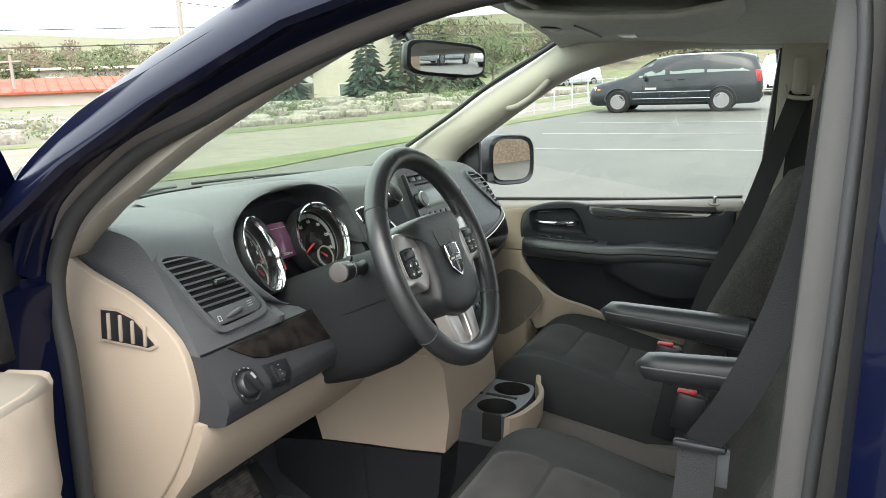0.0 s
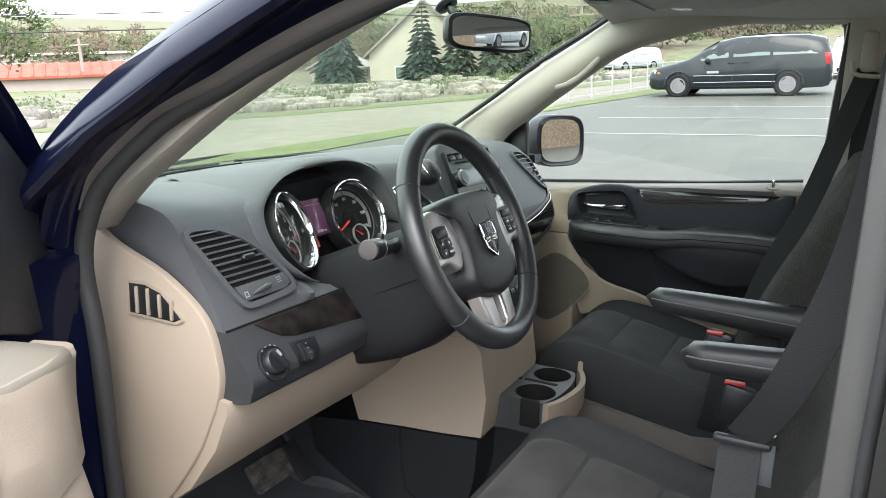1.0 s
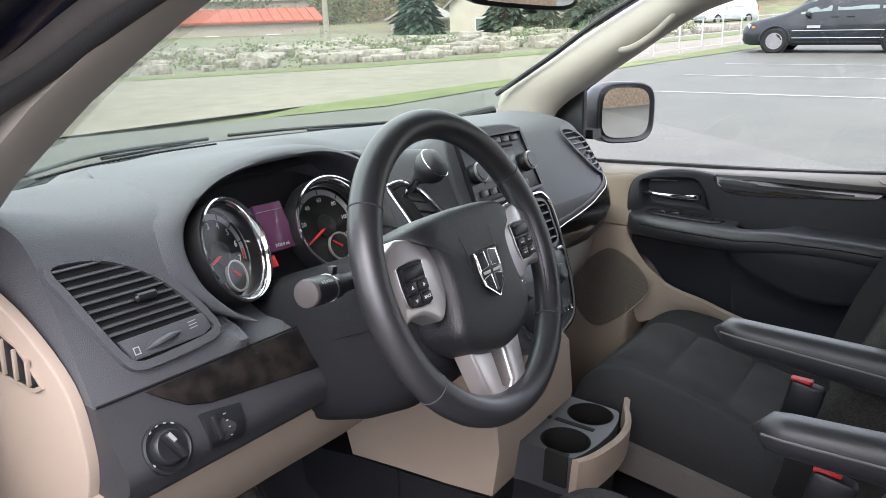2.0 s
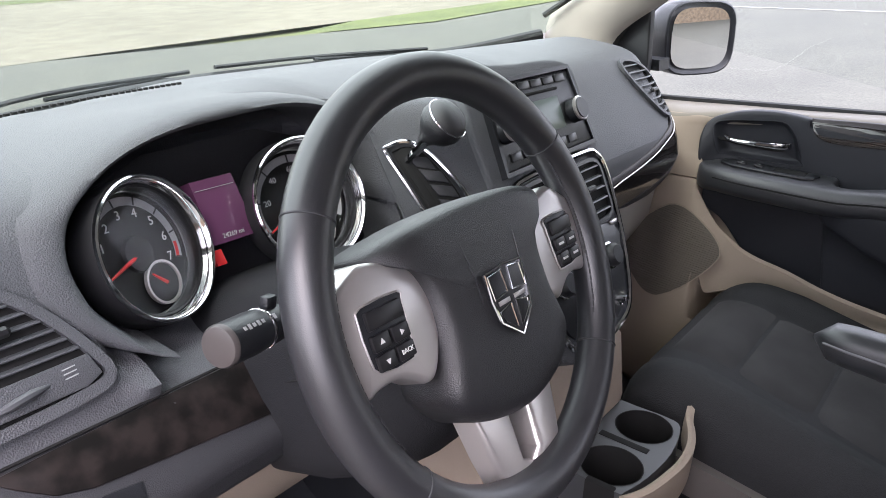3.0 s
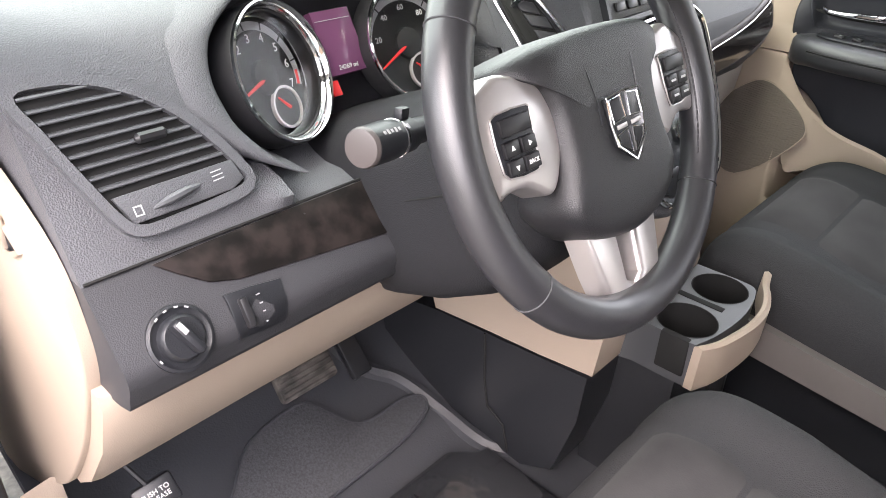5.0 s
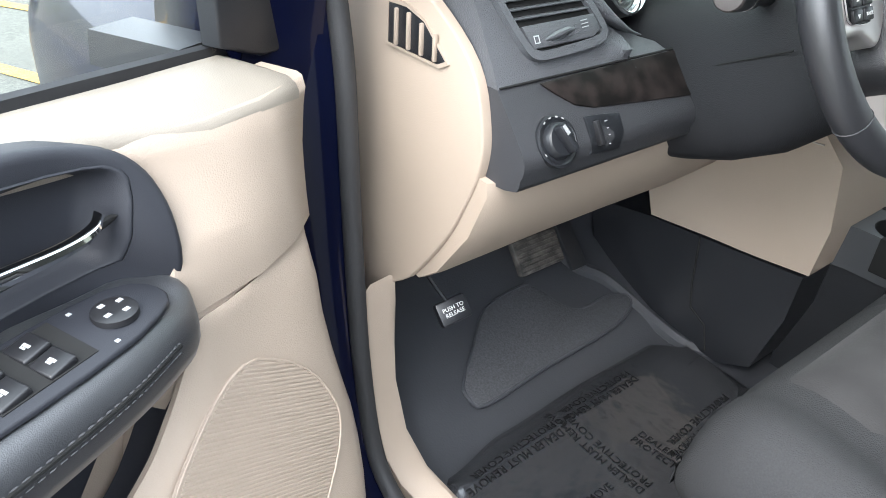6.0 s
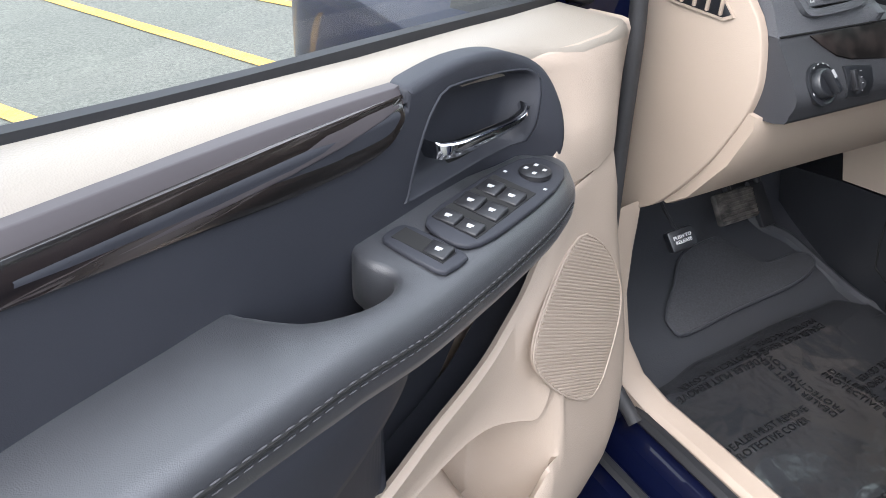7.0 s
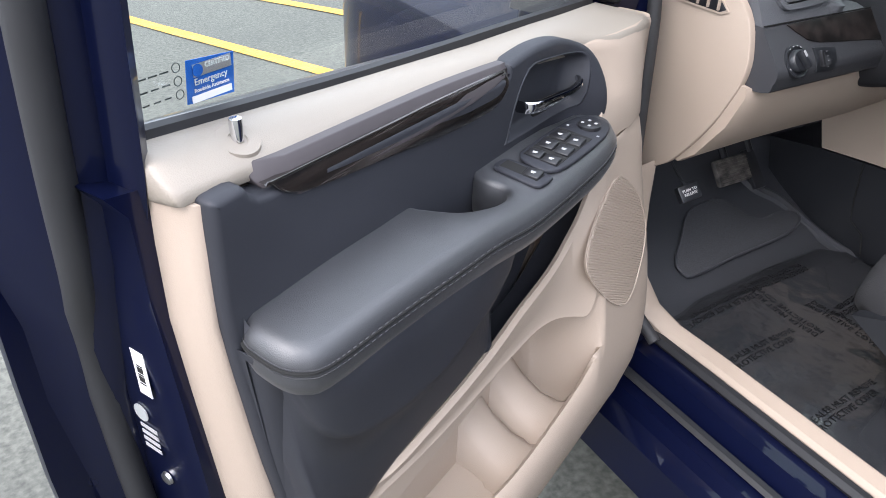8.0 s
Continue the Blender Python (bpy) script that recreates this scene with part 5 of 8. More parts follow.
# ---- steering wheel ----
WC = Vector((-0.393, 0.074, 1.094))
W_UP, W_AX = Vector((0, 0.423, 0.906)), Vector((0, -0.906, 0.423))
wm = axes_pose(WC, (1, 0, 0), W_AX)
sw_root = thing("steering_wheel", WC, "black leather steering wheel with satin silver spokes", "steering wheel")


def on_wheel(u, v, h=0.0):
    return wm @ Vector((u, v, h))


rim = [on_wheel(0.1705 * math.cos(a), 0.1705 * math.sin(a), 0.0) for a in [2 * math.pi * k / 96 for k in range(96)]]
part("rim", tube(rim, 0.0178, 20, closed=True), M_RIM, sw_root, "leather-wrapped rim", smooth=80)
for a in (148, 32, 218, 322):
    c = on_wheel(0.1705 * math.cos(radians(a)), 0.1705 * math.sin(radians(a)))
    tdir = on_wheel(-math.sin(radians(a)), math.cos(radians(a))) - WC
    rd = on_wheel(math.cos(radians(a)), math.sin(radians(a))) - WC
    part("seam", tube([c + (rd * math.cos(b) + W_AX * math.sin(b)) * 0.0178 for b in [2 * math.pi * k / 24 for k in range(24)]], 0.0008, 6, closed=True), M_THREAD, sw_root, "stitched seam")
for side in (-1, 1):
    bm = bmesh.new()
    for k in range(26):
        a = radians(-28 + 56 * k / 25)
        c = on_wheel(side * 0.1545 * math.cos(a), 0.1545 * math.sin(a), 0.0075)
        rbox((0.005, 0.0013, 0.0013), c, 0, bm=bm, turn=axes_pose((0, 0, 0), on_wheel(-side * math.sin(a), math.cos(a)) - WC + W_AX * (0.3 if k % 2 else -0.3), W_AX))
    part("stitching", bm, M_THREAD, sw_root, "row of grey stitches")
HALF = [(0.050, 0.0665), (0.082, 0.0630), (0.104, 0.0580), (0.110, 0.0520), (0.101, 0.0455), (0.090, 0.0405), (0.0805, 0.0345), (0.0725, 0.016), (0.071, -0.004), (0.073, -0.030), (0.078, -0.048), (0.080, -0.068), (0.062, -0.0895), (0.034, -0.101)]
PAD = [(0.0, 0.068)] + HALF + [(0.0, -0.106)] + [(-u, v) for u, v in reversed(HALF)]
pad = smooth2(PAD, 3)
rings = []
for s, h in ((0.93, -0.045), (1.0, -0.030), (1.0, -0.004), (0.994, 0.004), (0.980, 0.0095), (0.955, 0.0140), (0.91, 0.0175), (0.80, 0.0200), (0.65, 0.0215), (0.45, 0.0225), (0.22, 0.0230), (0.02, 0.0230)):
    soft_ = [(0.088 * math.cos(t_), 0.082 * math.sin(t_) - 0.018) for t_ in [math.atan2((v + 0.018) / 0.082, u / 0.088) for u, v in pad]]
    mix_ = max(0.0, min(1.0, (0.90 - s) / 0.5))
    line_ = [((u + (e - u) * mix_) * s, ((v + (f - v) * mix_) + 0.018) * s - 0.018) for (u, v), (e, f) in zip(pad, soft_)]
    rings.append([on_wheel(u, v, h - 0.30 * max(0.0, abs(u) - 0.072) * max(0.0, min(1.0, (v - 0.015) / 0.03))) for u, v in line_])
part("hub_pad", loft(rings), M_PAD, sw_root, "grained airbag cover", smooth=60)
for side in (-1, 1):
    SP = [(0.070, 0.045), (0.090, 0.046), (0.118, 0.0525), (0.130, 0.049), (0.146, 0.040), (0.156, 0.030), (0.158, 0.0), (0.152, -0.026), (0.146, -0.034), (0.136, -0.031), (0.118, -0.031), (0.104, -0.038), (0.094, -0.0445), (0.084, -0.0425), (0.074, -0.030), (0.066, -0.010), (0.064, 0.020)]
    sp = smooth2([(side * u, v) for u, v in SP], 3)
    spoke = part("spoke", plate(sp, lambda u, v, h: on_wheel(u, v, h - 0.020 - 0.12 * max(0, abs(u) - 0.125)), 0.028, 0.0055, 3), M_SATIN, sw_root, "satin silver spoke", smooth=50)
    bt = smooth2([(side * u, v) for u, v in ((0.099, 0.026), (0.134, 0.026), (0.139, 0.018), (0.139, -0.008), (0.134, -0.020), (0.106, -0.022), (0.100, -0.016), (0.097, 0.018))], 2)
    part("button_panel", plate(bt, lambda u, v, h: on_wheel(u, v, 0.0068 - 0.12 * max(0, abs(u) - 0.125) + h), 0.003, 0.0012), M_BLACK, spoke, "black button panel")
    part("panel_rim", tube([on_wheel(u, v, 0.0092 - 0.12 * max(0, abs(u) - 0.125)) for u, v in bt], 0.0008, 6, closed=True), M_SATIN, spoke)
    for r in range(2):
        for c in range(2):
            u, v = side * (0.109 + 0.019 * c), 0.000 - 0.0135 * r
            hh = 0.0100 - 0.12 * max(0, abs(u) - 0.125)
            part("button", rbox((0.0165, 0.0115, 0.004), (0, 0, 0), 0.0014, turn=axes_pose(on_wheel(u, v, hh + 0.001), (1, 0, 0), W_AX)), M_BUTTON, spoke)
            if side < 0 and (r, c) == (1, 0):
                words("caption", "BACK", 0.0046, axes_pose(on_wheel(u, v, hh + 0.0032), (1, 0, 0), W_AX), M_WHITE, spoke)
            elif side < 0:
                rot = {(0, 0): -90, (0, 1): 0, (1, 1): 180}[(r, c)]
                part("arrow", plate([(u + 0.0024 * math.cos(radians(rot + a)), v + 0.0024 * math.sin(radians(rot + a))) for a in (90, 210, 330)], lambda a, b, h: on_wheel(a, b, hh + 0.003 + h), 0.0006, 0), M_WHITE, spoke)
            else:
                part("caption", rbox((0.008, 0.002, 0.0006), (0, 0, 0), 0, turn=axes_pose(on_wheel(u, v, hh + 0.0032), (1, 0, 0), W_AX)), M_WHITE, spoke)
    part("button", rbox((0.034, 0.013, 0.004), (0, 0, 0), 0.0014, turn=axes_pose(on_wheel(side * 0.118, 0.0155, 0.0105), (1, 0, 0), W_AX)), M_BUTTON, spoke)
bm = bmesh.new()
for sgn in (-1, 1):
    arm = [(sgn * u, v) for u, v in ((0.013, -0.090), (0.056, -0.082), (0.048, -0.130), (0.042, -0.153), (0.022, -0.164), (0.0, -0.168), (0.0, -0.152), (0.011, -0.146))]
    plate(arm, lambda u, v, h: on_wheel(u, v, h - 0.024), 0.024, 0.006, 3, bm=bm)
part("spoke_backing", plate([(-0.040, -0.085), (0.040, -0.085), (0.034, -0.150), (-0.034, -0.150)], lambda u, v, h: on_wheel(u, v, h - 0.030), 0.005, 0.001), M_BLACK, sw_root)
part("lower_spoke", bm, M_SATIN, sw_root, "forked satin silver spoke", smooth=50)
BADGE = [(-0.0245, 0.029), (0.0, 0.031), (0.0245, 0.029), (0.0235, 0.008), (0.0205, -0.010), (0.0, -0.026), (-0.0205, -0.010), (-0.0235, 0.008)]


def on_pad(u, v, h):
    return on_wheel(u, v - 0.019, 0.0236 + h - 0.5 * u * u)


bd = part("badge", plate(BADGE, on_pad, 0.003, 0.001), M_BLACK, sw_root, "shield-shaped badge")
part("badge_rim", tube([on_pad(u, v, 0.003) for u, v in BADGE], 0.0013, 6, closed=True), M_CHROME, bd, "chrome outline")
for sgn in (-1, 1):
    for cell in (((0.0215, 0.0265), (0.0050, 0.0280), (0.0034, 0.0100), (0.0210, 0.0080)), ((0.0195, -0.0020), (0.0036, 0.0005), (0.0030, -0.0190), (0.0165, -0.0100))):
        part("badge_cell", tube([on_pad(sgn * u, v, 0.0032) for u, v in cell], 0.0009, 6, closed=True), M_CHROME, bd, "chrome outlined field")
    part("badge_mark", rbox((0.015, 0.0036, 0.0008), (0, 0, 0), 0.0003, turn=axes_pose(on_pad(sgn * 0.0105, 0.0040, 0.0034), (1, 0, 0), W_AX)), M_SATIN, bd)
for sgn in (-1, 1):
    part("crease", tube([on_wheel(sgn * 0.037, 0.058, 0.0125), on_wheel(sgn * 0.035, 0.050, 0.0185), on_wheel(sgn * 0.033, 0.030, 0.0212), on_wheel(sgn * 0.030, 0.008, 0.0222), on_wheel(sgn * 0.031, -0.010, 0.0225)], 0.0010, 6), M_BLACK, sw_root)
bm = bmesh.new()
for k in range(3):
    rbox((0.014 - 0.002 * k, 0.0022, 0.0005), (0, 0, 0), 0, bm=bm, turn=axes_pose(on_wheel(0.028, -0.062 - 0.006 * k, 0.0185 - 0.001 * k), (1, 0, 0), W_AX))
part("embossing", bm, M_BLACK, sw_root)

# column shroud and stalk
col = thing("steering_column", (-0.39, 0.22, 0.87), "black plastic steering column shroud", "steering column")
cr = []
for k, w, hgt, off in ((-0.022, 0.050, 0.046, -0.030), (-0.028, 0.064, 0.058, -0.032), (-0.045, 0.078, 0.074, -0.036), (-0.08, 0.087, 0.090, -0.044), (-0.13, 0.093, 0.100, -0.050), (-0.19, 0.098, 0.104, -0.050), (-0.25, 0.100, 0.102, -0.046), (-0.30, 0.10, 0.098, -0.04)):
    cr.append([on_wheel(u * w * (1 - 0.10 * max(0.0, -v)), v * hgt + off, k) for u, v in ellipse(0, 0, 1, 1, 44, 3.4)])
part("shroud", loft(cr), M_SHROUD, col, smooth=60)
part("shroud_seam", tube([on_wheel(-0.0935 - 0.02 * (k + 0.13) * -1, -0.035, k) for k in (-0.07, -0.10, -0.13, -0.17, -0.21, -0.25)], 0.0012, 6), M_TYRE, col)
tip, root = Vector((-0.589, 0.146, 1.093)), Vector((-0.452, 0.178, 1.072))
dr = (root - tip).normalized()
st = thing("control_stalk", root, "black indicator stalk with a round grey end", "control stalk")
sm = axes_pose(tip, (0, 0, 1), dr)
part("end_cap", lathe([(0.001, -0.0005), (0.0120, -0.0008), (0.0140, -0.0002), (0.0152, 0.0018), (0.0154, 0.004)], sm, 28), M_ENDCAP, st, "grey round end")
part("grip", lathe([(0.0152, 0.0035), (0.0156, 0.030), (0.0150, 0.040), (0.0148, 0.042), (0.0140, 0.062), (0.0110, 0.070), (0.0100, 0.10), (0.0120, 0.13), (0.016, 0.15)], sm, 28), M_BLACK, st)
part("ring", lathe([(0.0150, 0.042), (0.0155, 0.0425), (0.0155, 0.0440), (0.0147, 0.0445)], sm, 28), M_CHROME, st)
for k in range(6):
    part("print", rbox((0.0005, 0.0028 + 0.0012 * (k % 2), 0.0026), (0, 0, 0), 0, turn=sm @ Matrix.Rotation(radians(42), 4, "Z") @ Matrix.Translation((0.0156, 0, 0.014 + 0.0048 * k + (0.008 if k > 4 else 0)))), M_DIMPRINT, st)
part("tab", rbox((0.010, 0.008, 0.012), (0, 0, 0), 0.002, turn=sm @ pose(0.018, 0.0, 0.052)), M_BLACK, st)

# ---- pedals ----
pb = thing("brake_pedal", (-0.385, 0.52, 0.45), "worn brake pedal with rubber pad", "pedal")
pm = axes_pose((-0.385, 0.515, 0.556), (1, 0, 0), (0, -0.8, 0.6))
part("pad", rbox((0.105, 0.062, 0.016), (0, 0, 0), 0.006, turn=pm), M_WORNPAD, pb, "worn rubber pad")
bm = bmesh.new()
for k in range(7):
    rbox((0.096, 0.003, 0.004), (0, 0, 0), 0.001, bm=bm, turn=pm @ pose(0, -0.024 + 0.008 * k, 0.009))
part("ribs", bm, M_WORNPAD, pb)
part("arm", tube(spline([(-0.385, 0.53, 0.56), (-0.385, 0.60, 0.66), (-0.385, 0.66, 0.80)], 4), 0.009, 8), M_BLACK, pb)
pa = thing("accelerator_pedal", (-0.27, 0.56, 0.48), "black plastic accelerator pedal under the dashboard", "pedal")
part("pad", rbox((0.040, 0.10, 0.014), (0, 0, 0), 0.005, turn=axes_pose((-0.270, 0.540, 0.522), (1, 0, 0), (0, -0.75, 0.66))), M_BLACK, pa)
part("arm", tube(spline([(-0.270, 0.56, 0.56), (-0.272, 0.63, 0.66), (-0.275, 0.68, 0.78)], 4), 0.008, 8), M_BLACK, pa)
rel = thing("brake_release", (-0.68, 0.39, 0.62), "small black release pull with white print on a wire", "release handle")
rmx = axes_pose((-0.690, 0.379, 0.640), (1, 0.1, 0), (-0.25, -0.75, 0.6))
part("pull", rbox((0.046, 0.034, 0.018), (0, 0, 0), 0.004, turn=rmx), M_BLACK, rel)
words("caption", "PUSH TO\nRELEASE", 0.0078, rmx @ pose(0, 0, 0.0095), M_WHITE, rel)
part("wire", tube(spline([(-0.697, 0.386, 0.655), (-0.712, 0.41, 0.69), (-0.724, 0.43, 0.73), (-0.72, 0.45, 0.76)], 4), 0.003, 6), M_BLACK, rel)

# ---- floor mat and film ----
mt = [(p.x, p.y) for p in loop_spline([(-0.609, 0.413, 0), (-0.600, 0.440, 0), (-0.540, 0.486, 0), (-0.482, 0.530, 0), (-0.384, 0.541, 0), (-0.352, 0.522, 0), (-0.330, 0.483, 0), (-0.295, 0.462, 0), (-0.232, 0.463, 0), (-0.190, 0.452, 0), (-0.191, 0.432, 0), (-0.235, 0.415, 0), (-0.305, 0.407, 0), (-0.450, 0.403, 0), (-0.587, 0.395, 0)], 3)]


def floor_z(y):
    pts = spline([(a, b, 0) for a, b in FLOOR], 4)
    for p, q in zip(pts, pts[1:]):
        if p.x <= y <= q.x:
            return p.y + (q.y - p.y) * (y - p.x) / (q.x - p.x)
    return 0.36


heel = thing("heel_pad", (-0.42, 0.44, 0.40), "grey heel pad moulded on the floor", "floor pad")
part("pad", plate(mt, lambda u, v, h: Vector((u, v, floor_z(v) + 0.010 + h)), 0.005, 0.003), M_MAT, heel)
part("edge_bead", tube([(u, v, floor_z(v) + 0.0115) for u, v in mt], 0.0035, 6, closed=True), M_CARPET, heel, "moulded bead round the pad")
solo("floor_ridge", tube(spline([(-0.262, 0.62, 0.505), (-0.238, 0.548, 0.460), (-0.194, 0.50, 0.434), (-0.166, 0.421, 0.394), (-0.155, 0.331, 0.370), (-0.115, 0.27, 0.358)], 5), 0.016, 8), M_CARPET, "moulded ridge in the black floor covering", "floor ridge", kind="structure")
film = thing("floor_mat", (-0.44, 0.15, 0.375), "black plastic film cover printed with warnings on the floor", "floor cover")


def film_h(u, v):
    """Height of the crumpled film over the floor."""
    vf = interp(u, [(-0.755, 0.285), (-0.72, 0.325), (-0.60, 0.345), (-0.40, 0.352), (-0.23, 0.352), (-0.17, 0.315)])
    k, q = (v + 0.15) / (vf + 0.15), (u + 0.755) / 0.59
    edge = max(0.0, min(1, 9 * min(q, 1 - q), 9 * (1 - k))) ** 0.6
    crease = noise.ridged_multi_fractal((u * 7, v * 7, 3), 1.0, 2.0, 3, 0.6, 1.2)
    fold = noise.ridged_multi_fractal((u * 3 + v * 2, v * 9 - u * 4, 8), 1.0, 2.0, 2, 0.7, 1.4)
    return floor_z(v) + 0.0135 + edge * (0.016 + 0.008 * noise.noise((u * 6, v * 8, 0)) + 0.004 * crease + 0.004 * fold)


rows_f = []
for i in range(71):
    r = []
    for j in range(91):
        u = -0.755 + 0.59 * j / 90
        vf = interp(u, [(-0.755, 0.285), (-0.72, 0.325), (-0.60, 0.345), (-0.40, 0.352), (-0.23, 0.352), (-0.17, 0.315)])
        v = -0.15 + (vf + 0.15) * i / 70
        r.append((u, v, film_h(u, v)))
    rows_f.append(r)
part("sheet", thick_sheet(rows_f, 0.002), M_FILM, film, smooth=80)


def film_words(txt, u, v, size, turn):
    """A printed warning that follows the film's folds."""
    w = words("warning_print", txt, size, pose(u, v, 0.5, 0, 0, turn), M_PRINT, film, "LEFT", 0.0001)
    at = film.matrix_basis.translation
    for p in w.data.vertices:
        p.co.z = film_h(p.co.x + at.x, p.co.y + at.y) + 0.0012 - at.z


for u, v, tn in ((-0.735, 0.158, 1), (-0.505, 0.135, 92), (-0.530, 0.292, 181), (-0.435, 0.215, -88), (-0.235, 0.175, 184), (-0.330, 0.310, 181), (-0.735, -0.02, 2), (-0.42, 0.03, 3)):
    film_words("DEALER MUST REMOVE\nPROTECTIVE COVER", u, v, 0.0185, tn)

# ---- seats ----
def seat(x0, x1, yf, yb, top, lean, name, label):
    """A bucket seat: padded cushion with bolsters and seams, backrest, plinth."""
    s = thing(name, ((x0 + x1) / 2, (yf + yb) / 2, 0.36), label, "car seat")
    w = (x1 - x0) / 2
    cx = (x0 + x1) / 2
    def top_z(k, u):
        front = 1 - min(1.0, k / 0.24)
        z = top + 0.014 - 0.115 * k - 0.105 * (1 - math.sqrt(max(0.0, 1 - front * front)))
        z += 0.026 * max(0.0, (abs(u) - 0.55) / 0.30) ** 1.2 * min(1, k * 3) if abs(u) < 0.85 else 0.026 * min(1, k * 3)
        return z - 0.060 * max(0.0, (abs(u) - 0.78) / 0.22) ** 2.2 - 0.005 * (abs(abs(u) - 0.60) < 0.02)

    rings = []
    n = 28
    for i in range(n + 1):
        k = (i / n) ** 1.4
        y = yf + (yb - yf) * k
        ww = w * (0.86 + 0.14 * math.sqrt(min(1, k / 0.14 + 0.03)))
        ring = [(cx + u * ww, y, top_z(k, u)) for u in [-1 + 2 * j / 24 for j in range(25)]]
        zb = top - 0.150 - 0.07 * k
        ring += [(cx + ww * 1.0, y, zb + 0.03), (cx + ww * 0.96, y, zb), (cx - ww * 0.96, y, zb), (cx - ww * 1.0, y, zb + 0.03)]
        rings.append(ring)
    part("cushion", loft(rings), M_WEAVE, s, "dark ribbed cushion", smooth=70)
    # suede centre in padded fields, parted by sunk seams
    fields = (0.075, 0.30, 0.55, 0.90)
    for k0, k1 in zip(fields, fields[1:]):
        rows = []
        for i in range(11):
            e = i / 10
            k = k0 + 0.007 + (k1 - k0 - 0.014) * e
            wide = 0.50 + 0.08 * k
            puff = 0.0002 + 0.0095 * (math.sin(math.pi * e) ** 0.45 if 0 < i < 10 else 0)
            rows.append([(cx + v * wide * w, yf + (yb - yf) * k, top_z(k, v * wide) + puff * (1 - abs(v) ** 6) - 0.003 * (abs(v) > 0.99)) for v in [-1 + 2 * q / 14 for q in range(15)]])
        part("insert", thick_sheet(rows, 0.003), M_SUEDE, s, "brown-black suede insert", smooth=70)
    up = Vector((0, -math.sin(lean), math.cos(lean)))
    fw = Vector((0, math.cos(lean), math.sin(lean)))
    b0 = Vector((cx, yb + 0.045, top - 0.09))
    rings = []
    for i in range(15):
        k = i / 14
        c = b0 + up * (0.62 * k)
        ww = w * (0.98 + 0.08 * math.sin(math.pi * k * 0.9) - 0.35 * max(0, (k - 0.75) / 0.25) ** 2)
        ring = []
        for a in range(13):
            u = -1 + 2 * a / 12
            bol = 0.05 * max(0, (abs(u) - 0.55) / 0.45) ** 1.3 - 0.05 * max(0, (abs(u) - 0.85) / 0.15) ** 2
            ring.append(c + Vector((u * ww, 0, 0)) + fw * (0.035 + bol + 0.02 * math.sin(math.pi * k) - 0.03 * (k > 0.98)))
        ring += [c + Vector((ww, 0, 0)) - fw * 0.05, c + Vector((ww * 0.8, 0, 0)) - fw * 0.09, c + Vector((-ww * 0.8, 0, 0)) - fw * 0.09, c + Vector((-ww, 0, 0)) - fw * 0.05]
        rings.append(ring)
    part("backrest", loft(rings), M_FABRIC, s, "dark fabric backrest", smooth=70)
    rings = []
    for dz, g in ((0.0, 0.95), (0.03, 1.0), (0.08, 0.98), (0.105, 0.8)):
        rings.append([b0 + up * (0.60 + dz) + Vector((u * w * 0.55 * g, 0, 0)) + fw * (v * 0.05 * g - 0.01) for u, v in ellipse(0, 0, 1, 1, 20, 3)])
    part("headrest", loft(rings), M_FABRIC, s, smooth=60)
    part("plinth", rbox((w * 1.5, abs(yb - yf) * 0.8, top - 0.17 - 0.36), (cx, (yf + yb) / 2 - 0.04, (top - 0.17 + 0.36) / 2), 0.02), M_BLACK, s, "black seat base")
    for sgn in (-1, 1):
        side = [[(cx + sgn * (w * 1.0 + dx), y, z + top) for y, z in ((yf - 0.03, -0.138), (yf - 0.10, -0.108), (yb + 0.12, -0.150), (yb - 0.02, -0.13), (yb - 0.03, -0.215), (yf - 0.10, -0.170))] for dx in (-0.01, 0.012, 0.018)]
        part("side_cover", loft(side), M_SEATTRIM if sgn * cx < 0 and cx > 0 else M_BLACK, s, "grey plastic side cover" if sgn * cx < 0 and cx > 0 else "black plastic side cover", smooth=40)
    return s


seat(0.175, 0.705, 0.185, -0.33, 0.725, radians(24), "passenger_seat", "dark fabric passenger seat with suede inserts")
seat(-0.665, -0.135, 0.045, -0.46, 0.725, radians(22), "driver_seat", "dark fabric driver's seat with suede inserts")


def armrest(x, yt, z, length, rise, label):
    a = thing("armrest", (x, yt - length, z - 0.05), label, "armrest", "seat armrests")
    rings = []
    for k in [i / 14 for i in range(15)]:
        y = yt - length * k
        w = 0.027 * min(1, math.sqrt(1 - (1 - min(1, k / 0.14)) ** 2) + 0.05) * (1 + 0.15 * k)
        h = 0.024 * min(1, math.sqrt(1 - (1 - min(1, k / 0.16)) ** 2) + 0.1) + 0.012 * k
        rings.append([(x + u * w, y, z - 0.016 + rise * k + v * h) for u, v in ellipse(0, 0, 1, 1, 22, 2.7)])
    part("pad", loft(rings), M_LEATHER, a, "padded leatherette arm", smooth=60)
    for sgn in (-1, 1):
        part("piping", tube([(x + sgn * 0.0275 * (0.86 if k == 0 else 1) * (1 + 0.15 * k), yt - 0.015 - (length - 0.02) * k, z - 0.012 + rise * k) for k in (0, 0.1, 0.3, 0.6, 1)], 0.0018, 6), M_STITCH, a)
    part("hinge", rbox((0.03, 0.06, 0.10), (x, yt - length + 0.01, z - 0.03 + rise), 0.01), M_BLACK, a)


armrest(0.137, -0.094, 0.905, 0.31, -0.012, "black leatherette armrest of the passenger seat")
armrest(-0.150, -0.219, 0.890, 0.30, 0.01, "black leatherette armrest of the driver's seat")


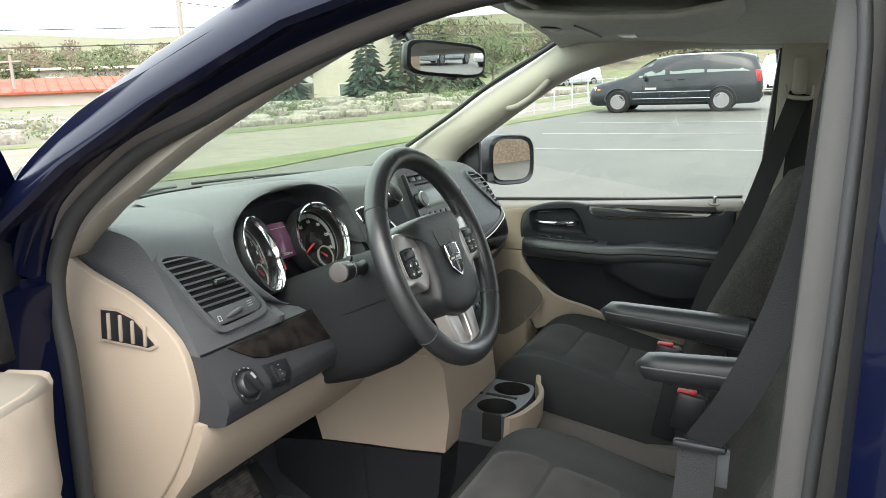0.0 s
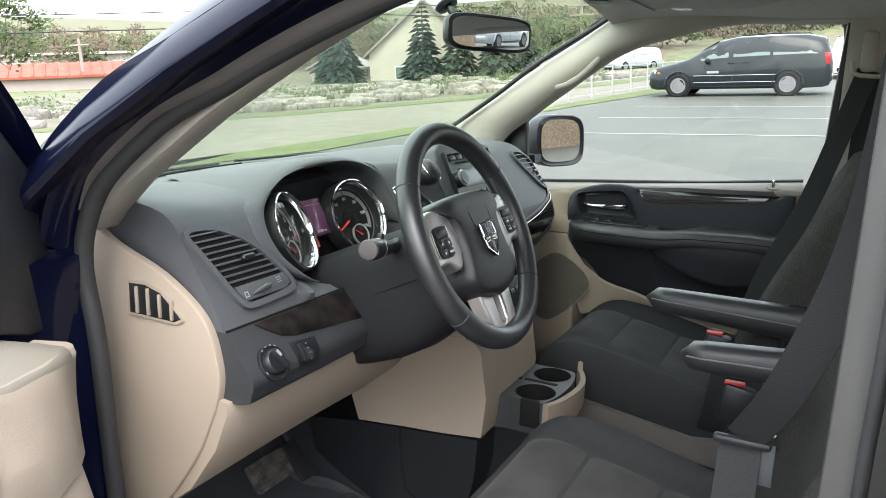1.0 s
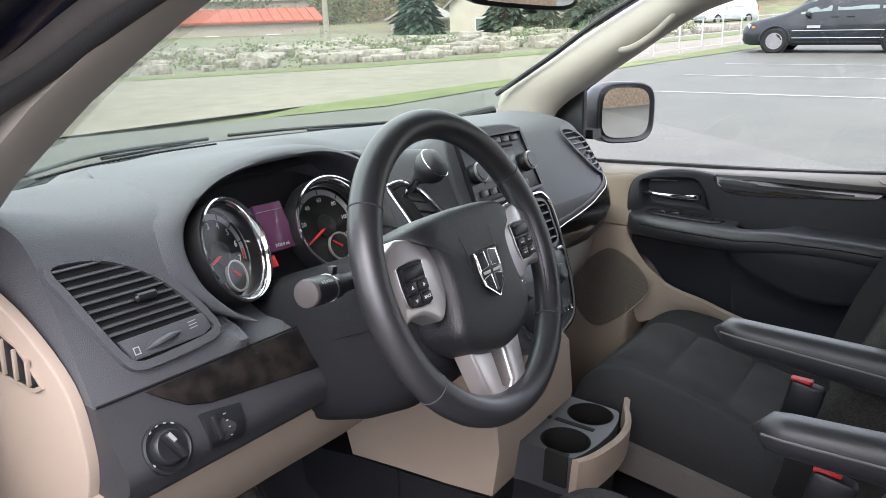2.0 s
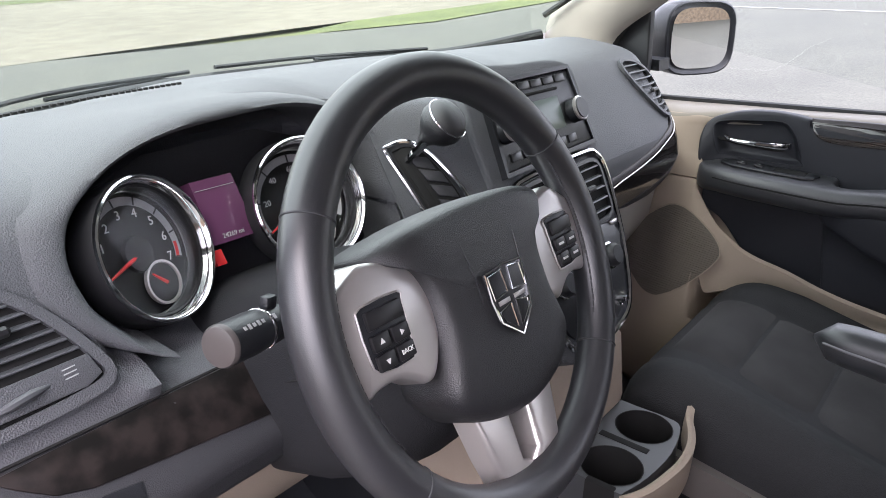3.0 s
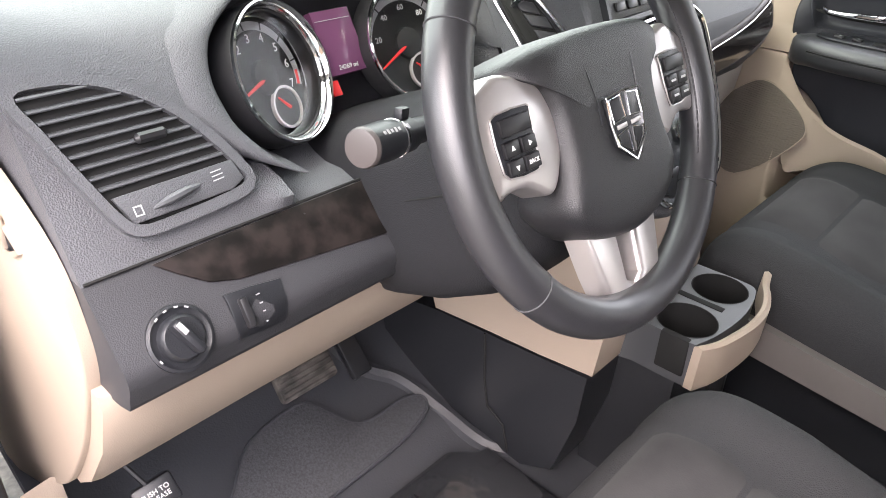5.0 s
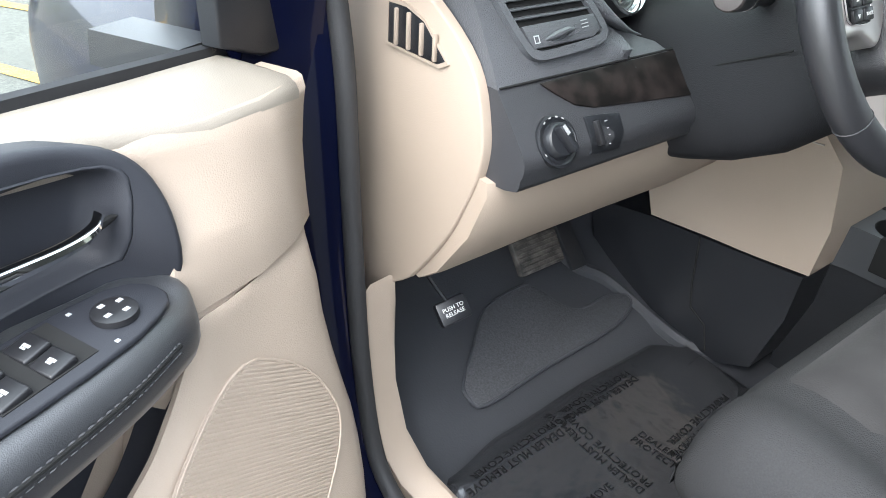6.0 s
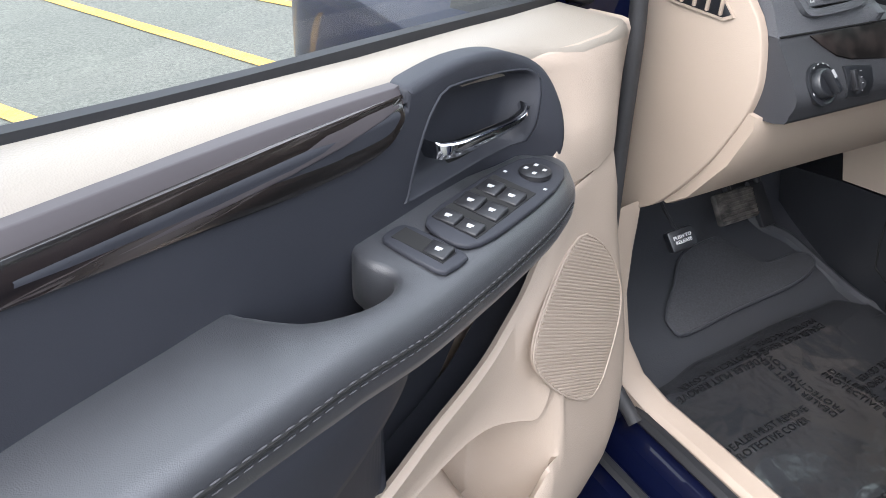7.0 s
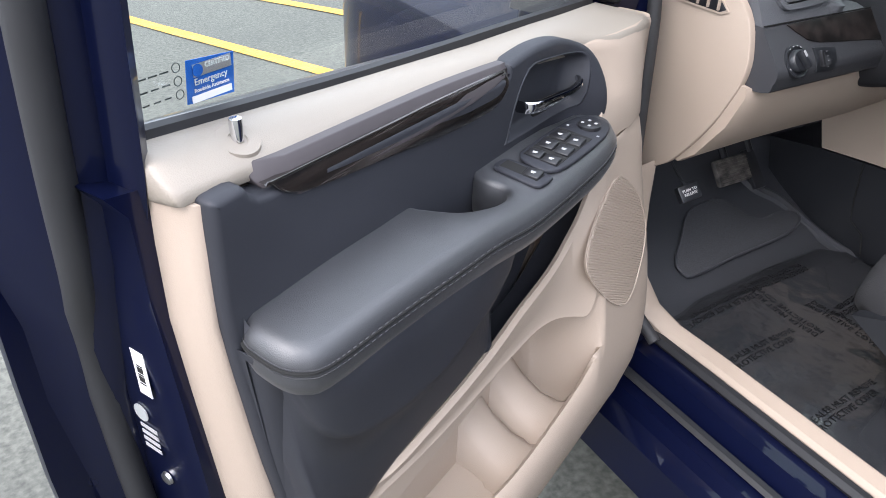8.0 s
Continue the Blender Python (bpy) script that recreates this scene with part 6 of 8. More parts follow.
def strap(pts, w, wide):
    """A flat belt of width w along points; wide gives its breadth direction."""
    p = spline(pts, 6)
    rows = [[q + Vector(wide).normalized() * (w * s) for s in (-0.5, 0.5)] for q in p]
    bm = thick_sheet(rows, 0.0018)
    return bm


belt = thing("seat_belt", (0.70, -0.42, 0.8), "black passenger seat belt hanging from its grey guide", "seat belt", "seat belts")
part("webbing", strap([(0.700, -0.465, 1.385), (0.668, -0.42, 1.22), (0.63, -0.37, 1.05), (0.60, -0.30, 0.88), (0.56, -0.26, 0.74)], 0.05, (0.15, 1, 0.25)), M_BELT, belt)
part("webbing", strap([(0.712, -0.475, 1.38), (0.71, -0.47, 1.1), (0.70, -0.47, 0.8)], 0.05, (0.1, 1, 0)), M_BELT, belt)
part("guide", rbox((0.03, 0.035, 0.10), (0.705, -0.462, 1.43), 0.012, 3), M_GREYTRIM, belt, "grey plastic belt guide")
part("ring", tube(spline([(0.695, -0.50, 1.405), (0.693, -0.495, 1.375), (0.69, -0.465, 1.372), (0.69, -0.435, 1.378), (0.692, -0.428, 1.405)], 4), 0.006, 8), M_GREYTRIM, belt)
belt2 = thing("seat_belt", (-0.64, -0.42, 0.7), "black driver's seat belt with its metal tongue", "seat belt", "seat belts")
part("webbing", strap([(-0.70, -0.475, 1.40), (-0.665, -0.455, 1.185), (-0.64, -0.41, 1.03), (-0.60, -0.37, 0.94)], 0.042, (0.3, 1, 0.25)), M_BELT, belt2)
part("webbing", strap([(-0.60, -0.366, 0.935), (-0.62, -0.365, 0.85), (-0.66, -0.36, 0.70), (-0.68, -0.36, 0.50)], 0.046, (0.1, 1, 0)), M_BELT, belt2)
part("tongue", rbox((0.012, 0.062, 0.010), (-0.605, -0.368, 0.938), 0.004), M_BLACK, belt2)
part("tongue_plate", rbox((0.004, 0.022, 0.05), (-0.597, -0.392, 0.912), 0.001), M_SLAT, belt2, "dull steel tongue")
for x, y, z, ln in ((0.165, -0.255, 0.70, "passenger"), (-0.115, -0.33, 0.70, "driver")):
    b = thing("belt_buckle", (x, y, 0.6), "black belt buckle on a short strap beside the seat", "belt buckle", "belt buckles")
    part("strap", rbox((0.010, 0.048, 0.16), (x, y, z - 0.02), 0.004, turn=Matrix.Rotation(radians(8), 4, "X")), M_BELT, b)
    part("housing", rbox((0.028, 0.055, 0.075), (x, y + 0.012, z + 0.085), 0.008, turn=Matrix.Rotation(radians(8), 4, "X")), M_BLACK, b)
    part("button", rbox((0.016, 0.034, 0.006), (x, y + 0.018, z + 0.124), 0.002), M_RED, b, "red release button")

# ---- doors ----
def door(side, m):
    """A front door in its own frame: x along the door from the hinge, y into the cabin, z up. side 1: driver's, -1: passenger's."""
    drv = side > 0
    d0 = thing("driver_door" if drv else "passenger_door", label="open dark blue driver's door with beige and black panel" if drv else "closed passenger door with beige and black panel", category="car door", turn=m)

    def L(s, d, z):
        return Vector((s, d * side, z))

    def P(name, bm, material, parent=d0, label="", smooth=50):
        return part(name, bm, material, parent, label, True, smooth)

    def bar(pts, prof, n=4):
        """Sweeps a (d, z) outline along stations of (s, dd, dz)."""
        return loft([[L(q.x, a + q.y, b + q.z) for a, b in prof] for q in spline(pts, n)])

    # painted shell
    shell = [(-0.085, 0.97), (-0.105, 0.6), (-0.09, 0.36), (0.2, 0.30), (0.6, 0.30), (0.79, 0.33), (0.806, 0.6), (0.822, 0.85), (0.832, 1.04), (0.80, 1.055), (0.3, 1.01), (-0.02, 0.985)]
    P("shell", plate(smooth2(shell, 2), lambda u, v, h: L(u, -0.076 - h, v), 0.135, 0.02, 3), M_BLUE, d0, "dark blue painted door shell")
    skin = [(-0.12, 0.98), (-0.13, 0.6), (-0.11, 0.33), (0.2, 0.27), (0.6, 0.27), (0.85, 0.29), (0.889, 0.6), (0.893, 0.85), (0.886, 0.97), (0.86, 1.005), (0.3, 0.96), (-0.02, 0.94)]
    P("outer_skin", plate(smooth2(skin, 2), lambda u, v, h: L(u, -0.205 - h, v), 0.014, 0.005, 2), M_BLUE, d0, "dark blue outer skin")
    # window frame and glass
    rear = 0.805 if drv else 0.872
    # line of the frame's front and top: the driver's rises more steeply from its corner
    fore = [(-0.10, -0.105, 1.03), (-0.098, -0.100, 1.195), (0.02, -0.085, 1.322), (0.16, -0.070, 1.405), (0.34, -0.055, 1.475)] if drv else [(-0.10, -0.105, 1.03), (-0.055, -0.100, 1.185), (0.14, -0.075, 1.335), (0.32, -0.055, 1.45)]
    wf = spline([L(*p) for p in fore] + [L(0.58, -0.04, 1.525), L(rear - 0.06, -0.035, 1.535), L(rear - 0.008, -0.045, 1.48), L(rear, -0.08, 1.25), L(rear, -0.10, 1.07), L(rear + 0.003, -0.110, 1.015)], 4)
    P("window_frame", loft([[p + Vector((0, q * side, 0)) + (Vector((0.42, 0, 1.12)) - Vector((p.x, 0, p.z))).normalized() * r for q, r in ((-0.03, 0.0), (-0.03, -0.02 if drv else -0.05), (0.02, -0.02 if drv else -0.05), (0.03, -0.012), (0.02, 0.0))] for p in wf]), M_BLUE if drv else M_BLACK, d0, "painted window frame")
    if drv:
        P("frame_upright", loft([[L(u + (0.0 if z > 0.95 else -0.004), max(v + lean, -0.206 + 0.0002 * u), z) for u, v in ((0.800, -0.100), (0.803, -0.094), (0.815, -0.090), (0.836, -0.094), (0.858, -0.118), (0.878, -0.170), (0.886, -0.196), (0.880, -0.206), (0.84, -0.206), (0.800, -0.128))] for z, lean in ((0.45, -0.100), (0.65, -0.092), (0.82, -0.072), (0.91, -0.045), (0.98, -0.022), (1.06, -0.012), (1.15, 0.0), (1.28, 0.016), (1.42, 0.036), (1.50, 0.05))]), M_BLUE, d0, "painted rear upright of the window frame", 50)
    gl = [L(-0.06, -0.108, 1.01)] + [L(a + 0.005, b - 0.003, c - 0.005) for a, b, c in fore[1:]] + [L(0.58, -0.045, 1.52), L(rear - 0.06, -0.04, 1.53), L(rear - 0.002, -0.085, 1.25), L(rear + 0.002, -0.108, 1.05)]
    bm = bmesh.new()
    bm.faces.new([bm.verts.new(p) for p in gl])
    bmesh.ops.solidify(bm, geom=list(bm.faces), thickness=0.003)
    g = P("glass", bm, M_GLASS, d0, "clear side window")
    g.visible_shadow = False
    gline = [(0.81, 0, 0.0), (0.54, 0, -0.025), (0.27, 0, -0.042), (0.0, 0, -0.060)]
    P("window_gasket", bar(gline, [(-0.1045, 1.06), (-0.1045, 1.090), (-0.1005, 1.0935), (-0.095, 1.091), (-0.093, 1.06)]), M_RUBBER, d0, "black window seal")
    P("outer_gasket", bar(gline, [(-0.128, 1.04), (-0.126, 1.068), (-0.121, 1.072), (-0.115, 1.070), (-0.113, 1.04)]), M_RUBBER, d0, "black outer window seal")
    # beige upper pad, from the glass to the panel's inner edge
    pad_r = []
    for s, zg, zi, di in ((0.816, 1.082, 1.064, -0.052), (0.8135, 1.0865, 1.0610, -0.044), (0.809, 1.0885, 1.0605, -0.0415), (0.800, 1.0878, 1.061, -0.041), (0.60, 1.0700, 1.052, -0.040), (0.354, 1.0500, 1.0385, -0.040), (0.26, 1.0445, 1.0315, -0.038), (0.203, 1.041, 1.025, -0.034), (0.150, 1.0370, 1.0170, -0.018), (0.107, 1.0340, 1.0130, -0.002), (0.05, 1.0310, 1.0140, 0.002), (0.0, 1.0280, 1.0150, -0.001), (-0.012, 1.024, 1.011, -0.012), (-0.018, 1.016, 1.003, -0.035)):
        zq = 0.010 if s > 0.7 else 0.035
        pad_r.append([L(s, -0.096, zi - zq - 0.004), L(s, -0.096, zg - 0.006), L(s, -0.090, zg - 0.003), L(s, -0.090 + (di + 0.09) * 0.55, zg - 0.40 * (zg - zi)), L(s, di - 0.010, zi + 0.006), L(s, di - 0.003, zi + 0.0015), L(s, di, zi - 0.005), L(s, di - 0.001, zi - min(zq, 0.020)), L(s, -0.07, zi - zq - 0.004)])
    P("upper_pad", loft([[a.lerp(b, k) for a, b in zip(p, q)] for p, q in zip(pad_r, pad_r[1:]) for k in (0.0, 0.5)] + [pad_r[-1]]), M_CREAM, d0, "pale beige padded top", 60)
    # beige front end under the pad
    fr = []
    for z, sf, sb, ds in ((1.0185, -0.016, 0.188, (-0.0310, -0.0105, -0.0040, -0.0090)), (1.010, -0.012, 0.185, (-0.024, -0.0025, 0.0015, -0.003)), (0.996, -0.006, 0.180, (-0.0235, 0.008, 0.008, -0.0015)), (0.965, 0.003, 0.178, (-0.005, 0.018, 0.015, 0.002)), (0.94, 0.005, 0.180, (0.014, 0.026, 0.019, 0.004)), (0.915, 0.006, 0.188, (0.022, 0.030, 0.023, 0.006)), (0.8925, 0.006, 0.192, (0.024, 0.032, 0.025, 0.008))):
        ss = (sb, 0.107, 0.05, sf)
        fr.append([L(sb + 0.03, -0.06, z), L(sb + 0.015, -0.05, z)] + [L(a, b, z) for a, b in zip(ss, ds)] + [L(sf - 0.006, ds[-1] - 0.010, z), L(sf - 0.008, -0.06, z)])
    P("front_end", loft([[a.lerp(b, k) for a, b in zip(p, q)] for p, q in zip(fr, fr[1:]) for k in (0.0, 0.5)] + [fr[-1]]), M_BEIGE, d0, "beige front end of the panel", 60)
    # beige base panel behind, and the facing strip on the rear edge
    base = [(0.02, 0.985), (0.0, 0.86), (-0.02, 0.74), (-0.03, 0.60), (-0.02, 0.46), (0.06, 0.40), (0.2, 0.37), (0.55, 0.37), (0.70, 0.40), (0.73, 0.60), (0.765, 0.85), (0.775, 1.01), (0.765, 1.035), (0.6, 1.03), (0.3, 1.01), (0.05, 0.995)]
    P("base_panel", plate(smooth2(base, 3), lambda u, v, h: L(u, -0.076 + h, v), 0.034, 0.012, 3), M_BEIGE, d0, "beige door panel")
    P("edge_strip", loft([[L(s + w + 0.002, -0.080, z), L(s + w, -0.072, z), L(s + 0.55 * w, -0.048, z), L(s + 0.2 * w, -0.038, z), L(s - 0.002, -0.036, z), L(s - 0.03, -0.050, z), L(s - 0.03, -0.08, z)] for s, w, z in ((0.801, 0.012, 1.050), (0.803, 0.012, 1.01), (0.804, 0.012, 0.94), (0.793, 0.016, 0.85), (0.782, 0.021, 0.78), (0.772, 0.025, 0.71), (0.752, 0.03, 0.58), (0.735, 0.032, 0.46), (0.72, 0.03, 0.37))]), M_BEIGE, d0, "beige edge strip")
    # swelling lower panel with the map pocket let into it
    def lin(x, table):
        for (a, p), (b, q) in zip(table, table[1:]):
            if x <= b:
                return p + (q - p) * (x - a) / (b - a)
        return table[-1][1]

    def face_d(z):
        return lin(z, [(0.365, 0.055), (0.40, 0.083), (0.47, 0.098), (0.52, 0.101), (0.58, 0.094), (0.626, 0.085), (0.70, 0.0683), (0.76, 0.0549), (0.822, 0.041), (0.85, 0.036), (0.889, 0.032)])

    def front_s(z):
        return interp(z, [(0.365, 0.09), (0.42, 0.050), (0.49, 0.030), (0.57, 0.008), (0.64, -0.004), (0.695, -0.004), (0.745, 0.004), (0.79, 0.006), (0.84, 0.002), (0.889, 0.006)])

    low = []
    for s, zb, db, g, zo, do, zl, dl in ((-0.060, 0.889, -0.05, 0, 0.62, 0.06, 0.60, 0.06), (-0.058, 0.889, -0.012, 0, 0.62, 0.06, 0.60, 0.06), (-0.052, 0.889, 0.004, 0, 0.62, 0.06, 0.60, 0.06), (-0.02, 0.889, 0.016, 0, 0.62, 0.06, 0.60, 0.06), (0.04, 0.889, 0.026, 0, 0.62, 0.06, 0.60, 0.06), (0.10, 0.889, 0.031, 0, 0.62, 0.06, 0.60, 0.06), (0.15, 0.889, 0.032, 0, 0.62, 0.06, 0.60, 0.06), (0.178, 0.888, 0.030, 0, 0.62, 0.06, 0.60, 0.06),
                                         (0.186, 0.872, 0.029, 0, 0.62, 0.06, 0.60, 0.06), (0.207, 0.842, 0.030, 0, 0.625, 0.080, 0.612, 0.090), (0.222, 0.822, 0.030, 0.0, 0.630, 0.080, 0.612, 0.091), (0.238, 0.803, 0.030, 0.35, 0.638, 0.076, 0.606, 0.092), (0.250, 0.793, 0.030, 0.85, 0.648, 0.066, 0.588, 0.092), (0.270, 0.780, 0.030, 1, 0.660, 0.054, 0.574, 0.092), (0.300, 0.762, 0.030, 1, 0.668, 0.040, 0.565, 0.092), (0.340, 0.749, 0.030, 1, 0.671, 0.032, 0.558, 0.092), (0.397, 0.738, 0.030, 1, 0.668, 0.029, 0.552, 0.092),
                                         (0.46, 0.720, 0.030, 1, 0.664, 0.028, 0.550, 0.092), (0.523, 0.707, 0.029, 1, 0.660, 0.027, 0.553, 0.090), (0.60, 0.697, 0.027, 1, 0.657, 0.025, 0.558, 0.080), (0.661, 0.690, 0.024, 1, 0.655, 0.021, 0.562, 0.062), (0.705, 0.682, 0.010, 0.6, 0.650, 0.008, 0.566, 0.035), (0.735, 0.668, -0.012, 0, 0.640, -0.012, 0.570, 0.008), (0.755, 0.650, -0.035, 0, 0.62, -0.03, 0.57, -0.03)):
        k = max(0.0, min(1.0, (s + 0.060) / 0.03))
        k = k * k * (3 - 2 * k)
        fade = max(0.0, min(1.0, (0.735 - s) / 0.20))

        def fd(z):
            f = face_d(z)
            if s < 0.0:
                f = -0.05 + (f - 0.018 + 0.05) * max(0.0, min(1.0, (s + 0.060) / 0.012)) ** 0.5 if s < -0.045 else f - 0.018 * (1 - (s + 0.045) / 0.045)
            return -0.03 + (f + 0.03) * fade ** 0.6

        def at_(d, z):
            if s < 0.15:
                return L(front_s(z) + (s + 0.06) / 0.21 * (0.15 - front_s(z)), d, z)
            return L(s, d, z)

        zs = [zb - 0.012 + (0.535 - zb + 0.012) * i / 9 for i in range(10)]
        plain = [(fd(z) if i else (db + fd(z)) / 2, z) for i, z in enumerate(zs)]
        um = ((db + do) / 2 + 0.002, (zb + zo) / 2)
        well = [(db + 0.004, zb - 0.006), um, (do - 0.003, zo + 0.006), (do, zo), (-0.026, zo - 0.03), (-0.016, 0.485), (max(0.0, dl - 0.022), 0.475), (dl - 0.010, zl - 0.006), (dl - 0.004, zl), (dl + 0.003, zl - 0.006)]
        hol = max(0.0, min(1.0, (s - 0.186) / 0.036)) * (1 if s < 0.70 else 0.3)
        ring = [(-0.06, zb - 0.002 - 0.10 * hol), (db - 0.008 - 0.004 * hol, zb - 0.085 * hol), (db - 0.006 - 0.002 * hol, zb - 0.003), (db - 0.002, zb), (db, zb - 0.004)] + [(a[0] + (b[0] - a[0]) * g, a[1] + (b[1] - a[1]) * g) for a, b in zip(plain, well)] + [(fd(0.515), 0.515), (fd(0.47), 0.47), (fd(0.41), 0.41), (fd(0.375), 0.375), (-0.06, 0.365)]
        low.append([at_(d, z) for d, z in ring])
    cols = [spline(c, 3) for c in zip(*low)]
    lp_ = P("lower_panel", loft([list(r) for r in zip(*cols)]), M_BEIGE, d0, "beige lower panel with a map pocket", 50)
    P("hollow_liner", loft([[L(s, -0.022, zb - 0.10), L(s, -0.022, zb - 0.045), L(s, 0.004, zb - 0.040), L(s, 0.0235, zb - 0.009), L(s, 0.0215, zb - 0.012), L(s, 0.016, zb - 0.08)] for s, zb in ((0.194, 0.858), (0.207, 0.842), (0.222, 0.822), (0.238, 0.803), (0.250, 0.793), (0.270, 0.780), (0.300, 0.762), (0.340, 0.749), (0.397, 0.738), (0.46, 0.720), (0.50, 0.710))]), M_SOFT, d0, "dark hollow behind the beige lip", 50)
    for s, zt_ in ((0.335, 0.560), (0.420, 0.545)):
        P("pocket_divider", loft([[L(s + e * w, d, z - abs(e) * 22 * (abs(e) - 0.008)) for d, z, w in ((-0.03, zt_ + 0.035, 1.0), (0.0, zt_ + 0.0, 1.1), (0.03, zt_ - 0.022, 1.2), (0.06, zt_ - 0.030, 1.4), (0.084, zt_ - 0.022, 1.7), (0.084, 0.45, 1.9), (-0.03, 0.45, 1.6))] for e in (-0.030, -0.018, -0.008, 0.0, 0.008, 0.018, 0.030)]), M_BEIGE, lp_, "", 80)
    # dark mid panel
    mid = [(0.800, 1.045), (0.7985, 1.0535), (0.790, 1.0555), (0.768, 1.0545), (0.755, 1.0415), (0.70, 1.0395), (0.6, 1.036), (0.45, 1.031), (0.379, 1.029), (0.3755, 1.030), (0.374, 1.039), (0.366, 1.0425), (0.317, 1.0465), (0.272, 1.0440), (0.234, 1.0370), (0.203, 1.027), (0.182, 1.017), (0.170, 1.002), (0.167, 0.980), (0.170, 0.955), (0.174, 0.929), (0.182, 0.90), (0.19, 0.87), (0.195, 0.83), (0.246, 0.783), (0.323, 0.696), (0.397, 0.634), (0.523, 0.619), (0.661, 0.618), (0.745, 0.61), (0.772, 0.72), (0.791, 0.85), (0.801, 0.94), (0.801, 1.01)]
    rec = smooth2([(0.372, 0.949), (0.369, 0.953), (0.362, 0.975), (0.350, 1.001), (0.337, 1.018), (0.318, 1.0275), (0.268, 1.0225), (0.214, 1.015), (0.198, 1.0105), (0.1915, 1.001), (0.1995, 0.975), (0.207, 0.955), (0.222, 0.945), (0.30, 0.945), (0.366, 0.947)], 2)
    rc = sum(p[0] for p in rec) / len(rec), sum(p[1] for p in rec) / len(rec)

    def ease(k):
        k = max(0.0, min(1.0, k))
        return k * k * (3 - 2 * k)

    def mid_d(u, v):
        """Face of the middle panel, swelling towards its front."""
        return -0.023 + 0.046 * ease((1.055 - v) / 0.12) * ease((0.235 - u) / 0.07)

    def scaled(k):
        return [(rc[0] + (u - rc[0]) * k, rc[1] + (v - rc[1]) * k) for u, v in rec]

    # the panel's rim, then its face with the hollow of the handle cut out
    mid_o = smooth2(mid, 3)
    cen = []
    for i_, (u, v) in enumerate(mid_o):
        p, q = mid_o[i_ - 1], mid_o[(i_ + 1) % len(mid_o)]
        ln = math.hypot(q[0] - p[0], q[1] - p[1]) or 1
        cen.append((-(q[1] - p[1]) / ln, (q[0] - p[0]) / ln))
    turn_ = 1 if sum(p[0] * q[1] - q[0] * p[1] for p, q in zip(mid_o, mid_o[1:] + mid_o[:1])) > 0 else -1
    rim_r = []
    for ins, dz in ((0.0, -0.024), (0.0, -0.008), (0.0012, -0.0038), (0.0038, -0.0010), (0.007, 0.0)):
        rim_r.append([(u + turn_ * a * ins, v + turn_ * b_ * ins, dz) for (u, v), (a, b_) in zip(mid_o, cen)])
    bm = loft([[L(u, mid_d(u, v) + dz, v) for u, v, dz in r] for r in rim_r], True, False)
    face = bmesh.new()
    edges = []
    for lp0 in ([(u, v) for u, v, dz in rim_r[-1]], scaled(1.06)):
        vs = [face.verts.new((u, v, 0)) for u, v in lp0]
        edges += [face.edges.new((p, q)) for p, q in zip(vs, vs[1:] + vs[:1])]
    bmesh.ops.triangle_fill(face, use_beauty=True, edges=edges)
    for f in list(face.faces):
        bm.faces.new([bm.verts.new(L(v.co.x, mid_d(v.co.x, v.co.y), v.co.y)) for v in f.verts])
    face.free()
    bmesh.ops.remove_doubles(bm, verts=bm.verts, dist=1e-5)
    bmesh.ops.recalc_face_normals(bm, faces=bm.faces)
    P("middle_panel", bm, M_SOFT, d0, "soft black middle panel", 60)
    # grey band over the wood: the gloss inlay's reflection put into colour
    sheen_o = [(0.748, 1.0590), (0.716, 1.0585), (0.57, 1.0535), (0.475, 1.0490), (0.380, 1.0425), (0.3745, 1.0410), (0.3745, 1.030), (0.50, 1.020), (0.68, 1.0245), (0.722, 1.0285), (0.743, 1.040)]
    P("inlay_sheen_band", plate(smooth2(sheen_o, 3), lambda u, v, h: L(u, -0.0455 + h - 0.35 * max(0.0, u - 0.715) - 0.55 * max(0.0, v - 1.0212 - 0.044 * (u - 0.366)), v), 0.0235, 0.001, 2), M_GREYSTRIP, d0, "grey band over the wood inlay, standing for its reflection", 60)
    wood = [(0.741, 1.0465), (0.735, 1.0470), (0.60, 1.0440), (0.487, 1.0415), (0.381, 1.0368), (0.3765, 1.0345), (0.379, 1.024), (0.391, 1.0095), (0.421, 1.0015), (0.50, 1.0045), (0.59, 1.0145), (0.663, 1.0215), (0.705, 1.0270), (0.730, 1.035)]
    P("wood_inlay", plate([(p.x, p.y) for p in loop_spline([(a, b, 0) for a, b in wood], 4)], lambda u, v, h: L(u, -0.0275 + h - 0.55 * max(0.0, v - 1.0212 - 0.044 * (u - 0.366)), v), 0.0068, 0.0012, 2), M_WOOD, d0, "dark gloss wood-look inlay", 60)
    # inner handle in its hollow
    rings = [[L(u, mid_d(u, v) * keep + (1 - keep) * -0.010 + dd, v) for u, v in scaled(k)] for k, dd, keep in ((1.065, -0.001, 1), (1.05, 0.0008, 1), (1.035, 0.0014, 1), (1.02, 0.0010, 1), (1.0, -0.0008, 1), (0.97, -0.006, 0.9), (0.93, -0.015, 0.5), (0.87, -0.024, 0.2), (0.78, -0.028, 0.1), (0.5, -0.028, 0.1))]
    bm = loft(rings, True, False)
    bmesh.ops.triangulate(bm, faces=[bm.faces.new([bm.verts.new(p) for p in rings[-1]])])
    bmesh.ops.remove_doubles(bm, verts=bm.verts, dist=1e-5)
    hl = P("handle_recess", bm, M_SOFT, d0, "black hollow round the handle", 70)
    hr_ = []
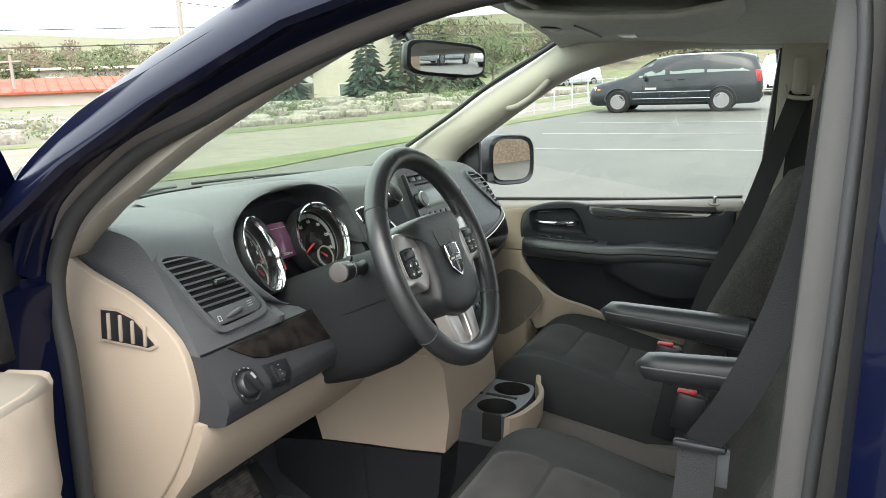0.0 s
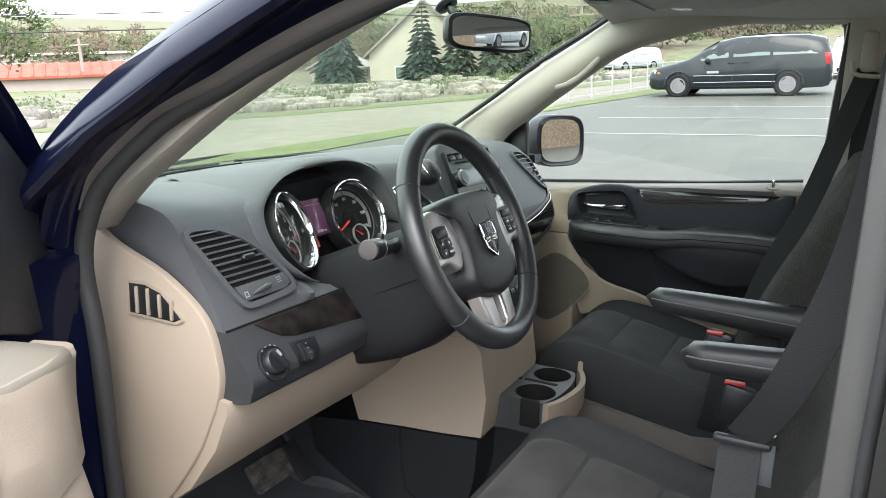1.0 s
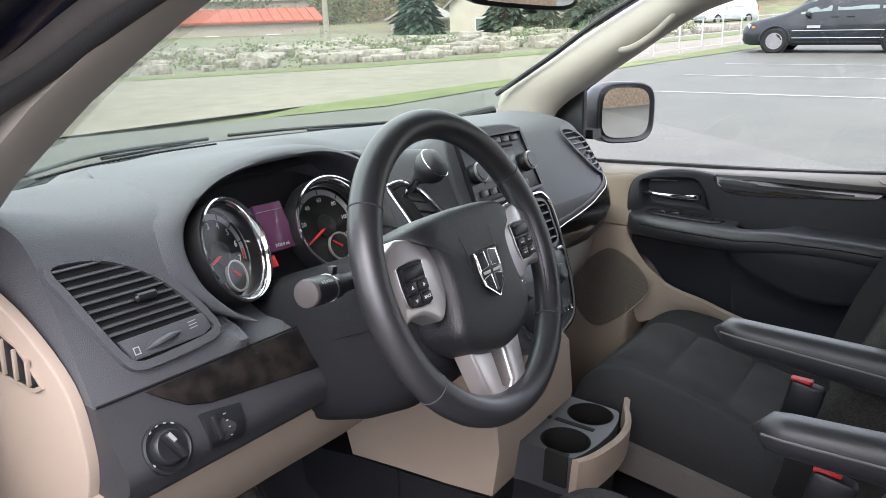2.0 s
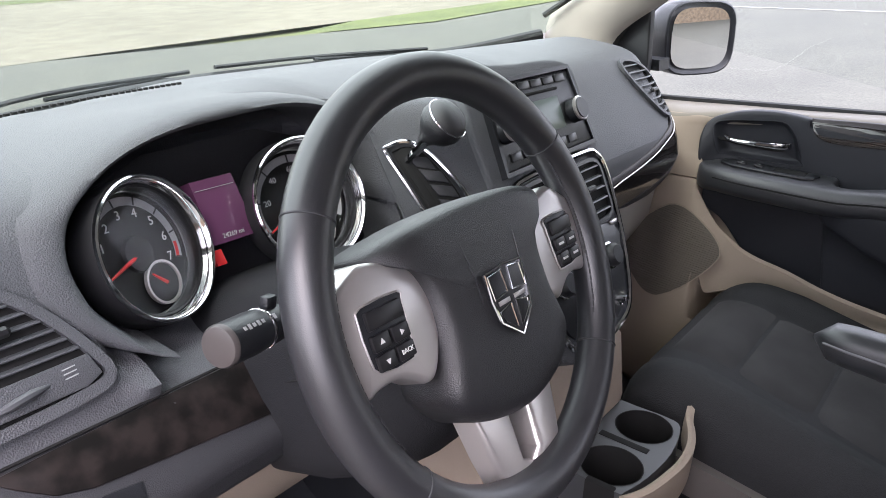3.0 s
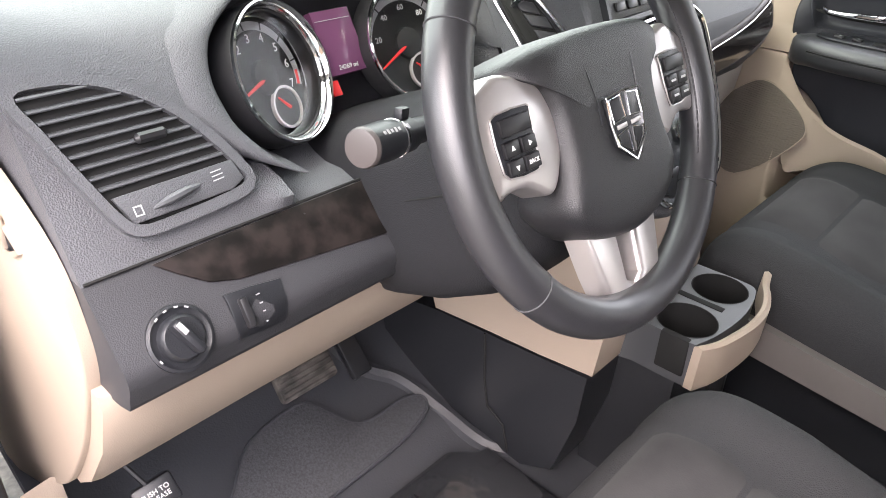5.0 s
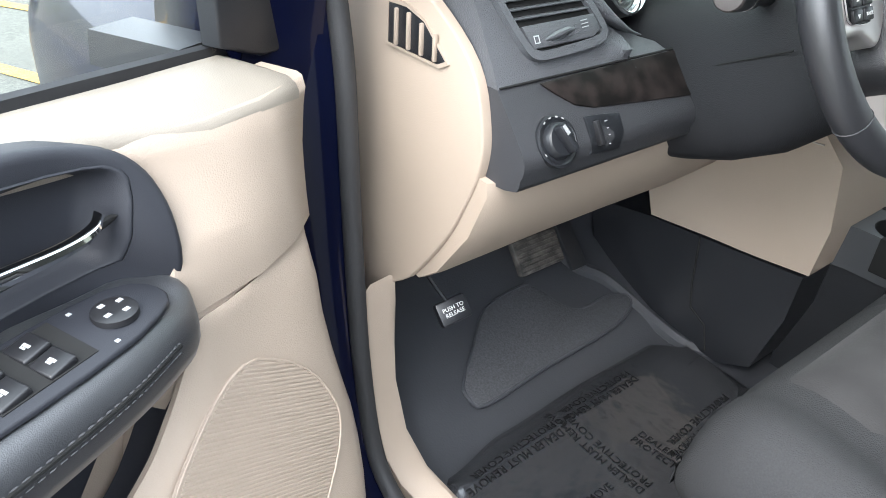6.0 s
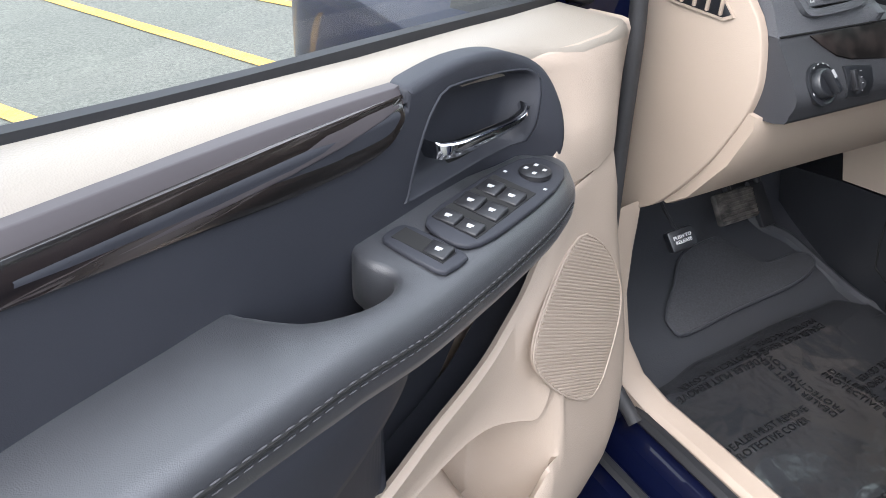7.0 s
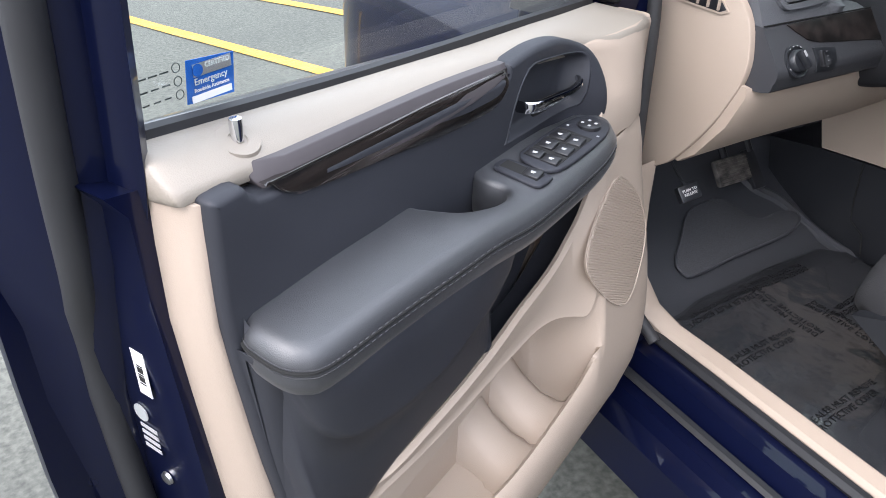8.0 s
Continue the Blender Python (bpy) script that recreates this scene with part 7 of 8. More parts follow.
    for q in spline([(0.346, -0.026, 0.9835), (0.344, -0.014, 0.9835), (0.325, -0.006, 0.9825), (0.285, -0.003, 0.981), (0.248, -0.001, 0.980), (0.226, -0.002, 0.982), (0.214, -0.010, 0.985)], 4):
        hh = 0.0028 + 0.0042 * max(0.0, (q.x - 0.20) / 0.13)
        hr_.append([L(q.x, q.y + e, q.z + f * hh) for e, f in ((-0.004, 1.0), (0.000, 1.0), (0.0035, 0.75), (0.0045, 0.0), (0.0025, -0.9), (-0.001, -1.0), (-0.006, -0.2))])
    P("handle", loft(hr_), M_CHROME, hl, "chrome pull handle", 35)
    # shade under the handle's blade, laid in as a black strip
    P("handle_shadow_gap", plate(smooth2([(0.335, 0.971), (0.30, 0.969), (0.24, 0.971), (0.205, 0.976), (0.205, 0.981), (0.26, 0.977), (0.33, 0.979)], 2), lambda u, v, h: L(u, -0.012 + h, v), 0.003, 0.001), M_TYRE, hl, "black strip standing for the shade behind the handle")
    # armrest with its switch bank and pull cup
    arm_o = smooth2([(0.770, -0.031), (0.786, -0.027), (0.796, -0.012), (0.797, 0.020), (0.788, 0.039), (0.768, 0.050), (0.70, 0.056), (0.60, 0.062), (0.50, 0.067), (0.42, 0.069), (0.34, 0.069), (0.270, 0.066), (0.222, 0.058), (0.192, 0.044), (0.180, 0.020), (0.188, -0.003), (0.218, -0.015), (0.32, -0.022), (0.38, -0.025), (0.430, -0.027), (0.446, -0.021), (0.452, -0.002), (0.449, 0.018), (0.457, 0.028), (0.478, 0.031), (0.506, 0.028), (0.528, 0.017), (0.542, 0.000), (0.551, -0.020), (0.565, -0.031), (0.638, -0.033), (0.703, -0.033)], 3)

    def on_arm(s, d):
        return interp(s, [(0.19, 0.931), (0.23, 0.936), (0.445, 0.936), (0.56, 0.947), (0.68, 0.949), (0.80, 0.945)]) - 0.006 * max(0, d) / 0.06

    nrm = []
    for i, (u, v) in enumerate(arm_o):
        a, b = arm_o[i - 1], arm_o[(i + 1) % len(arm_o)]
        tx, ty = b[0] - a[0], b[1] - a[1]
        ln = math.hypot(tx, ty) or 1
        nrm.append((ty / ln, -tx / ln))
    area = sum(a[0] * b[1] - b[0] * a[1] for a, b in zip(arm_o, arm_o[1:] + arm_o[:1]))
    if area > 0:
        nrm = [(-a, -b) for a, b in nrm]
    rings = []
    for ins, dz in ((0.014, -0.052), (0.004, -0.046), (0.0004, -0.036), (0.0, -0.022), (0.0018, -0.013), (0.006, -0.006), (0.011, -0.0022), (0.017, 0.0)):
        tight = [1 - 0.55 * ease((0.56 - u) / 0.06) * ease((0.045 - v) / 0.02) for u, v in arm_o]
        rings.append([L(u + nx * ins * g_, v + ny * ins * g_ * (1 if v > -0.02 else 0), on_arm(u, v) + dz * (g_ if dz > -0.02 else 1)) for (u, v), (nx, ny), g_ in zip(arm_o, nrm, tight)])
    bm = loft(rings, True, False)
    top_f = bm.faces.new([bm.verts.new(p) for p in rings[-1]])
    top_f.normal_update()
    bmesh.ops.triangulate(bm, faces=[top_f])
    bmesh.ops.remove_doubles(bm, verts=bm.verts, dist=1e-5)
    ar = P("armrest", bm, M_LEATHER, d0, "padded black armrest", 70)
    edge = [(0.790, -0.025), (0.7965, -0.010), (0.7975, 0.020), (0.7885, 0.0395), (0.768, 0.0507), (0.70, 0.0567), (0.60, 0.0627), (0.50, 0.0677), (0.42, 0.0697), (0.34, 0.0697), (0.272, 0.0668), (0.224, 0.0588)]
    for dz in (-0.0165, -0.0245):
        bm = bmesh.new()
        run = spline([(a, b, 0) for a, b in edge], 20)
        for p, q in zip(run[::2], run[1::2]):
            q = p.lerp(q, 1.3)
            tube([L(e.x, e.y + 0.0002, on_arm(e.x, e.y) + dz) for e in (p, p.lerp(q, 0.5), q)], [0.0004, 0.0007, 0.0004], 5, bm=bm)
        P("stitch_line", bm, M_THREAD, ar, "line of grey stitches")
    P("welt", tube([L(p.x, p.y - 0.0012, on_arm(p.x, p.y) - 0.0205) for p in spline([(a, b, 0) for a, b in edge], 5)], 0.0018, 6), M_TYRE, ar, "dark seam groove")

    def pan(outline, h, material, label):
        return P("switch_panel", plate(smooth2(outline, 2), lambda u, v, hh: L(u, v, on_arm(u, v) + hh), h, 0.0018), material, ar, label)

    def key(s, d, parent, w=0.018, b=0.019, mark=(0.0052, 0.0060)):
        """A rocker standing over the dark well at its front edge."""
        lift = Matrix.Translation(L(s, d, on_arm(s, d) + 0.0040)) @ Matrix.Rotation(radians(9), 4, "Y")
        k = P("switch", rbox((w, b, 0.006), (0, 0, 0), 0.0016, turn=lift), M_BUTTON, parent)
        for dx, dy, mw, mb in ((0.0, 0.0, mark[0] * 0.45, mark[1]), (mark[0] * 0.5, 0.0, mark[0] * 0.3, mark[1] * 0.7), (-mark[0] * 0.45, 0.0008, mark[0] * 0.25, mark[1] * 0.6)):
            P("switch_mark", rbox((mw, mb, 0.0004), (dx, dy, 0.0031), 0, turn=lift), M_ICON, k)

    def well(s0, s1, d0_, d1_, parent):
        P("switch_well", plate([(s0, d0_), (s1, d0_), (s1, d1_), (s0, d1_)], lambda u, v, hh: L(u, v, on_arm(u, v) + 0.0035 + hh), 0.0006, 0), M_TYRE, parent)

    if drv:
        p1 = pan([(0.372, -0.004), (0.386, 0.010), (0.388, 0.036), (0.372, 0.049), (0.330, 0.053), (0.250, 0.052), (0.212, 0.040), (0.204, 0.022), (0.214, 0.006), (0.255, -0.004), (0.320, -0.007)], 0.0035, M_SOFT, "black window switch panel")
        for s_, w_ in ((0.298, 0.020), (0.330, 0.021), (0.363, 0.016)):
            well(s_ - w_ * 0.5 - 0.013, s_ + w_ * 0.5, 0.000, 0.044, p1)
            for d_ in (0.0112, 0.0325):
                key(s_, d_, p1, w_, 0.0205)
        P("mirror_knob", lathe([(0.0155, 0), (0.0150, 0.004), (0.012, 0.0052), (0.001, 0.0048)], Matrix.Translation(L(0.2445, 0.0255, on_arm(0.2445, 0.0255) + 0.003)), 24), M_BUTTON, p1, "round mirror control")
        for a in range(4):
            P("mirror_mark", rbox((0.0042, 0.0034, 0.0005), L(0.2445 + 0.0085 * math.cos(a * math.pi / 2 + 0.4), 0.0255 + 0.0085 * math.sin(a * math.pi / 2 + 0.4), on_arm(0.2445, 0.0255) + 0.0085), 0), M_ICON, p1)
        for s_, d_ in ((0.262, 0.004), (0.262, 0.046)):
            P("switch_mark", rbox((0.003, 0.003, 0.0006), L(s_, d_, on_arm(s_, d_) + 0.0037), 0), M_ICON, p1)
        p2 = pan([(0.420, -0.012), (0.408, -0.014), (0.396, -0.012), (0.392, 0.0), (0.392, 0.046), (0.400, 0.052), (0.417, 0.051), (0.426, 0.044), (0.425, 0.0)], 0.0035, M_SOFT, "black lock switch panel")
        well(0.398, 0.4165, -0.006, 0.043, p2)
        key(0.4065, 0.0325, p2, 0.017, 0.020)
    else:
        p2 = pan([(0.40, -0.006), (0.25, -0.010), (0.22, 0.008), (0.25, 0.030), (0.39, 0.030), (0.41, 0.012)], 0.0035, M_BLACK, "black window switch panel")
        well(0.392, 0.33, 0.0, 0.022, p2)
        for s in (0.265, 0.300):
            key(s, 0.010, p2)
    P("pull_cup", plate(smooth2([(0.545, -0.022), (0.538, 0.0), (0.52, 0.018), (0.49, 0.026), (0.465, 0.024), (0.456, 0.0), (0.45, -0.022)], 2), lambda u, v, hh: L(u, v, 0.864 + hh), 0.004, 0.001), M_TYRE, ar, "floor of the pull cup")
    # black padding below the armrest, creased along its lower edge
    bol = []
    for s, s2, w, zc, zl in ((0.797, 0.764, -0.016, 0.935, 0.70), (0.7965, 0.762, 0.004, 0.910, 0.68), (0.793, 0.758, 0.024, 0.885, 0.665), (0.786, 0.752, 0.036, 0.858, 0.655), (0.774, 0.742, 0.044, 0.832, 0.655), (0.755, 0.722, 0.049, 0.812, 0.660), (0.72, 0.70, 0.0525, 0.798, 0.668), (0.66, 0.65, 0.057, 0.790, 0.680), (0.60, 0.60, 0.0605, 0.796, 0.688), (0.53, 0.545, 0.062, 0.818, 0.694), (0.47, 0.505, 0.058, 0.842, 0.700), (0.44, 0.485, 0.050, 0.852, 0.704), (0.426, 0.474, 0.042, 0.857, 0.706), (0.418, 0.470, 0.030, 0.858, 0.706), (0.416, 0.468, -0.020, 0.858, 0.706)):
        dl = min(w, 0.020)
        prof = ((w - 0.028, 0.920, 0), (w - 0.006, 0.920, 0), (w - 0.0005, 0.912, 0.02), (w - 0.003, 0.6 * 0.912 + 0.4 * zc, 0.12), (w - 0.007, zc + 0.012, 0.3), (w - 0.0075, zc + 0.004, 0.33), (w - 0.015, zc - 0.003, 0.36), (w - 0.024, zc - 0.010, 0.4), (w - 0.029 - 0.3 * (w - 0.029 - dl), 0.6 * zc + 0.4 * zl, 0.6), (dl + 0.006, zl + 0.02, 0.9), (dl, zl, 1.0), (-0.03, zl - 0.01, 1.0))
        bol.append([L(s + (s2 - s) * t, d if d > -0.03 else -0.03, z) for d, z, t in prof])
    cols = [spline(c, 3) for c in zip(*bol)]
    P("lower_bolster", loft([list(r) for r in zip(*cols)]), M_SOFT, d0, "black padding under the armrest", 70)
    spk = smooth2([(0.1355, 0.8264), (0.1618, 0.8290), (0.182, 0.823), (0.205, 0.811), (0.232, 0.793), (0.250, 0.778), (0.263, 0.762), (0.268, 0.746), (0.262, 0.729), (0.240, 0.698), (0.2045, 0.660), (0.1677, 0.6324), (0.1446, 0.6237), (0.118, 0.6299), (0.0917, 0.6511), (0.0678, 0.6773), (0.0561, 0.702), (0.0557, 0.724), (0.0706, 0.7636), (0.0975, 0.7978)], 2)

    def spk_d(v):
        return 0.041 + 0.224 * (0.822 - v)

    sp = P("speaker_grille", plate(spk, lambda u, v, h: L(u, spk_d(v) - 0.001 + h, v), 0.0035, 0.001), M_BEIGE if drv else M_MESH, d0, "beige ribbed speaker grille" if drv else "dark brown speaker grille")
    ca, sa = math.cos(radians(29.5)), math.sin(radians(29.5))
    turned = [(u * ca + v * sa, v * ca - u * sa) for u, v in spk]
    lo_r, hi_r = min(p[1] for p in turned), max(p[1] for p in turned)
    for k in range(50):
        c = lo_r + (hi_r - lo_r) * (k + 0.7) / 51
        us = []
        for (a, b), (e, f) in zip(turned, turned[1:] + turned[:1]):
            if (b - c) * (f - c) < 0:
                us.append(a + (e - a) * (c - b) / (f - b))
        if len(us) >= 2 and max(us) - min(us) > 0.012:
            ends = []
            for a in (min(us) + 0.004, max(us) - 0.004):
                ends.append([(a * ca - (c + o) * sa, (c + o) * ca + a * sa, h) for o, h in ((-0.0013, 0.0002), (-0.0007, 0.0016), (0.0007, 0.0016), (0.0013, 0.0002))])
            P("rib", loft([[L(u, spk_d(v) + 0.002 + h, v) for u, v, h in e] for e in ends]), M_BEIGE if drv else M_MESH, sp)
    P("grille_rim", tube([L(u, spk_d(v) + 0.0025, v) for u, v in spk], 0.0014, 6, closed=True), M_BEIGE, sp)
    # lock pin
    lp = P("lock_pin_base", lathe([(0.019, -0.004), (0.0175, 0.0012), (0.008, 0.0014), (0.007, 0.0)], Matrix.Translation(L(0.737, -0.062, 1.0708)) @ Matrix.Rotation(radians(-24 * side), 4, "X"), 24), M_CREAM, d0)
    P("lock_pin", lathe([(0.0050, 0), (0.0056, 0.014), (0.0050, 0.0185), (0.001, 0.019)], Matrix.Translation(L(0.737, -0.062, 1.0705)), 16), M_CHROME, d0, "chrome lock pin")
    # outside mirror
    ta = radians(24)

    def M(n, u, v):
        """A place on the door mirror: n along its outlook, u outwards, v up."""
        n = n - 0.055 * v
        return L((0.05 if drv else 0.022) + n * math.cos(ta) + u * math.sin(ta), (-0.315 if drv else -0.288) + n * math.sin(ta) - u * math.cos(ta), 1.150 + v)

    mir = P("mirror_housing", loft([[M(n, u * 0.118 * g, v * 0.088 * g) for u, v in ellipse(0, 0, 1, 1, 28, 3.6)] for n, g in ((0.012, 0.92), (0.018, 0.96), (0.016, 1.0), (-0.02, 1.0), (-0.06, 0.88), (-0.085, 0.6))], True, True), M_BLUE if drv else M_BLACK, d0, "door mirror housing", 60)
    P("mirror_glass", plate([(u, v) for u, v in ellipse(0, 0, 0.096, 0.072, 28, 3.6)], lambda u, v, h: M(0.0125 + h, u, v), 0.003, 0), M_MIRROR, mir, "mirror glass")
    P("mirror_foot", loft([[L(s, d, z) for s, z in (((-0.04, 1.0), (0.03, 1.0), (0.025, 1.032), (-0.03, 1.032)) if drv else ((-0.045, 1.085), (0.010, 1.085), (0.008, 1.11), (-0.040, 1.11)))] for d in (-0.11, -0.22 if drv else -0.17)]), M_BLACK, mir)
    P("sail_panel", plate([(-0.108, 1.010), (-0.05, 1.013), (0.006, 1.034), (0.007, 1.075), (0.004, 1.12), (0.000, 1.20), (-0.010, 1.270), (-0.030, 1.262), (-0.088, 1.202), (-0.104, 1.180), (-0.110, 1.06)] if drv else [(-0.112, 1.06), (-0.008, 1.06), (-0.006, 1.10), (-0.016, 1.246), (-0.026, 1.244), (-0.102, 1.172), (-0.112, 1.13)], lambda u, v, h: L(u, -0.10 + h, v), 0.022, 0.004), M_BLACK, d0, "black triangular mirror cover")
    return d0, L, P


DOOR_M = pose(-0.932, 0.322, 0, 0, 0, -154.85)
dd, DL, DP = door(1, DOOR_M)
door(-1, pose(0.76, 0.464, 0, 0, 0, -90))

# rear edge of the open door: seal, label, screws and the sticker on the glass
DP("edge_seal", tube(spline([DL(0.852, -0.082, 1.35), DL(0.853, -0.116, 1.10), DL(0.848, -0.138, 0.98), DL(0.836, -0.176, 0.86), DL(0.822, -0.186, 0.62), DL(0.806, -0.18, 0.42)], 6), 0.014, 12), M_RUBBER, dd, "grey-black door edge seal")
STK = [(0.742, 1.126), (0.695, 1.122), (0.699, 1.089), (0.746, 1.092)]
sk = DP("glass_sticker", plate(STK, lambda u, v, h: DL(u, -0.1045 + h, v), 0.0006, 0), M_STICKER, dd, "blue and silver sticker on the glass")

# rear-view mirror on the windscreen
rv = thing("rear_view_mirror", (0.0, 0.30, 1.38), "black framed rear-view mirror stuck to the windscreen", "mirror")
rvm = axes_pose((0.020, 0.245, 1.432), (1, -0.02, 0.005), (-0.30, -0.95, -0.021))
rv_out = ellipse(0, 0, 0.128, 0.037, 32, 4.5)
part("housing", loft([[rvm @ Vector((u * k, v * k, h)) for u, v in rv_out] for k, h in ((0.75, -0.030), (0.95, -0.018), (1.0, -0.004), (1.0, 0.004), (0.96, 0.0055))]), M_BLACK, rv, smooth=50)
part("glass", plate(ellipse(0, 0, 0.119, 0.030, 32, 4.5), lambda u, v, h: rvm @ Vector((u, v, 0.0055 + h)), 0.0012, 0), M_MIRROR, rv, "mirror glass")
part("tab", rbox((0.020, 0.006, 0.016), (0, 0, 0), 0.003, turn=rvm @ pose(0.018, -0.040, 0.0)), M_BLACK, rv)
part("arm", tube(spline([rvm @ Vector((-0.06, 0.01, -0.03)), rvm @ Vector((-0.07, 0.045, -0.05)), (-0.025, 0.318, 1.480)], 4), 0.009, 8), M_BLACK, rv)
part("foot", lathe([(0.004, 0.0), (0.022, 0.004), (0.026, 0.012), (0.024, 0.016), (0.001, 0.017)], axes_pose((-0.028, 0.318, 1.478), (1, 0, 0), (0, 0.55, 0.8)), 24), M_BLACK, rv, "round foot")

# overhead console and sun visor
oc = thing("overhead_console", (0.10, 0.02, 1.48), "grey overhead console with lamp and storage lid", "overhead console")
part("body", loft([[(0.15 + u * 0.18 * k, y - 0.085, 1.558 - 0.050 * g + v * 0.014) for u, v in ellipse(0, 0, 1, 1, 24, 3)] for y, k, g in ((0.20, 0.80, 0.35), (0.16, 0.98, 0.8), (0.02, 1.0, 1.0), (-0.14, 1.0, 1.0), (-0.22, 0.9, 0.7), (-0.25, 0.6, 0.2))]), M_HEADLINER, oc, smooth=60)
part("lens", rbox((0.055, 0.035, 0.006), (0.22, -0.10, 1.494), 0.002), M_LAMPGLASS, oc, "pale reading lamp lens")
part("bin", loft([[(0.12 + u * 0.042 * k, 0.045 + v * 0.022 * k, z + 0.008) for u, v in ellipse(0, 0, 1, 1, 20)] for k, z in ((1.1, 1.493), (1.0, 1.490), (0.9, 1.4895))]), M_BLACK, oc, "dark holder in the console")
part("lid_seam", tube([(0.02, -0.03, 1.4955), (0.14, -0.035, 1.494), (0.28, -0.03, 1.4955)], 0.0018, 6), M_BLACK, oc)
sv = solo("sun_visor", loft([[(x, y + dy, z + dz) for dy, dz in ((0.01, 0.004), (-0.01, 0.010), (-0.02, 0.0), (0.0, -0.006))] for x, y, z in ((-0.62, 0.05, 1.475), (-0.4, 0.15, 1.525), (-0.18, 0.19, 1.545))]), M_HEADLINER, "grey cloth sun visor folded up", "sun visor")

# sticker, label, prints on the driver's door
def door_words(txt, size, s, z, d, material, parent):
    """Lettering on the door's glass or edge, read from inside."""
    m = Matrix.Translation(DL(s, d, z)) @ Matrix(((-1, 0, 0), (0, 0, 1), (0, 1, 0))).to_4x4()
    w = words("print_line", txt, size, DOOR_M @ m, material, parent)
    return w


door_words("Emergency", 0.0075, 0.721, 1.1075, -0.1030, M_WHITE, sk)
door_words("Roadside Assistance", 0.0043, 0.721, 1.1010, -0.1030, M_WHITE, sk)
DP("number_bar", rbox((0.040, 0.0006, 0.0055), DL(0.7215, -0.1032, 1.0945), 0), M_WHITE, sk)
DP("silver_field", rbox((0.038, 0.0006, 0.010), DL(0.718, -0.1034, 1.1165), 0), M_SATIN, sk, "silver field with dark swirl")
DP("swirl", lathe([(0.005, 0), (0.005, 0.0005), (0.0015, 0.0005)], Matrix.Translation(DL(0.733, -0.1030, 1.1165)) @ Matrix.Rotation(radians(-90), 4, "X"), 18), M_STICKER, sk)
door_words("CERTIFIED", 0.0055, 0.713, 1.1185, -0.1028, M_WHITE, sk)
for k in range(3):
    for j in range(3):
        DP("glass_print", rbox((0.008 - 0.001 * k, 0.0004, 0.0012), DL(0.762 + 0.010 * j, -0.1045, 1.122 - 0.010 * k), 0), M_GLASSPRINT, dd)
    DP("glass_mark", tube([DL(0.751 + 0.0036 * math.cos(t), -0.1045, 1.123 - 0.0105 * k + 0.0036 * math.sin(t)) for t in [2 * math.pi * i / 16 for i in range(16)]], 0.0004, 5, closed=True), M_GLASSPRINT, dd)
lb = DP("edge_label", rbox((0.0012, 0.017, 0.052), DL(0.8245, -0.124, 0.862), 0.0004), M_WHITE, dd, "white bar-code label")
for k in range(7):
    DP("label_line", rbox((0.0006, 0.008, 0.0012 + 0.001 * (k % 3)), DL(0.8253, -0.124, 0.850 + 0.0035 * k), 0), M_TYRE, lb)
DP("edge_disc", lathe([(0.010, 0), (0.010, 0.001), (0.001, 0.001)], Matrix.Translation(DL(0.8195, -0.150, 0.796)) @ Matrix.Rotation(radians(90), 4, "Y"), 20), M_GALV, dd)
for k in range(4):
    DP("edge_print", rbox((0.0008, 0.024, 0.0045), DL(0.8185, -0.146, 0.776 - 0.009 * k), 0), M_DIMPRINT, dd)
for s_, d_, z in ((0.814, -0.142, 0.705), (0.834, -0.16, 1.035)):
    DP("screw", lathe([(0.008, 0), (0.007, 0.003), (0.001, 0.004)], Matrix.Translation(DL(s_, d_, z)) @ Matrix.Rotation(radians(90), 4, "Y"), 14), M_STEEL, dd, "steel screw head")

# ---- outdoors, on a gently sloping lot ----
LOT_N = Vector((-0.0588, 0.036, 1.0)).normalized()
W = Vector((0, 0, 1)).rotation_difference(LOT_N).to_matrix().to_4x4()


def out(name, bm, material, label, category, group="", kind="", smooth=40):
    """A one-mesh thing outdoors, given in the lot's own level frame."""
    bm.transform(W)
    return solo(name, bm, material, label, category, group, kind, smooth)


def flat(pts, z, bm=None, t=0.02):
    own = bmesh.new()
    f = own.faces.new([own.verts.new((x, y, z)) for x, y in pts])
    bmesh.ops.triangulate(own, faces=[f])
    return merged(own, bm)


gb = bmesh.new()
gx = [-600, -300, -160, -110, -75, -45, -20, 0, 20, 45, 60, 75, 90, 110, 140, 180, 240, 320, 600]
rows_g = []
for y in gx:
    rows_g.append([(x, y, (0.0 if max(abs(x), abs(y)) < 45 else 0.014 * (max(abs(x), abs(y)) - 45) + 0.075 * max(0, max(abs(x), abs(y)) - 75)) - 0.06) for x in gx])
out("ground", loft(rows_g, False, False, gb), M_HILL, "green and brown open ground beyond the lot", "ground", kind="structure", smooth=80)
out("parking_lot", flat([(-40, -40), (40, -40), (40, 4.4), (25, 5.2), (19, 6.1), (12, 6.9), (8.5, 7.1), (6.4, 8.1), (3.5, 9.3), (-3, 10.4), (-40, 16)], 0.0), M_ASPHALT, "worn grey asphalt parking lot", "parking lot", kind="structure")
out("road", flat([(-40, 16), (-3, 10.4), (3.5, 9.3), (8.1, 8.45), (13.1, 7.6), (20.4, 6.75), (28, 6.2), (60, 4.0), (110, 1.0), (110, 5.0), (60, 7.0), (33, 8.9), (22.1, 10.9), (15.6, 13.3), (12, 15.6), (8, 18.2), (-40, 30)], 0.004), M_ROAD, "pale concrete road", "road", kind="structure")
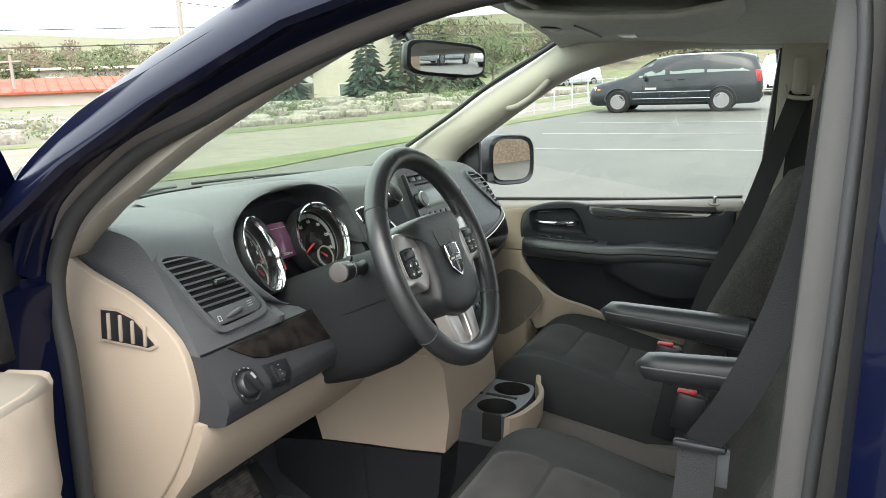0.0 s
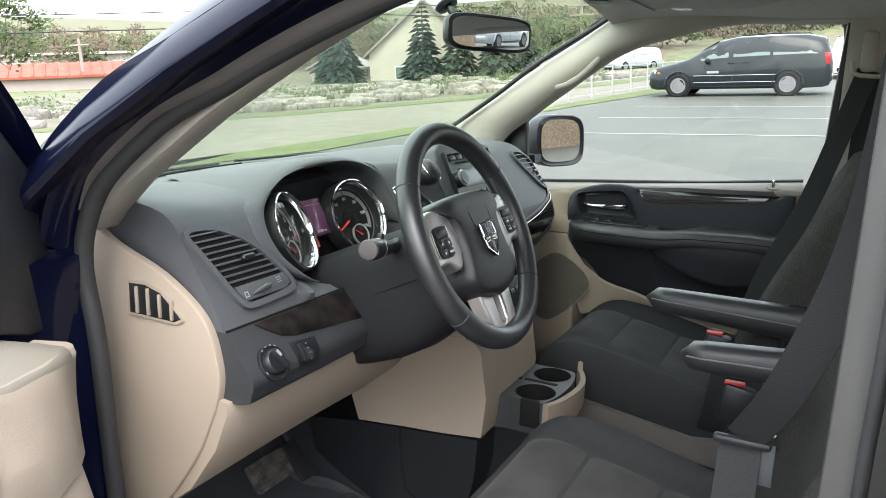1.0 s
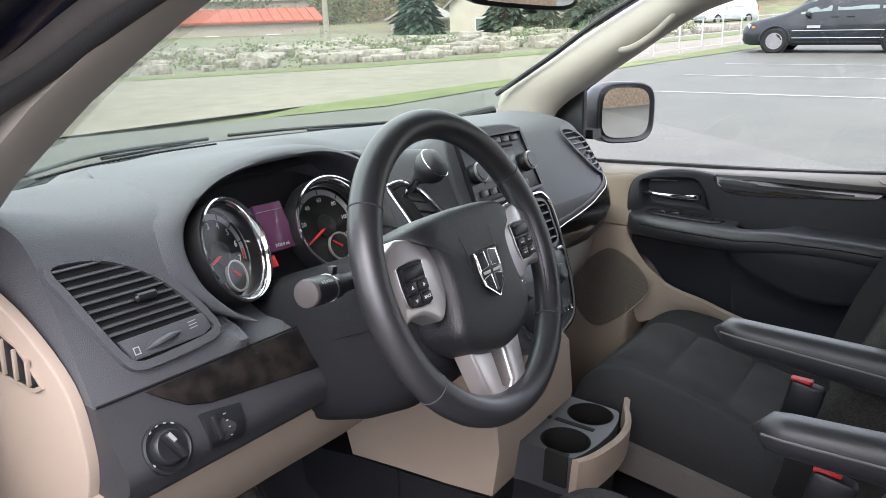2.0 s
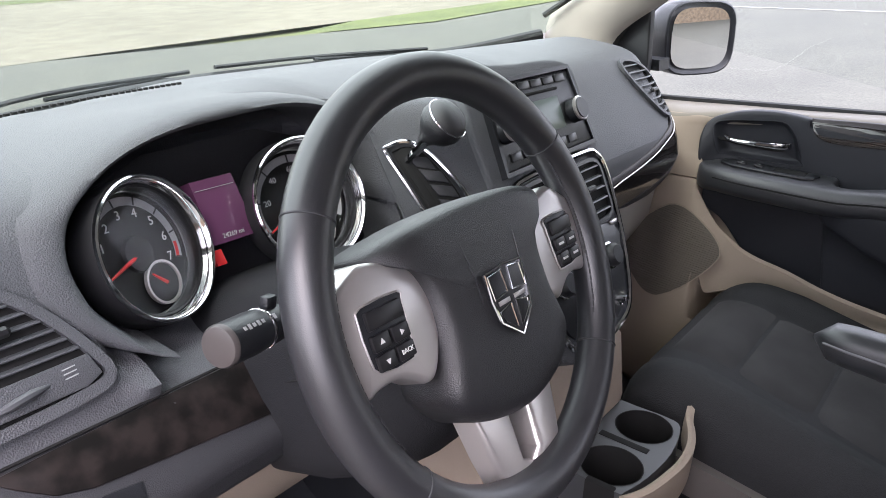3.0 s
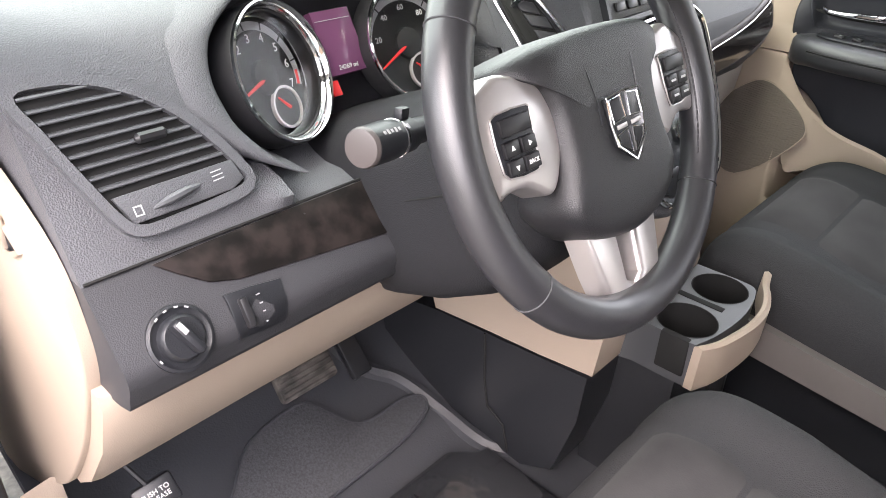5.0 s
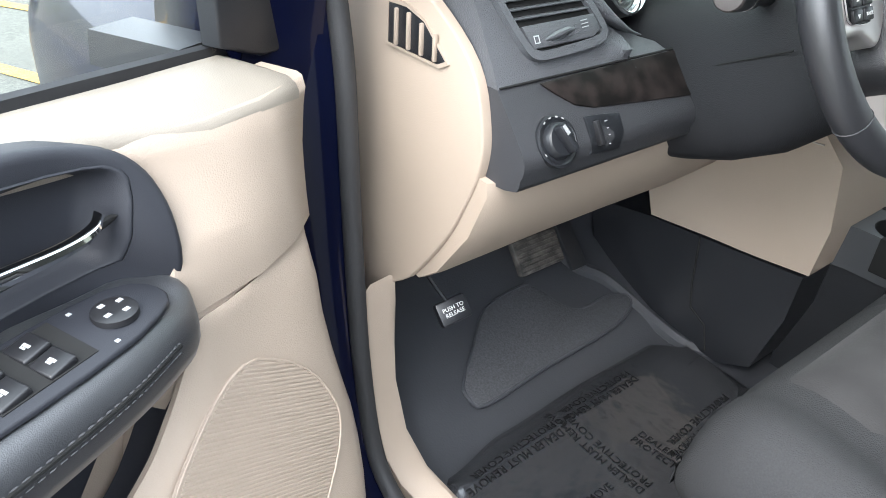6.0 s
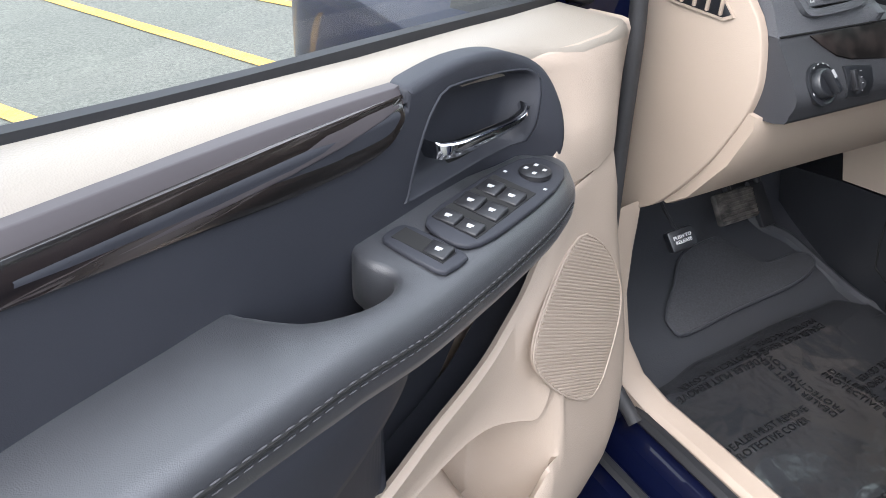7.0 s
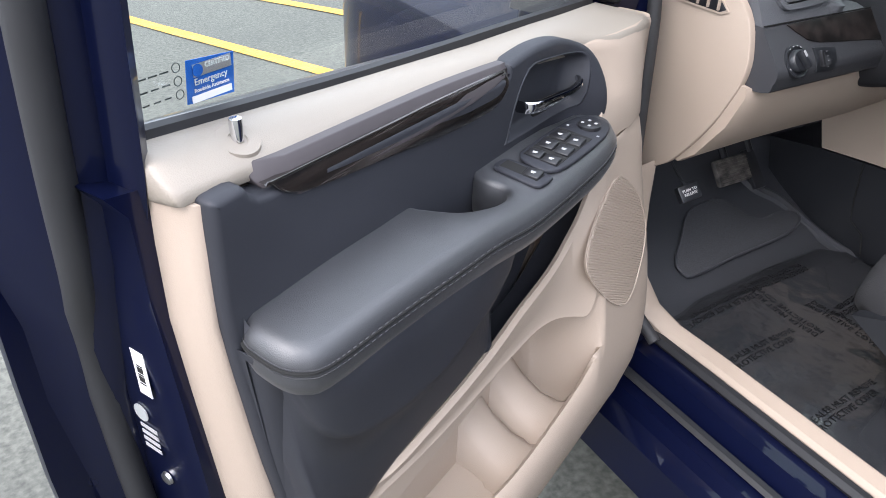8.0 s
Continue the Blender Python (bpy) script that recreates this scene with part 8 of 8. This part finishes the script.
out("grass_verge", flat([(6.4, 8.1), (8.5, 7.1), (12, 6.9), (19, 6.1), (25, 5.2), (40, 4.4), (60, 3.6), (60, 4.0), (28, 6.15), (20.4, 6.7), (13.1, 7.55), (8.1, 8.4)], 0.012), M_GRASS, "green grass verge between lot and road", "grass", kind="structure")
out("stone_yard", flat([(-30, 29), (8, 19.5), (12, 17), (15.6, 14.6), (22.1, 12.3), (33, 10.2), (60, 8.5), (60, 60), (-30, 60)], -0.02), M_FIELD, "bare stone yard across the road", "yard", kind="structure")
out("far_verge", flat([(-30, 27.6), (8, 18.3), (12, 15.7), (15.6, 13.4), (22.1, 11.0), (33, 9.0), (60, 7.1), (60, 8.5), (33, 10.2), (22.1, 12.3), (15.6, 14.6), (12, 17), (8, 19.5), (-30, 29)], 0.008), M_GRASS, "green verge on the far side of the road", "grass", kind="structure")


def stripe(a, b, w, material, label, group):
    a, b = Vector((*a, 0)), Vector((*b, 0))
    d = (b - a).normalized()
    n = Vector((-d.y, d.x, 0)) * w / 2
    k = 14
    rows = [[a.lerp(b, i / k) + n * (1 + 0.12 * noise.noise((i * 3.1, a.x, 1))) + Vector((0, 0, 0.006)), a.lerp(b, i / k) - n * (1 + 0.12 * noise.noise((i * 3.1, a.y, 7))) + Vector((0, 0, 0.006))] for i in range(k + 1)]
    out("parking_line", loft(rows, False, False), material, label, "parking line", group, "structure")


stripe((-1.35, 6.4), (0.15, 2.3), 0.10, M_YELLOW, "worn yellow parking line", "yellow parking lines")
stripe((-2.9, 6.4), (-0.85, 2.0), 0.10, M_YELLOW, "worn yellow parking line", "yellow parking lines")
stripe((-0.35, 6.1), (1.4, 1.9), 0.10, M_YELLOW, "worn yellow parking line", "yellow parking lines")
for x in (11.9, 15.2, 18.5):
    stripe((x, 4.4), (x, -4), 0.10, M_WHITELINE, "faded white parking line", "white parking lines")


def quads(pts, size, bm, up=0.3, rng=random):
    for p in pts:
        a = Vector((rng.uniform(-1, 1), rng.uniform(-1, 1), rng.uniform(-1, 1))).normalized()
        b = a.orthogonal().normalized()
        s = size * rng.uniform(0.6, 1.3)
        vs = [bm.verts.new(Vector(p) + q * s) for q in (a, b * 0.7, -a, -b * 0.7)]
        bm.faces.new(vs)


def tree(name, x, y, h, r, leaf, label, rng, trunk=0.3, n=900, lsize=0.16, group=""):
    """A broad-leaved tree: tapered trunk, limbs, a crown of leaf clumps with gaps."""
    t = thing(name, label=label, category="tree", group=group, turn=W @ pose(x, y, 0))
    bm = tube([(0, 0, -0.3), (0.05 * h * 0.1, 0, h * 0.25), (0, 0.03 * h * 0.2, h * 0.55)], [trunk * 0.5, trunk * 0.38, trunk * 0.15], 8)
    tips = []
    for k in range(9):
        a = k * 2.4 + rng.random()
        z0 = h * rng.uniform(0.2, 0.5)
        tip = Vector((math.cos(a) * r * rng.uniform(0.4, 0.8), math.sin(a) * r * rng.uniform(0.4, 0.8), h * rng.uniform(0.45, 0.92)))
        tips.append(tip)
        tube([(0, 0, z0), tip * 0.55 + Vector((0, 0, 0.1)), tip], [trunk * 0.16, trunk * 0.09, trunk * 0.03], 5, bm=bm)
    part("trunk", bm, M_BARK, t, "", True)
    cb = bmesh.new()
    cl = [t0 + Vector((rng.gauss(0, r * 0.22), rng.gauss(0, r * 0.22), rng.gauss(0, h * 0.07))) for t0 in tips for _ in range(4)]
    quads([c + Vector((rng.gauss(0, r * 0.13), rng.gauss(0, r * 0.13), rng.gauss(0, h * 0.05))) for c in cl for _ in range(n // len(cl))], lsize, cb, rng=rng)
    part("crown", cb, leaf, t, "uneven leafy crown", True)
    return t


def spruce(x, y, z, h, r, rng):
    t = thing("spruce_tree", label="dark blue-green spruce tree beside the house", category="tree", group="spruces", turn=W @ pose(x, y, z))
    part("trunk", tube([(0, 0, -0.3), (0, 0, h * 0.98)], [0.12, 0.02], 6), M_BARK, t, "", True)
    bm = bmesh.new()
    lv = 20
    for i in range(lv):
        z0 = h * (0.06 + 0.92 * i / lv)
        rr = r * (1 - i / lv) ** 0.85 + 0.05
        nb = max(5, int(15 * (1 - i / lv)) + 4)
        for k in range(nb):
            a = rng.uniform(0, 6.28)
            l = rr * rng.uniform(0.7, 1.1)
            d = Vector((math.cos(a), math.sin(a), 0))
            s = Vector((-d.y, d.x, 0)) * l * 0.22
            c = Vector((0, 0, z0))
            tip = c + d * l + Vector((0, 0, -l * 0.32))
            mid = c + d * l * 0.6 + Vector((0, 0, -l * 0.10))
            vs = [bm.verts.new(q) for q in (c, mid + s, tip, mid - s)]
            bm.faces.new(vs)
            vs = [bm.verts.new(q) for q in (c + Vector((0, 0, -0.1)), mid + s * 0.5 + Vector((0, 0, -l * 0.18)), tip, mid - s * 0.5 + Vector((0, 0, 0.1)))]
            bm.faces.new(vs)
    part("crown", bm, M_SPRUCE, t, "tiers of drooping needled boughs", True)


rng = random.Random(5)
for x, y, h, r in ((47.0, 26.6, 6.2, 2.0), (48.5, 24.6, 5.8, 1.9), (50.5, 22.4, 5.6, 2.1), (52.5, 21.0, 4.9, 1.8), (43.5, 31.3, 4.8, 2.2), (45.0, 33.3, 4.2, 2.0)):
    spruce(x, y, -0.2, h, r, rng)
tree("leafy_tree", 62, 22.5, 4.6, 3.2, M_LEAF, "bright green leafing tree by the road", rng, n=1100, lsize=0.22, group="roadside trees")
tree("leafy_tree", 20.6, 34.6, 5.4, 2.7, M_LEAF, "bright green leafing tree at the stone yard", rng, n=2400, lsize=0.13, group="roadside trees")
tree("leafy_tree", 84, 30, 7.2, 5.0, M_BUD, "tall brownish budding tree", rng, n=1100, lsize=0.3, group="roadside trees")
tree("leafy_tree", 90, 19, 6.8, 5.5, M_LEAF, "tall green tree behind the lot", rng, n=1100, lsize=0.3, group="roadside trees")

# woods on the far hill, as one mass of clumps
wood_b = bmesh.new()
pts = []
for k in range(460):
    a = radians(rng.uniform(-8, 100))
    d = rng.uniform(100, 175)
    h = rng.uniform(2.0, 6.0)
    cx, cy = d * math.cos(a), d * math.sin(a)
    z0 = 0.014 * (max(cx, cy) - 45) + 0.075 * max(0, max(cx, cy) - 75) - 0.3
    for _ in range(330):
        f = rng.random()
        g = 2.2 * math.sqrt(1.05 - f)
        pts.append((cx + rng.gauss(0, g), cy + rng.gauss(0, g), z0 + h * f))
half = len(pts) // 2
quads(pts[:half], 0.27, wood_b, rng=rng)
out("far_woods", wood_b, M_FARGREEN, "green woods on the far hillside", "woods", kind="stuff")
wood_c = bmesh.new()
quads(pts[half:], 0.25, wood_c, rng=rng)
out("bare_woods", wood_c, M_FARBROWN, "brown budding woods on the far hillside", "woods", kind="stuff")

# stone blocks and shrubs in the yard
st_b = bmesh.new()
for k in range(330):
    f = rng.random() ** 1.4
    x = rng.uniform(9, 46)
    y0 = interp(x, [(8, 20.0), (12, 17.8), (15.6, 15.4), (22, 13.2), (33, 11.0), (60, 9)])
    y = y0 + 0.4 + f * 13
    s = rng.uniform(0.25, 0.75)
    rbox((s * rng.uniform(0.8, 1.8), s * rng.uniform(0.6, 1.2), s * rng.uniform(0.4, 1.0)), (x, y, 0.1 * s), 0.16 * s, 2, bm=st_b, turn=Matrix.Rotation(rng.uniform(0, 3), 4, "Z") @ Matrix.Rotation(rng.uniform(-0.3, 0.3), 4, "X"))
out("stone_piles", st_b, M_STONE, "rows of pale landscaping stones in the yard", "stones", kind="stuff")
sh_b = bmesh.new()
for k in range(60):
    x = rng.uniform(9, 46)
    y = interp(x, [(8, 20.0), (12, 17.8), (15.6, 15.4), (22, 13.2), (33, 11.0), (60, 9)]) + rng.uniform(0.2, 10)
    quads([(x + rng.gauss(0, 0.35), y + rng.gauss(0, 0.35), abs(rng.gauss(0.22, 0.2))) for _ in range(90)], 0.06, sh_b, rng=rng)
out("low_shrubs", sh_b, M_LEAF, "low green shrubs among the stones", "shrubs", kind="stuff")


def building(name, x, y, z, turn, length, width, wall_h, roof_h, wallm, roofm, label, wins, over=0.4, seams=0, gable_wins=()):
    b = thing(name, label=label, category="building", turn=W @ pose(x, y, z, 0, 0, turn))
    lw = [(-width / 2, -1.5), (width / 2, -1.5), (width / 2, wall_h), (0, wall_h + roof_h), (-width / 2, wall_h)]
    part("wall", loft([[(s * length / 2, u, v) for u, v in lw] for s in (-1, 1)]), wallm, b, "", True)
    for sgn in (-1, 1):
        ru = [(0, wall_h + roof_h + 0.12), (sgn * (width / 2 + over), wall_h - over * roof_h / (width / 2) + 0.12), (sgn * (width / 2 + over), wall_h - over * roof_h / (width / 2) - 0.05), (0, wall_h + roof_h - 0.05)]
        part("roof", loft([[(s * (length / 2 + over), u, v) for u, v in ru] for s in (-1, 1)]), roofm, b, "", True)
        if seams:
            bm = bmesh.new()
            for k in range(seams):
                xx = -length / 2 + length * (k + 0.5) / seams
                loft([[(xx + e, u, v + g) for u, v, g in ((0, wall_h + roof_h + 0.12, 0), (0, wall_h + roof_h + 0.12, 0.09), (ru[1][0], ru[1][1], 0.09), (ru[1][0], ru[1][1], 0))] for e in (-0.04, 0.04)], bm=bm)
            part("roof_seams", bm, roofm, b, "", True)
    for s, v, ww, hh in wins:
        for sgn in (-1, 1):
            wn_ = part("window", rbox((ww, 0.08, hh), (s, sgn * (width / 2 + 0.01), v), 0), M_VANWHITE, b, "", True)
            part("pane", rbox((ww * 0.82, 0.10, hh * 0.82), (s, sgn * (width / 2 + 0.012), v), 0), M_DARKGLASS, wn_, "", True)
    for u, v, ww, hh in gable_wins:
        for sgn in (-1, 1):
            wn_ = part("window", rbox((0.08, ww, hh), (sgn * (length / 2 + 0.01), u, v), 0), M_VANWHITE, b, "", True)
            part("pane", rbox((0.10, ww * 0.82, hh * 0.82), (sgn * (length / 2 + 0.012), u, v), 0), M_DARKGLASS, wn_, "", True)
    return b


building("house", 54.5, 29.6, -0.5, 200, 11, 8.6, 2.5, 3.6, M_SIDING, M_ROOFGREY, "pale gabled house with steep grey roof", [(-2.5, 1.2, 1.0, 1.0), (1.5, 1.2, 1.0, 1.0)], gable_wins=[(-1.9, 1.0, 1.0, 1.0), (1.2, 1.0, 1.3, 1.0)])
building("annex", 52.5, 37.5, -0.5, 200, 5, 4, 1.6, 1.0, M_WALLPINK, M_ROOFGREY, "small tan building beside the house", [(0, 1.0, 0.9, 0.8)])
building("red_roof_shed", 38.0, 59.5, -1.05, 143.5, 34, 8, 2.2, 0.95, M_WALLPINK, M_ROOFRED, "long pale shed with rusty red metal roof", [(-3 + 5 * k, 0.75, 1.1, 0.8) for k in range(-2, 3)], seams=40)
building("tan_building", 66, 87, 0.6, 140, 34, 9, 3.0, 0.2, M_WALLPINK, M_SIDING, "low tan flat-roofed building in the distance", [(-8 + 4 * k, 1.6, 2.0, 1.0) for k in range(6)])
building("beige_hall", -9.7, -22, 0, 0, 40, 8, 5.5, 0.3, M_TANWALL, M_ROOFGREY, "long tan wall of a building behind the lot", [])


def pole(x, y, h, cross, label):
    p = thing("utility_pole", label=label, category="utility pole", group="utility poles", turn=W @ pose(x, y, 0))
    part("post", tube([(0, 0, -0.3), (0, 0, h)], [0.15, 0.10], 8), M_POLE, p, "", True)
    for k in range(cross):
        part("cross_arm", rbox((0.12, 2.2, 0.12), (0, 0, h - 0.5 - 0.8 * k), 0.01), M_POLE, p, "", True)


pole(28.2, 26.2, 8.5, 0, "weathered wooden utility pole")
pole(65.0, 20.7, 6.0, 2, "utility pole with two cross arms")
pole(40, 54, 4.0, 1, "distant weathered wooden utility pole")
for a, b in (((-20, 62, 4.6), (28.2, 26.2, 4.05)), ((-20, 62, 3.9), (28.2, 26.2, 3.30)), ((28.2, 26.2, 5.2), (65, 20.7, 5.4)), ((28.2, 26.2, 4.05), (90, 0, 4.5))):
    a, b = Vector(a), Vector(b)
    out("overhead_cable", tube([a.lerp(b, k / 12) - Vector((0, 0, 0.5 * math.sin(math.pi * k / 12))) for k in range(13)], 0.025, 5), M_RUBBER, "black cable strung between the roadside poles", "cable", "overhead cables")

# wire fence along the lot's far edge
fe = thing("wire_fence", label="low galvanised wire fence along the grass", category="fence", turn=W @ pose(26, 5.6, 0))
for k in range(22):
    fx = -7 + 1.8 * k
    part("post", tube([(fx, 0.9 - 0.095 * fx, -0.1), (fx, 0.9 - 0.095 * fx, 1.0)], 0.025, 6), M_GALV, fe, "", True)
for z in (0.12, 0.5, 0.95):
    part("wire", tube([(-7, 1.565, z), (30.8, -2.03, z)], 0.010, 5), M_GALV, fe, "", True)


def van(x, y, turn, paint, label, name="parked_minivan"):
    """A parked minivan: lofted body, side glass, wheels with spokes, lamps, mirrors."""
    v = thing(name, label=label, category="minivan", group="parked minivans", turn=W @ pose(x, y, 0, 0, 0, turn))
    # stations from nose to tail: y, low z, belt z, top z, half width, top half width
    ST = [(2.57, 0.42, 0.62, 0.70, 0.66, 0.55), (2.50, 0.26, 0.68, 0.80, 0.82, 0.66), (2.30, 0.22, 0.76, 0.90, 0.93, 0.76), (1.75, 0.22, 0.86, 1.02, 0.98, 0.80), (1.35, 0.22, 0.98, 1.13, 0.99, 0.78), (0.95, 0.22, 1.04, 1.38, 0.99, 0.72), (0.50, 0.22, 1.08, 1.62, 0.99, 0.72), (0.0, 0.22, 1.10, 1.72, 0.99, 0.74), (-1.0, 0.22, 1.12, 1.75, 0.99, 0.75), (-1.9, 0.22, 1.14, 1.72, 0.98, 0.74), (-2.35, 0.24, 1.13, 1.62, 0.95, 0.70), (-2.52, 0.28, 1.00, 1.25, 0.92, 0.72), (-2.58, 0.40, 0.90, 0.98, 0.86, 0.76)]
    rings = []
    for yy, zl, zb, zt, hw, tw in ST:
        r = [(hw * 0.93, zl), (hw, zl + 0.12), (hw * 1.005, (zl + zb) / 2), (hw * 0.985, zb), ((hw * 0.45 + tw * 0.55), zb + (zt - zb) * 0.62), (tw, zb + (zt - zb) * 0.93), (tw * 0.6, zt), (0.0, zt + 0.015)]
        rings.append([(a, yy, b) for a, b in r] + [(-a, yy, b) for a, b in reversed(r[:-1])])
    part("body", loft(rings), paint, v, "", True, 50)

    def side_at(yy, f):
        """Half width and height on the glass at share f from belt to roof."""
        k = interp(-yy, [(-s[0], s[1:]) for s in ST])
        zl, zb, zt, hw, tw = k
        return (hw * 0.985 + (tw - hw * 0.985) * f * 1.02), zb + (zt - zb) * 0.93 * f

    def glass(y0, y1, f0, f1, lab):
        for sgn in (-1, 1):
            rows = []
            for yy in [y0 + (y1 - y0) * i / 6 for i in range(7)]:
                rr_ = []
                for f in (f0, (f0 + f1) / 2, f1):
                    a, b = side_at(yy, f)
                    rr_.append((sgn * (a + 0.012), yy, b))
                rows.append(rr_)
            part("window", thick_sheet(rows, 0.008), M_DARKGLASS, v, lab, True)

    glass(0.98, 0.20, 0.08, 0.84, "tinted front window")
    glass(0.06, -0.94, 0.08, 0.90, "tinted sliding door window")
    glass(-1.02, -2.20, 0.08, 0.88, "tinted rear side window")
    part("windscreen", thick_sheet([[(u * w, yy, z) for u in (-1, -0.5, 0, 0.5, 1)] for yy, z, w in ((1.33, 1.10, 0.74), (0.95, 1.392, 0.66), (0.55, 1.63, 0.60))], 0.01), M_DARKGLASS, v, "dark windscreen", True)
    part("rear_window", thick_sheet([[(u * w, yy, z) for u in (-1, 0, 1)] for yy, z, w in ((-2.40, 1.56, 0.60), (-2.56, 1.12, 0.68))], 0.01), M_DARKGLASS, v, "dark rear window", True)
    for yy in (1.62, -1.46):
        for sgn in (-1, 1):
            m = axes_pose((sgn * 0.90, yy, 0.335), (0, 1, 0), (sgn, 0, 0))
            w = part("wheel", lathe([(0.10, 0.0), (0.335, 0.0), (0.338, 0.03), (0.338, 0.10), (0.315, 0.125), (0.225, 0.118), (0.215, 0.08), (0.001, 0.075)], m, 30), M_TYRE, v, "black tyre on alloy rim", True)
            part("rim", lathe([(0.225, 0.085), (0.228, 0.120), (0.205, 0.122), (0.198, 0.088)], m, 30), M_ALLOY, w, "bright alloy rim", True)
            for k in range(10):
                part("spoke", rbox((0.19, 0.018, 0.02), (0, 0, 0), 0.004, turn=m @ Matrix.Rotation(k * 2 * math.pi / 10 + (0.12 if k % 2 else -0.12), 4, "Z") @ Matrix.Translation((0.11, 0, 0.108))), M_ALLOY, w, "", True)
            part("hub_cap", lathe([(0.045, 0.10), (0.04, 0.125), (0.001, 0.126)], m, 16), M_ALLOY, w, "", True)
            part("wheel_arch", tube([(sgn * 0.985, yy + 0.41 * math.cos(a), 0.335 + 0.41 * math.sin(a)) for a in [math.pi * k / 14 for k in range(15)]], 0.028, 6), paint, v, "", True)
            part("wheel_well", lathe([(0.385, 0.0), (0.385, 0.083), (0.34, 0.084)], m, 26), M_TYRE, v, "", True)
    for sgn in (-1, 1):
        part("headlight", rbox((0.26, 0.22, 0.13), (sgn * 0.74, 2.32, 0.74), 0.03, turn=Matrix.Rotation(sgn * radians(-28), 4, "Z")), M_LAMPGLASS, v, "clear headlight", True)
        part("indicator", rbox((0.06, 0.16, 0.07), (sgn * 0.90, 2.20, 0.72), 0.02), M_AMBER, v, "amber indicator", True)
        part("tail_light", rbox((0.12, 0.16, 0.34), (sgn * 0.87, -2.44, 1.03), 0.03), M_REDLAMP, v, "red tail light", True)
        part("door_mirror", rbox((0.20, 0.12, 0.15), (sgn * 1.08, 0.78, 1.06), 0.04, 3), paint, v, "", True)
        for yy in (-0.02 + 0.12, -0.28):
            part("door_handle", rbox((0.03, 0.20, 0.035), (sgn * 0.995, yy, 0.98), 0.01), paint, v, "", True)
        for yy in (0.86, -0.06, -1.16):
            part("door_gap", rbox((0.006, 0.010, 0.66), (sgn * 0.992, yy, 0.62), 0), M_TYRE, v, "", True)
        for zz in (0.62, 0.42):
            part("side_moulding", rbox((0.02, 2.3, 0.018), (sgn * 0.998, 0.02, zz), 0.008), M_VANSILVER, v, "bright side strip", True)
        part("sill_strip", rbox((0.03, 2.2, 0.05), (sgn * 0.965, 0.05, 0.30), 0.01), M_TYRE, v, "", True)
        part("roof_rail", tube([(sgn * 0.66, -0.1, 1.745), (sgn * 0.665, -1.0, 1.775), (sgn * 0.66, -1.95, 1.74)], 0.016, 6), M_TYRE, v, "", True)
    part("side_print", rbox((0.004, 0.34, 0.07), (-0.998, 0.62, 0.72), 0), M_DIMPRINT, v, "white lettering bar", True)
    part("front_bumper", rbox((1.5, 0.16, 0.18), (0, 2.48, 0.40), 0.05, 3), M_TYRE, v, "", True)
    part("grille", rbox((0.9, 0.06, 0.16), (0, 2.53, 0.62), 0.02), M_TYRE, v, "", True)
    part("rear_bumper", rbox((1.7, 0.16, 0.20), (0, -2.52, 0.48), 0.05, 3), paint, v, "", True)
    return v


van(23.95, 2.58, 0, M_VANBLACK, "black parked minivan with alloy wheels")
van(37.0, -0.6, 92, M_VANWHITE, "white parked minivan beyond the lot")
van(60, 15.0, 60, M_VANSILVER, "pale silver minivan parked beside the road")
van(19.4, -32.4, -124, M_VANSILVER, "silver minivan parked behind the lot lines")
van(22.0, -29.6, -124, M_VANWHITE, "white minivan parked behind the silver one")
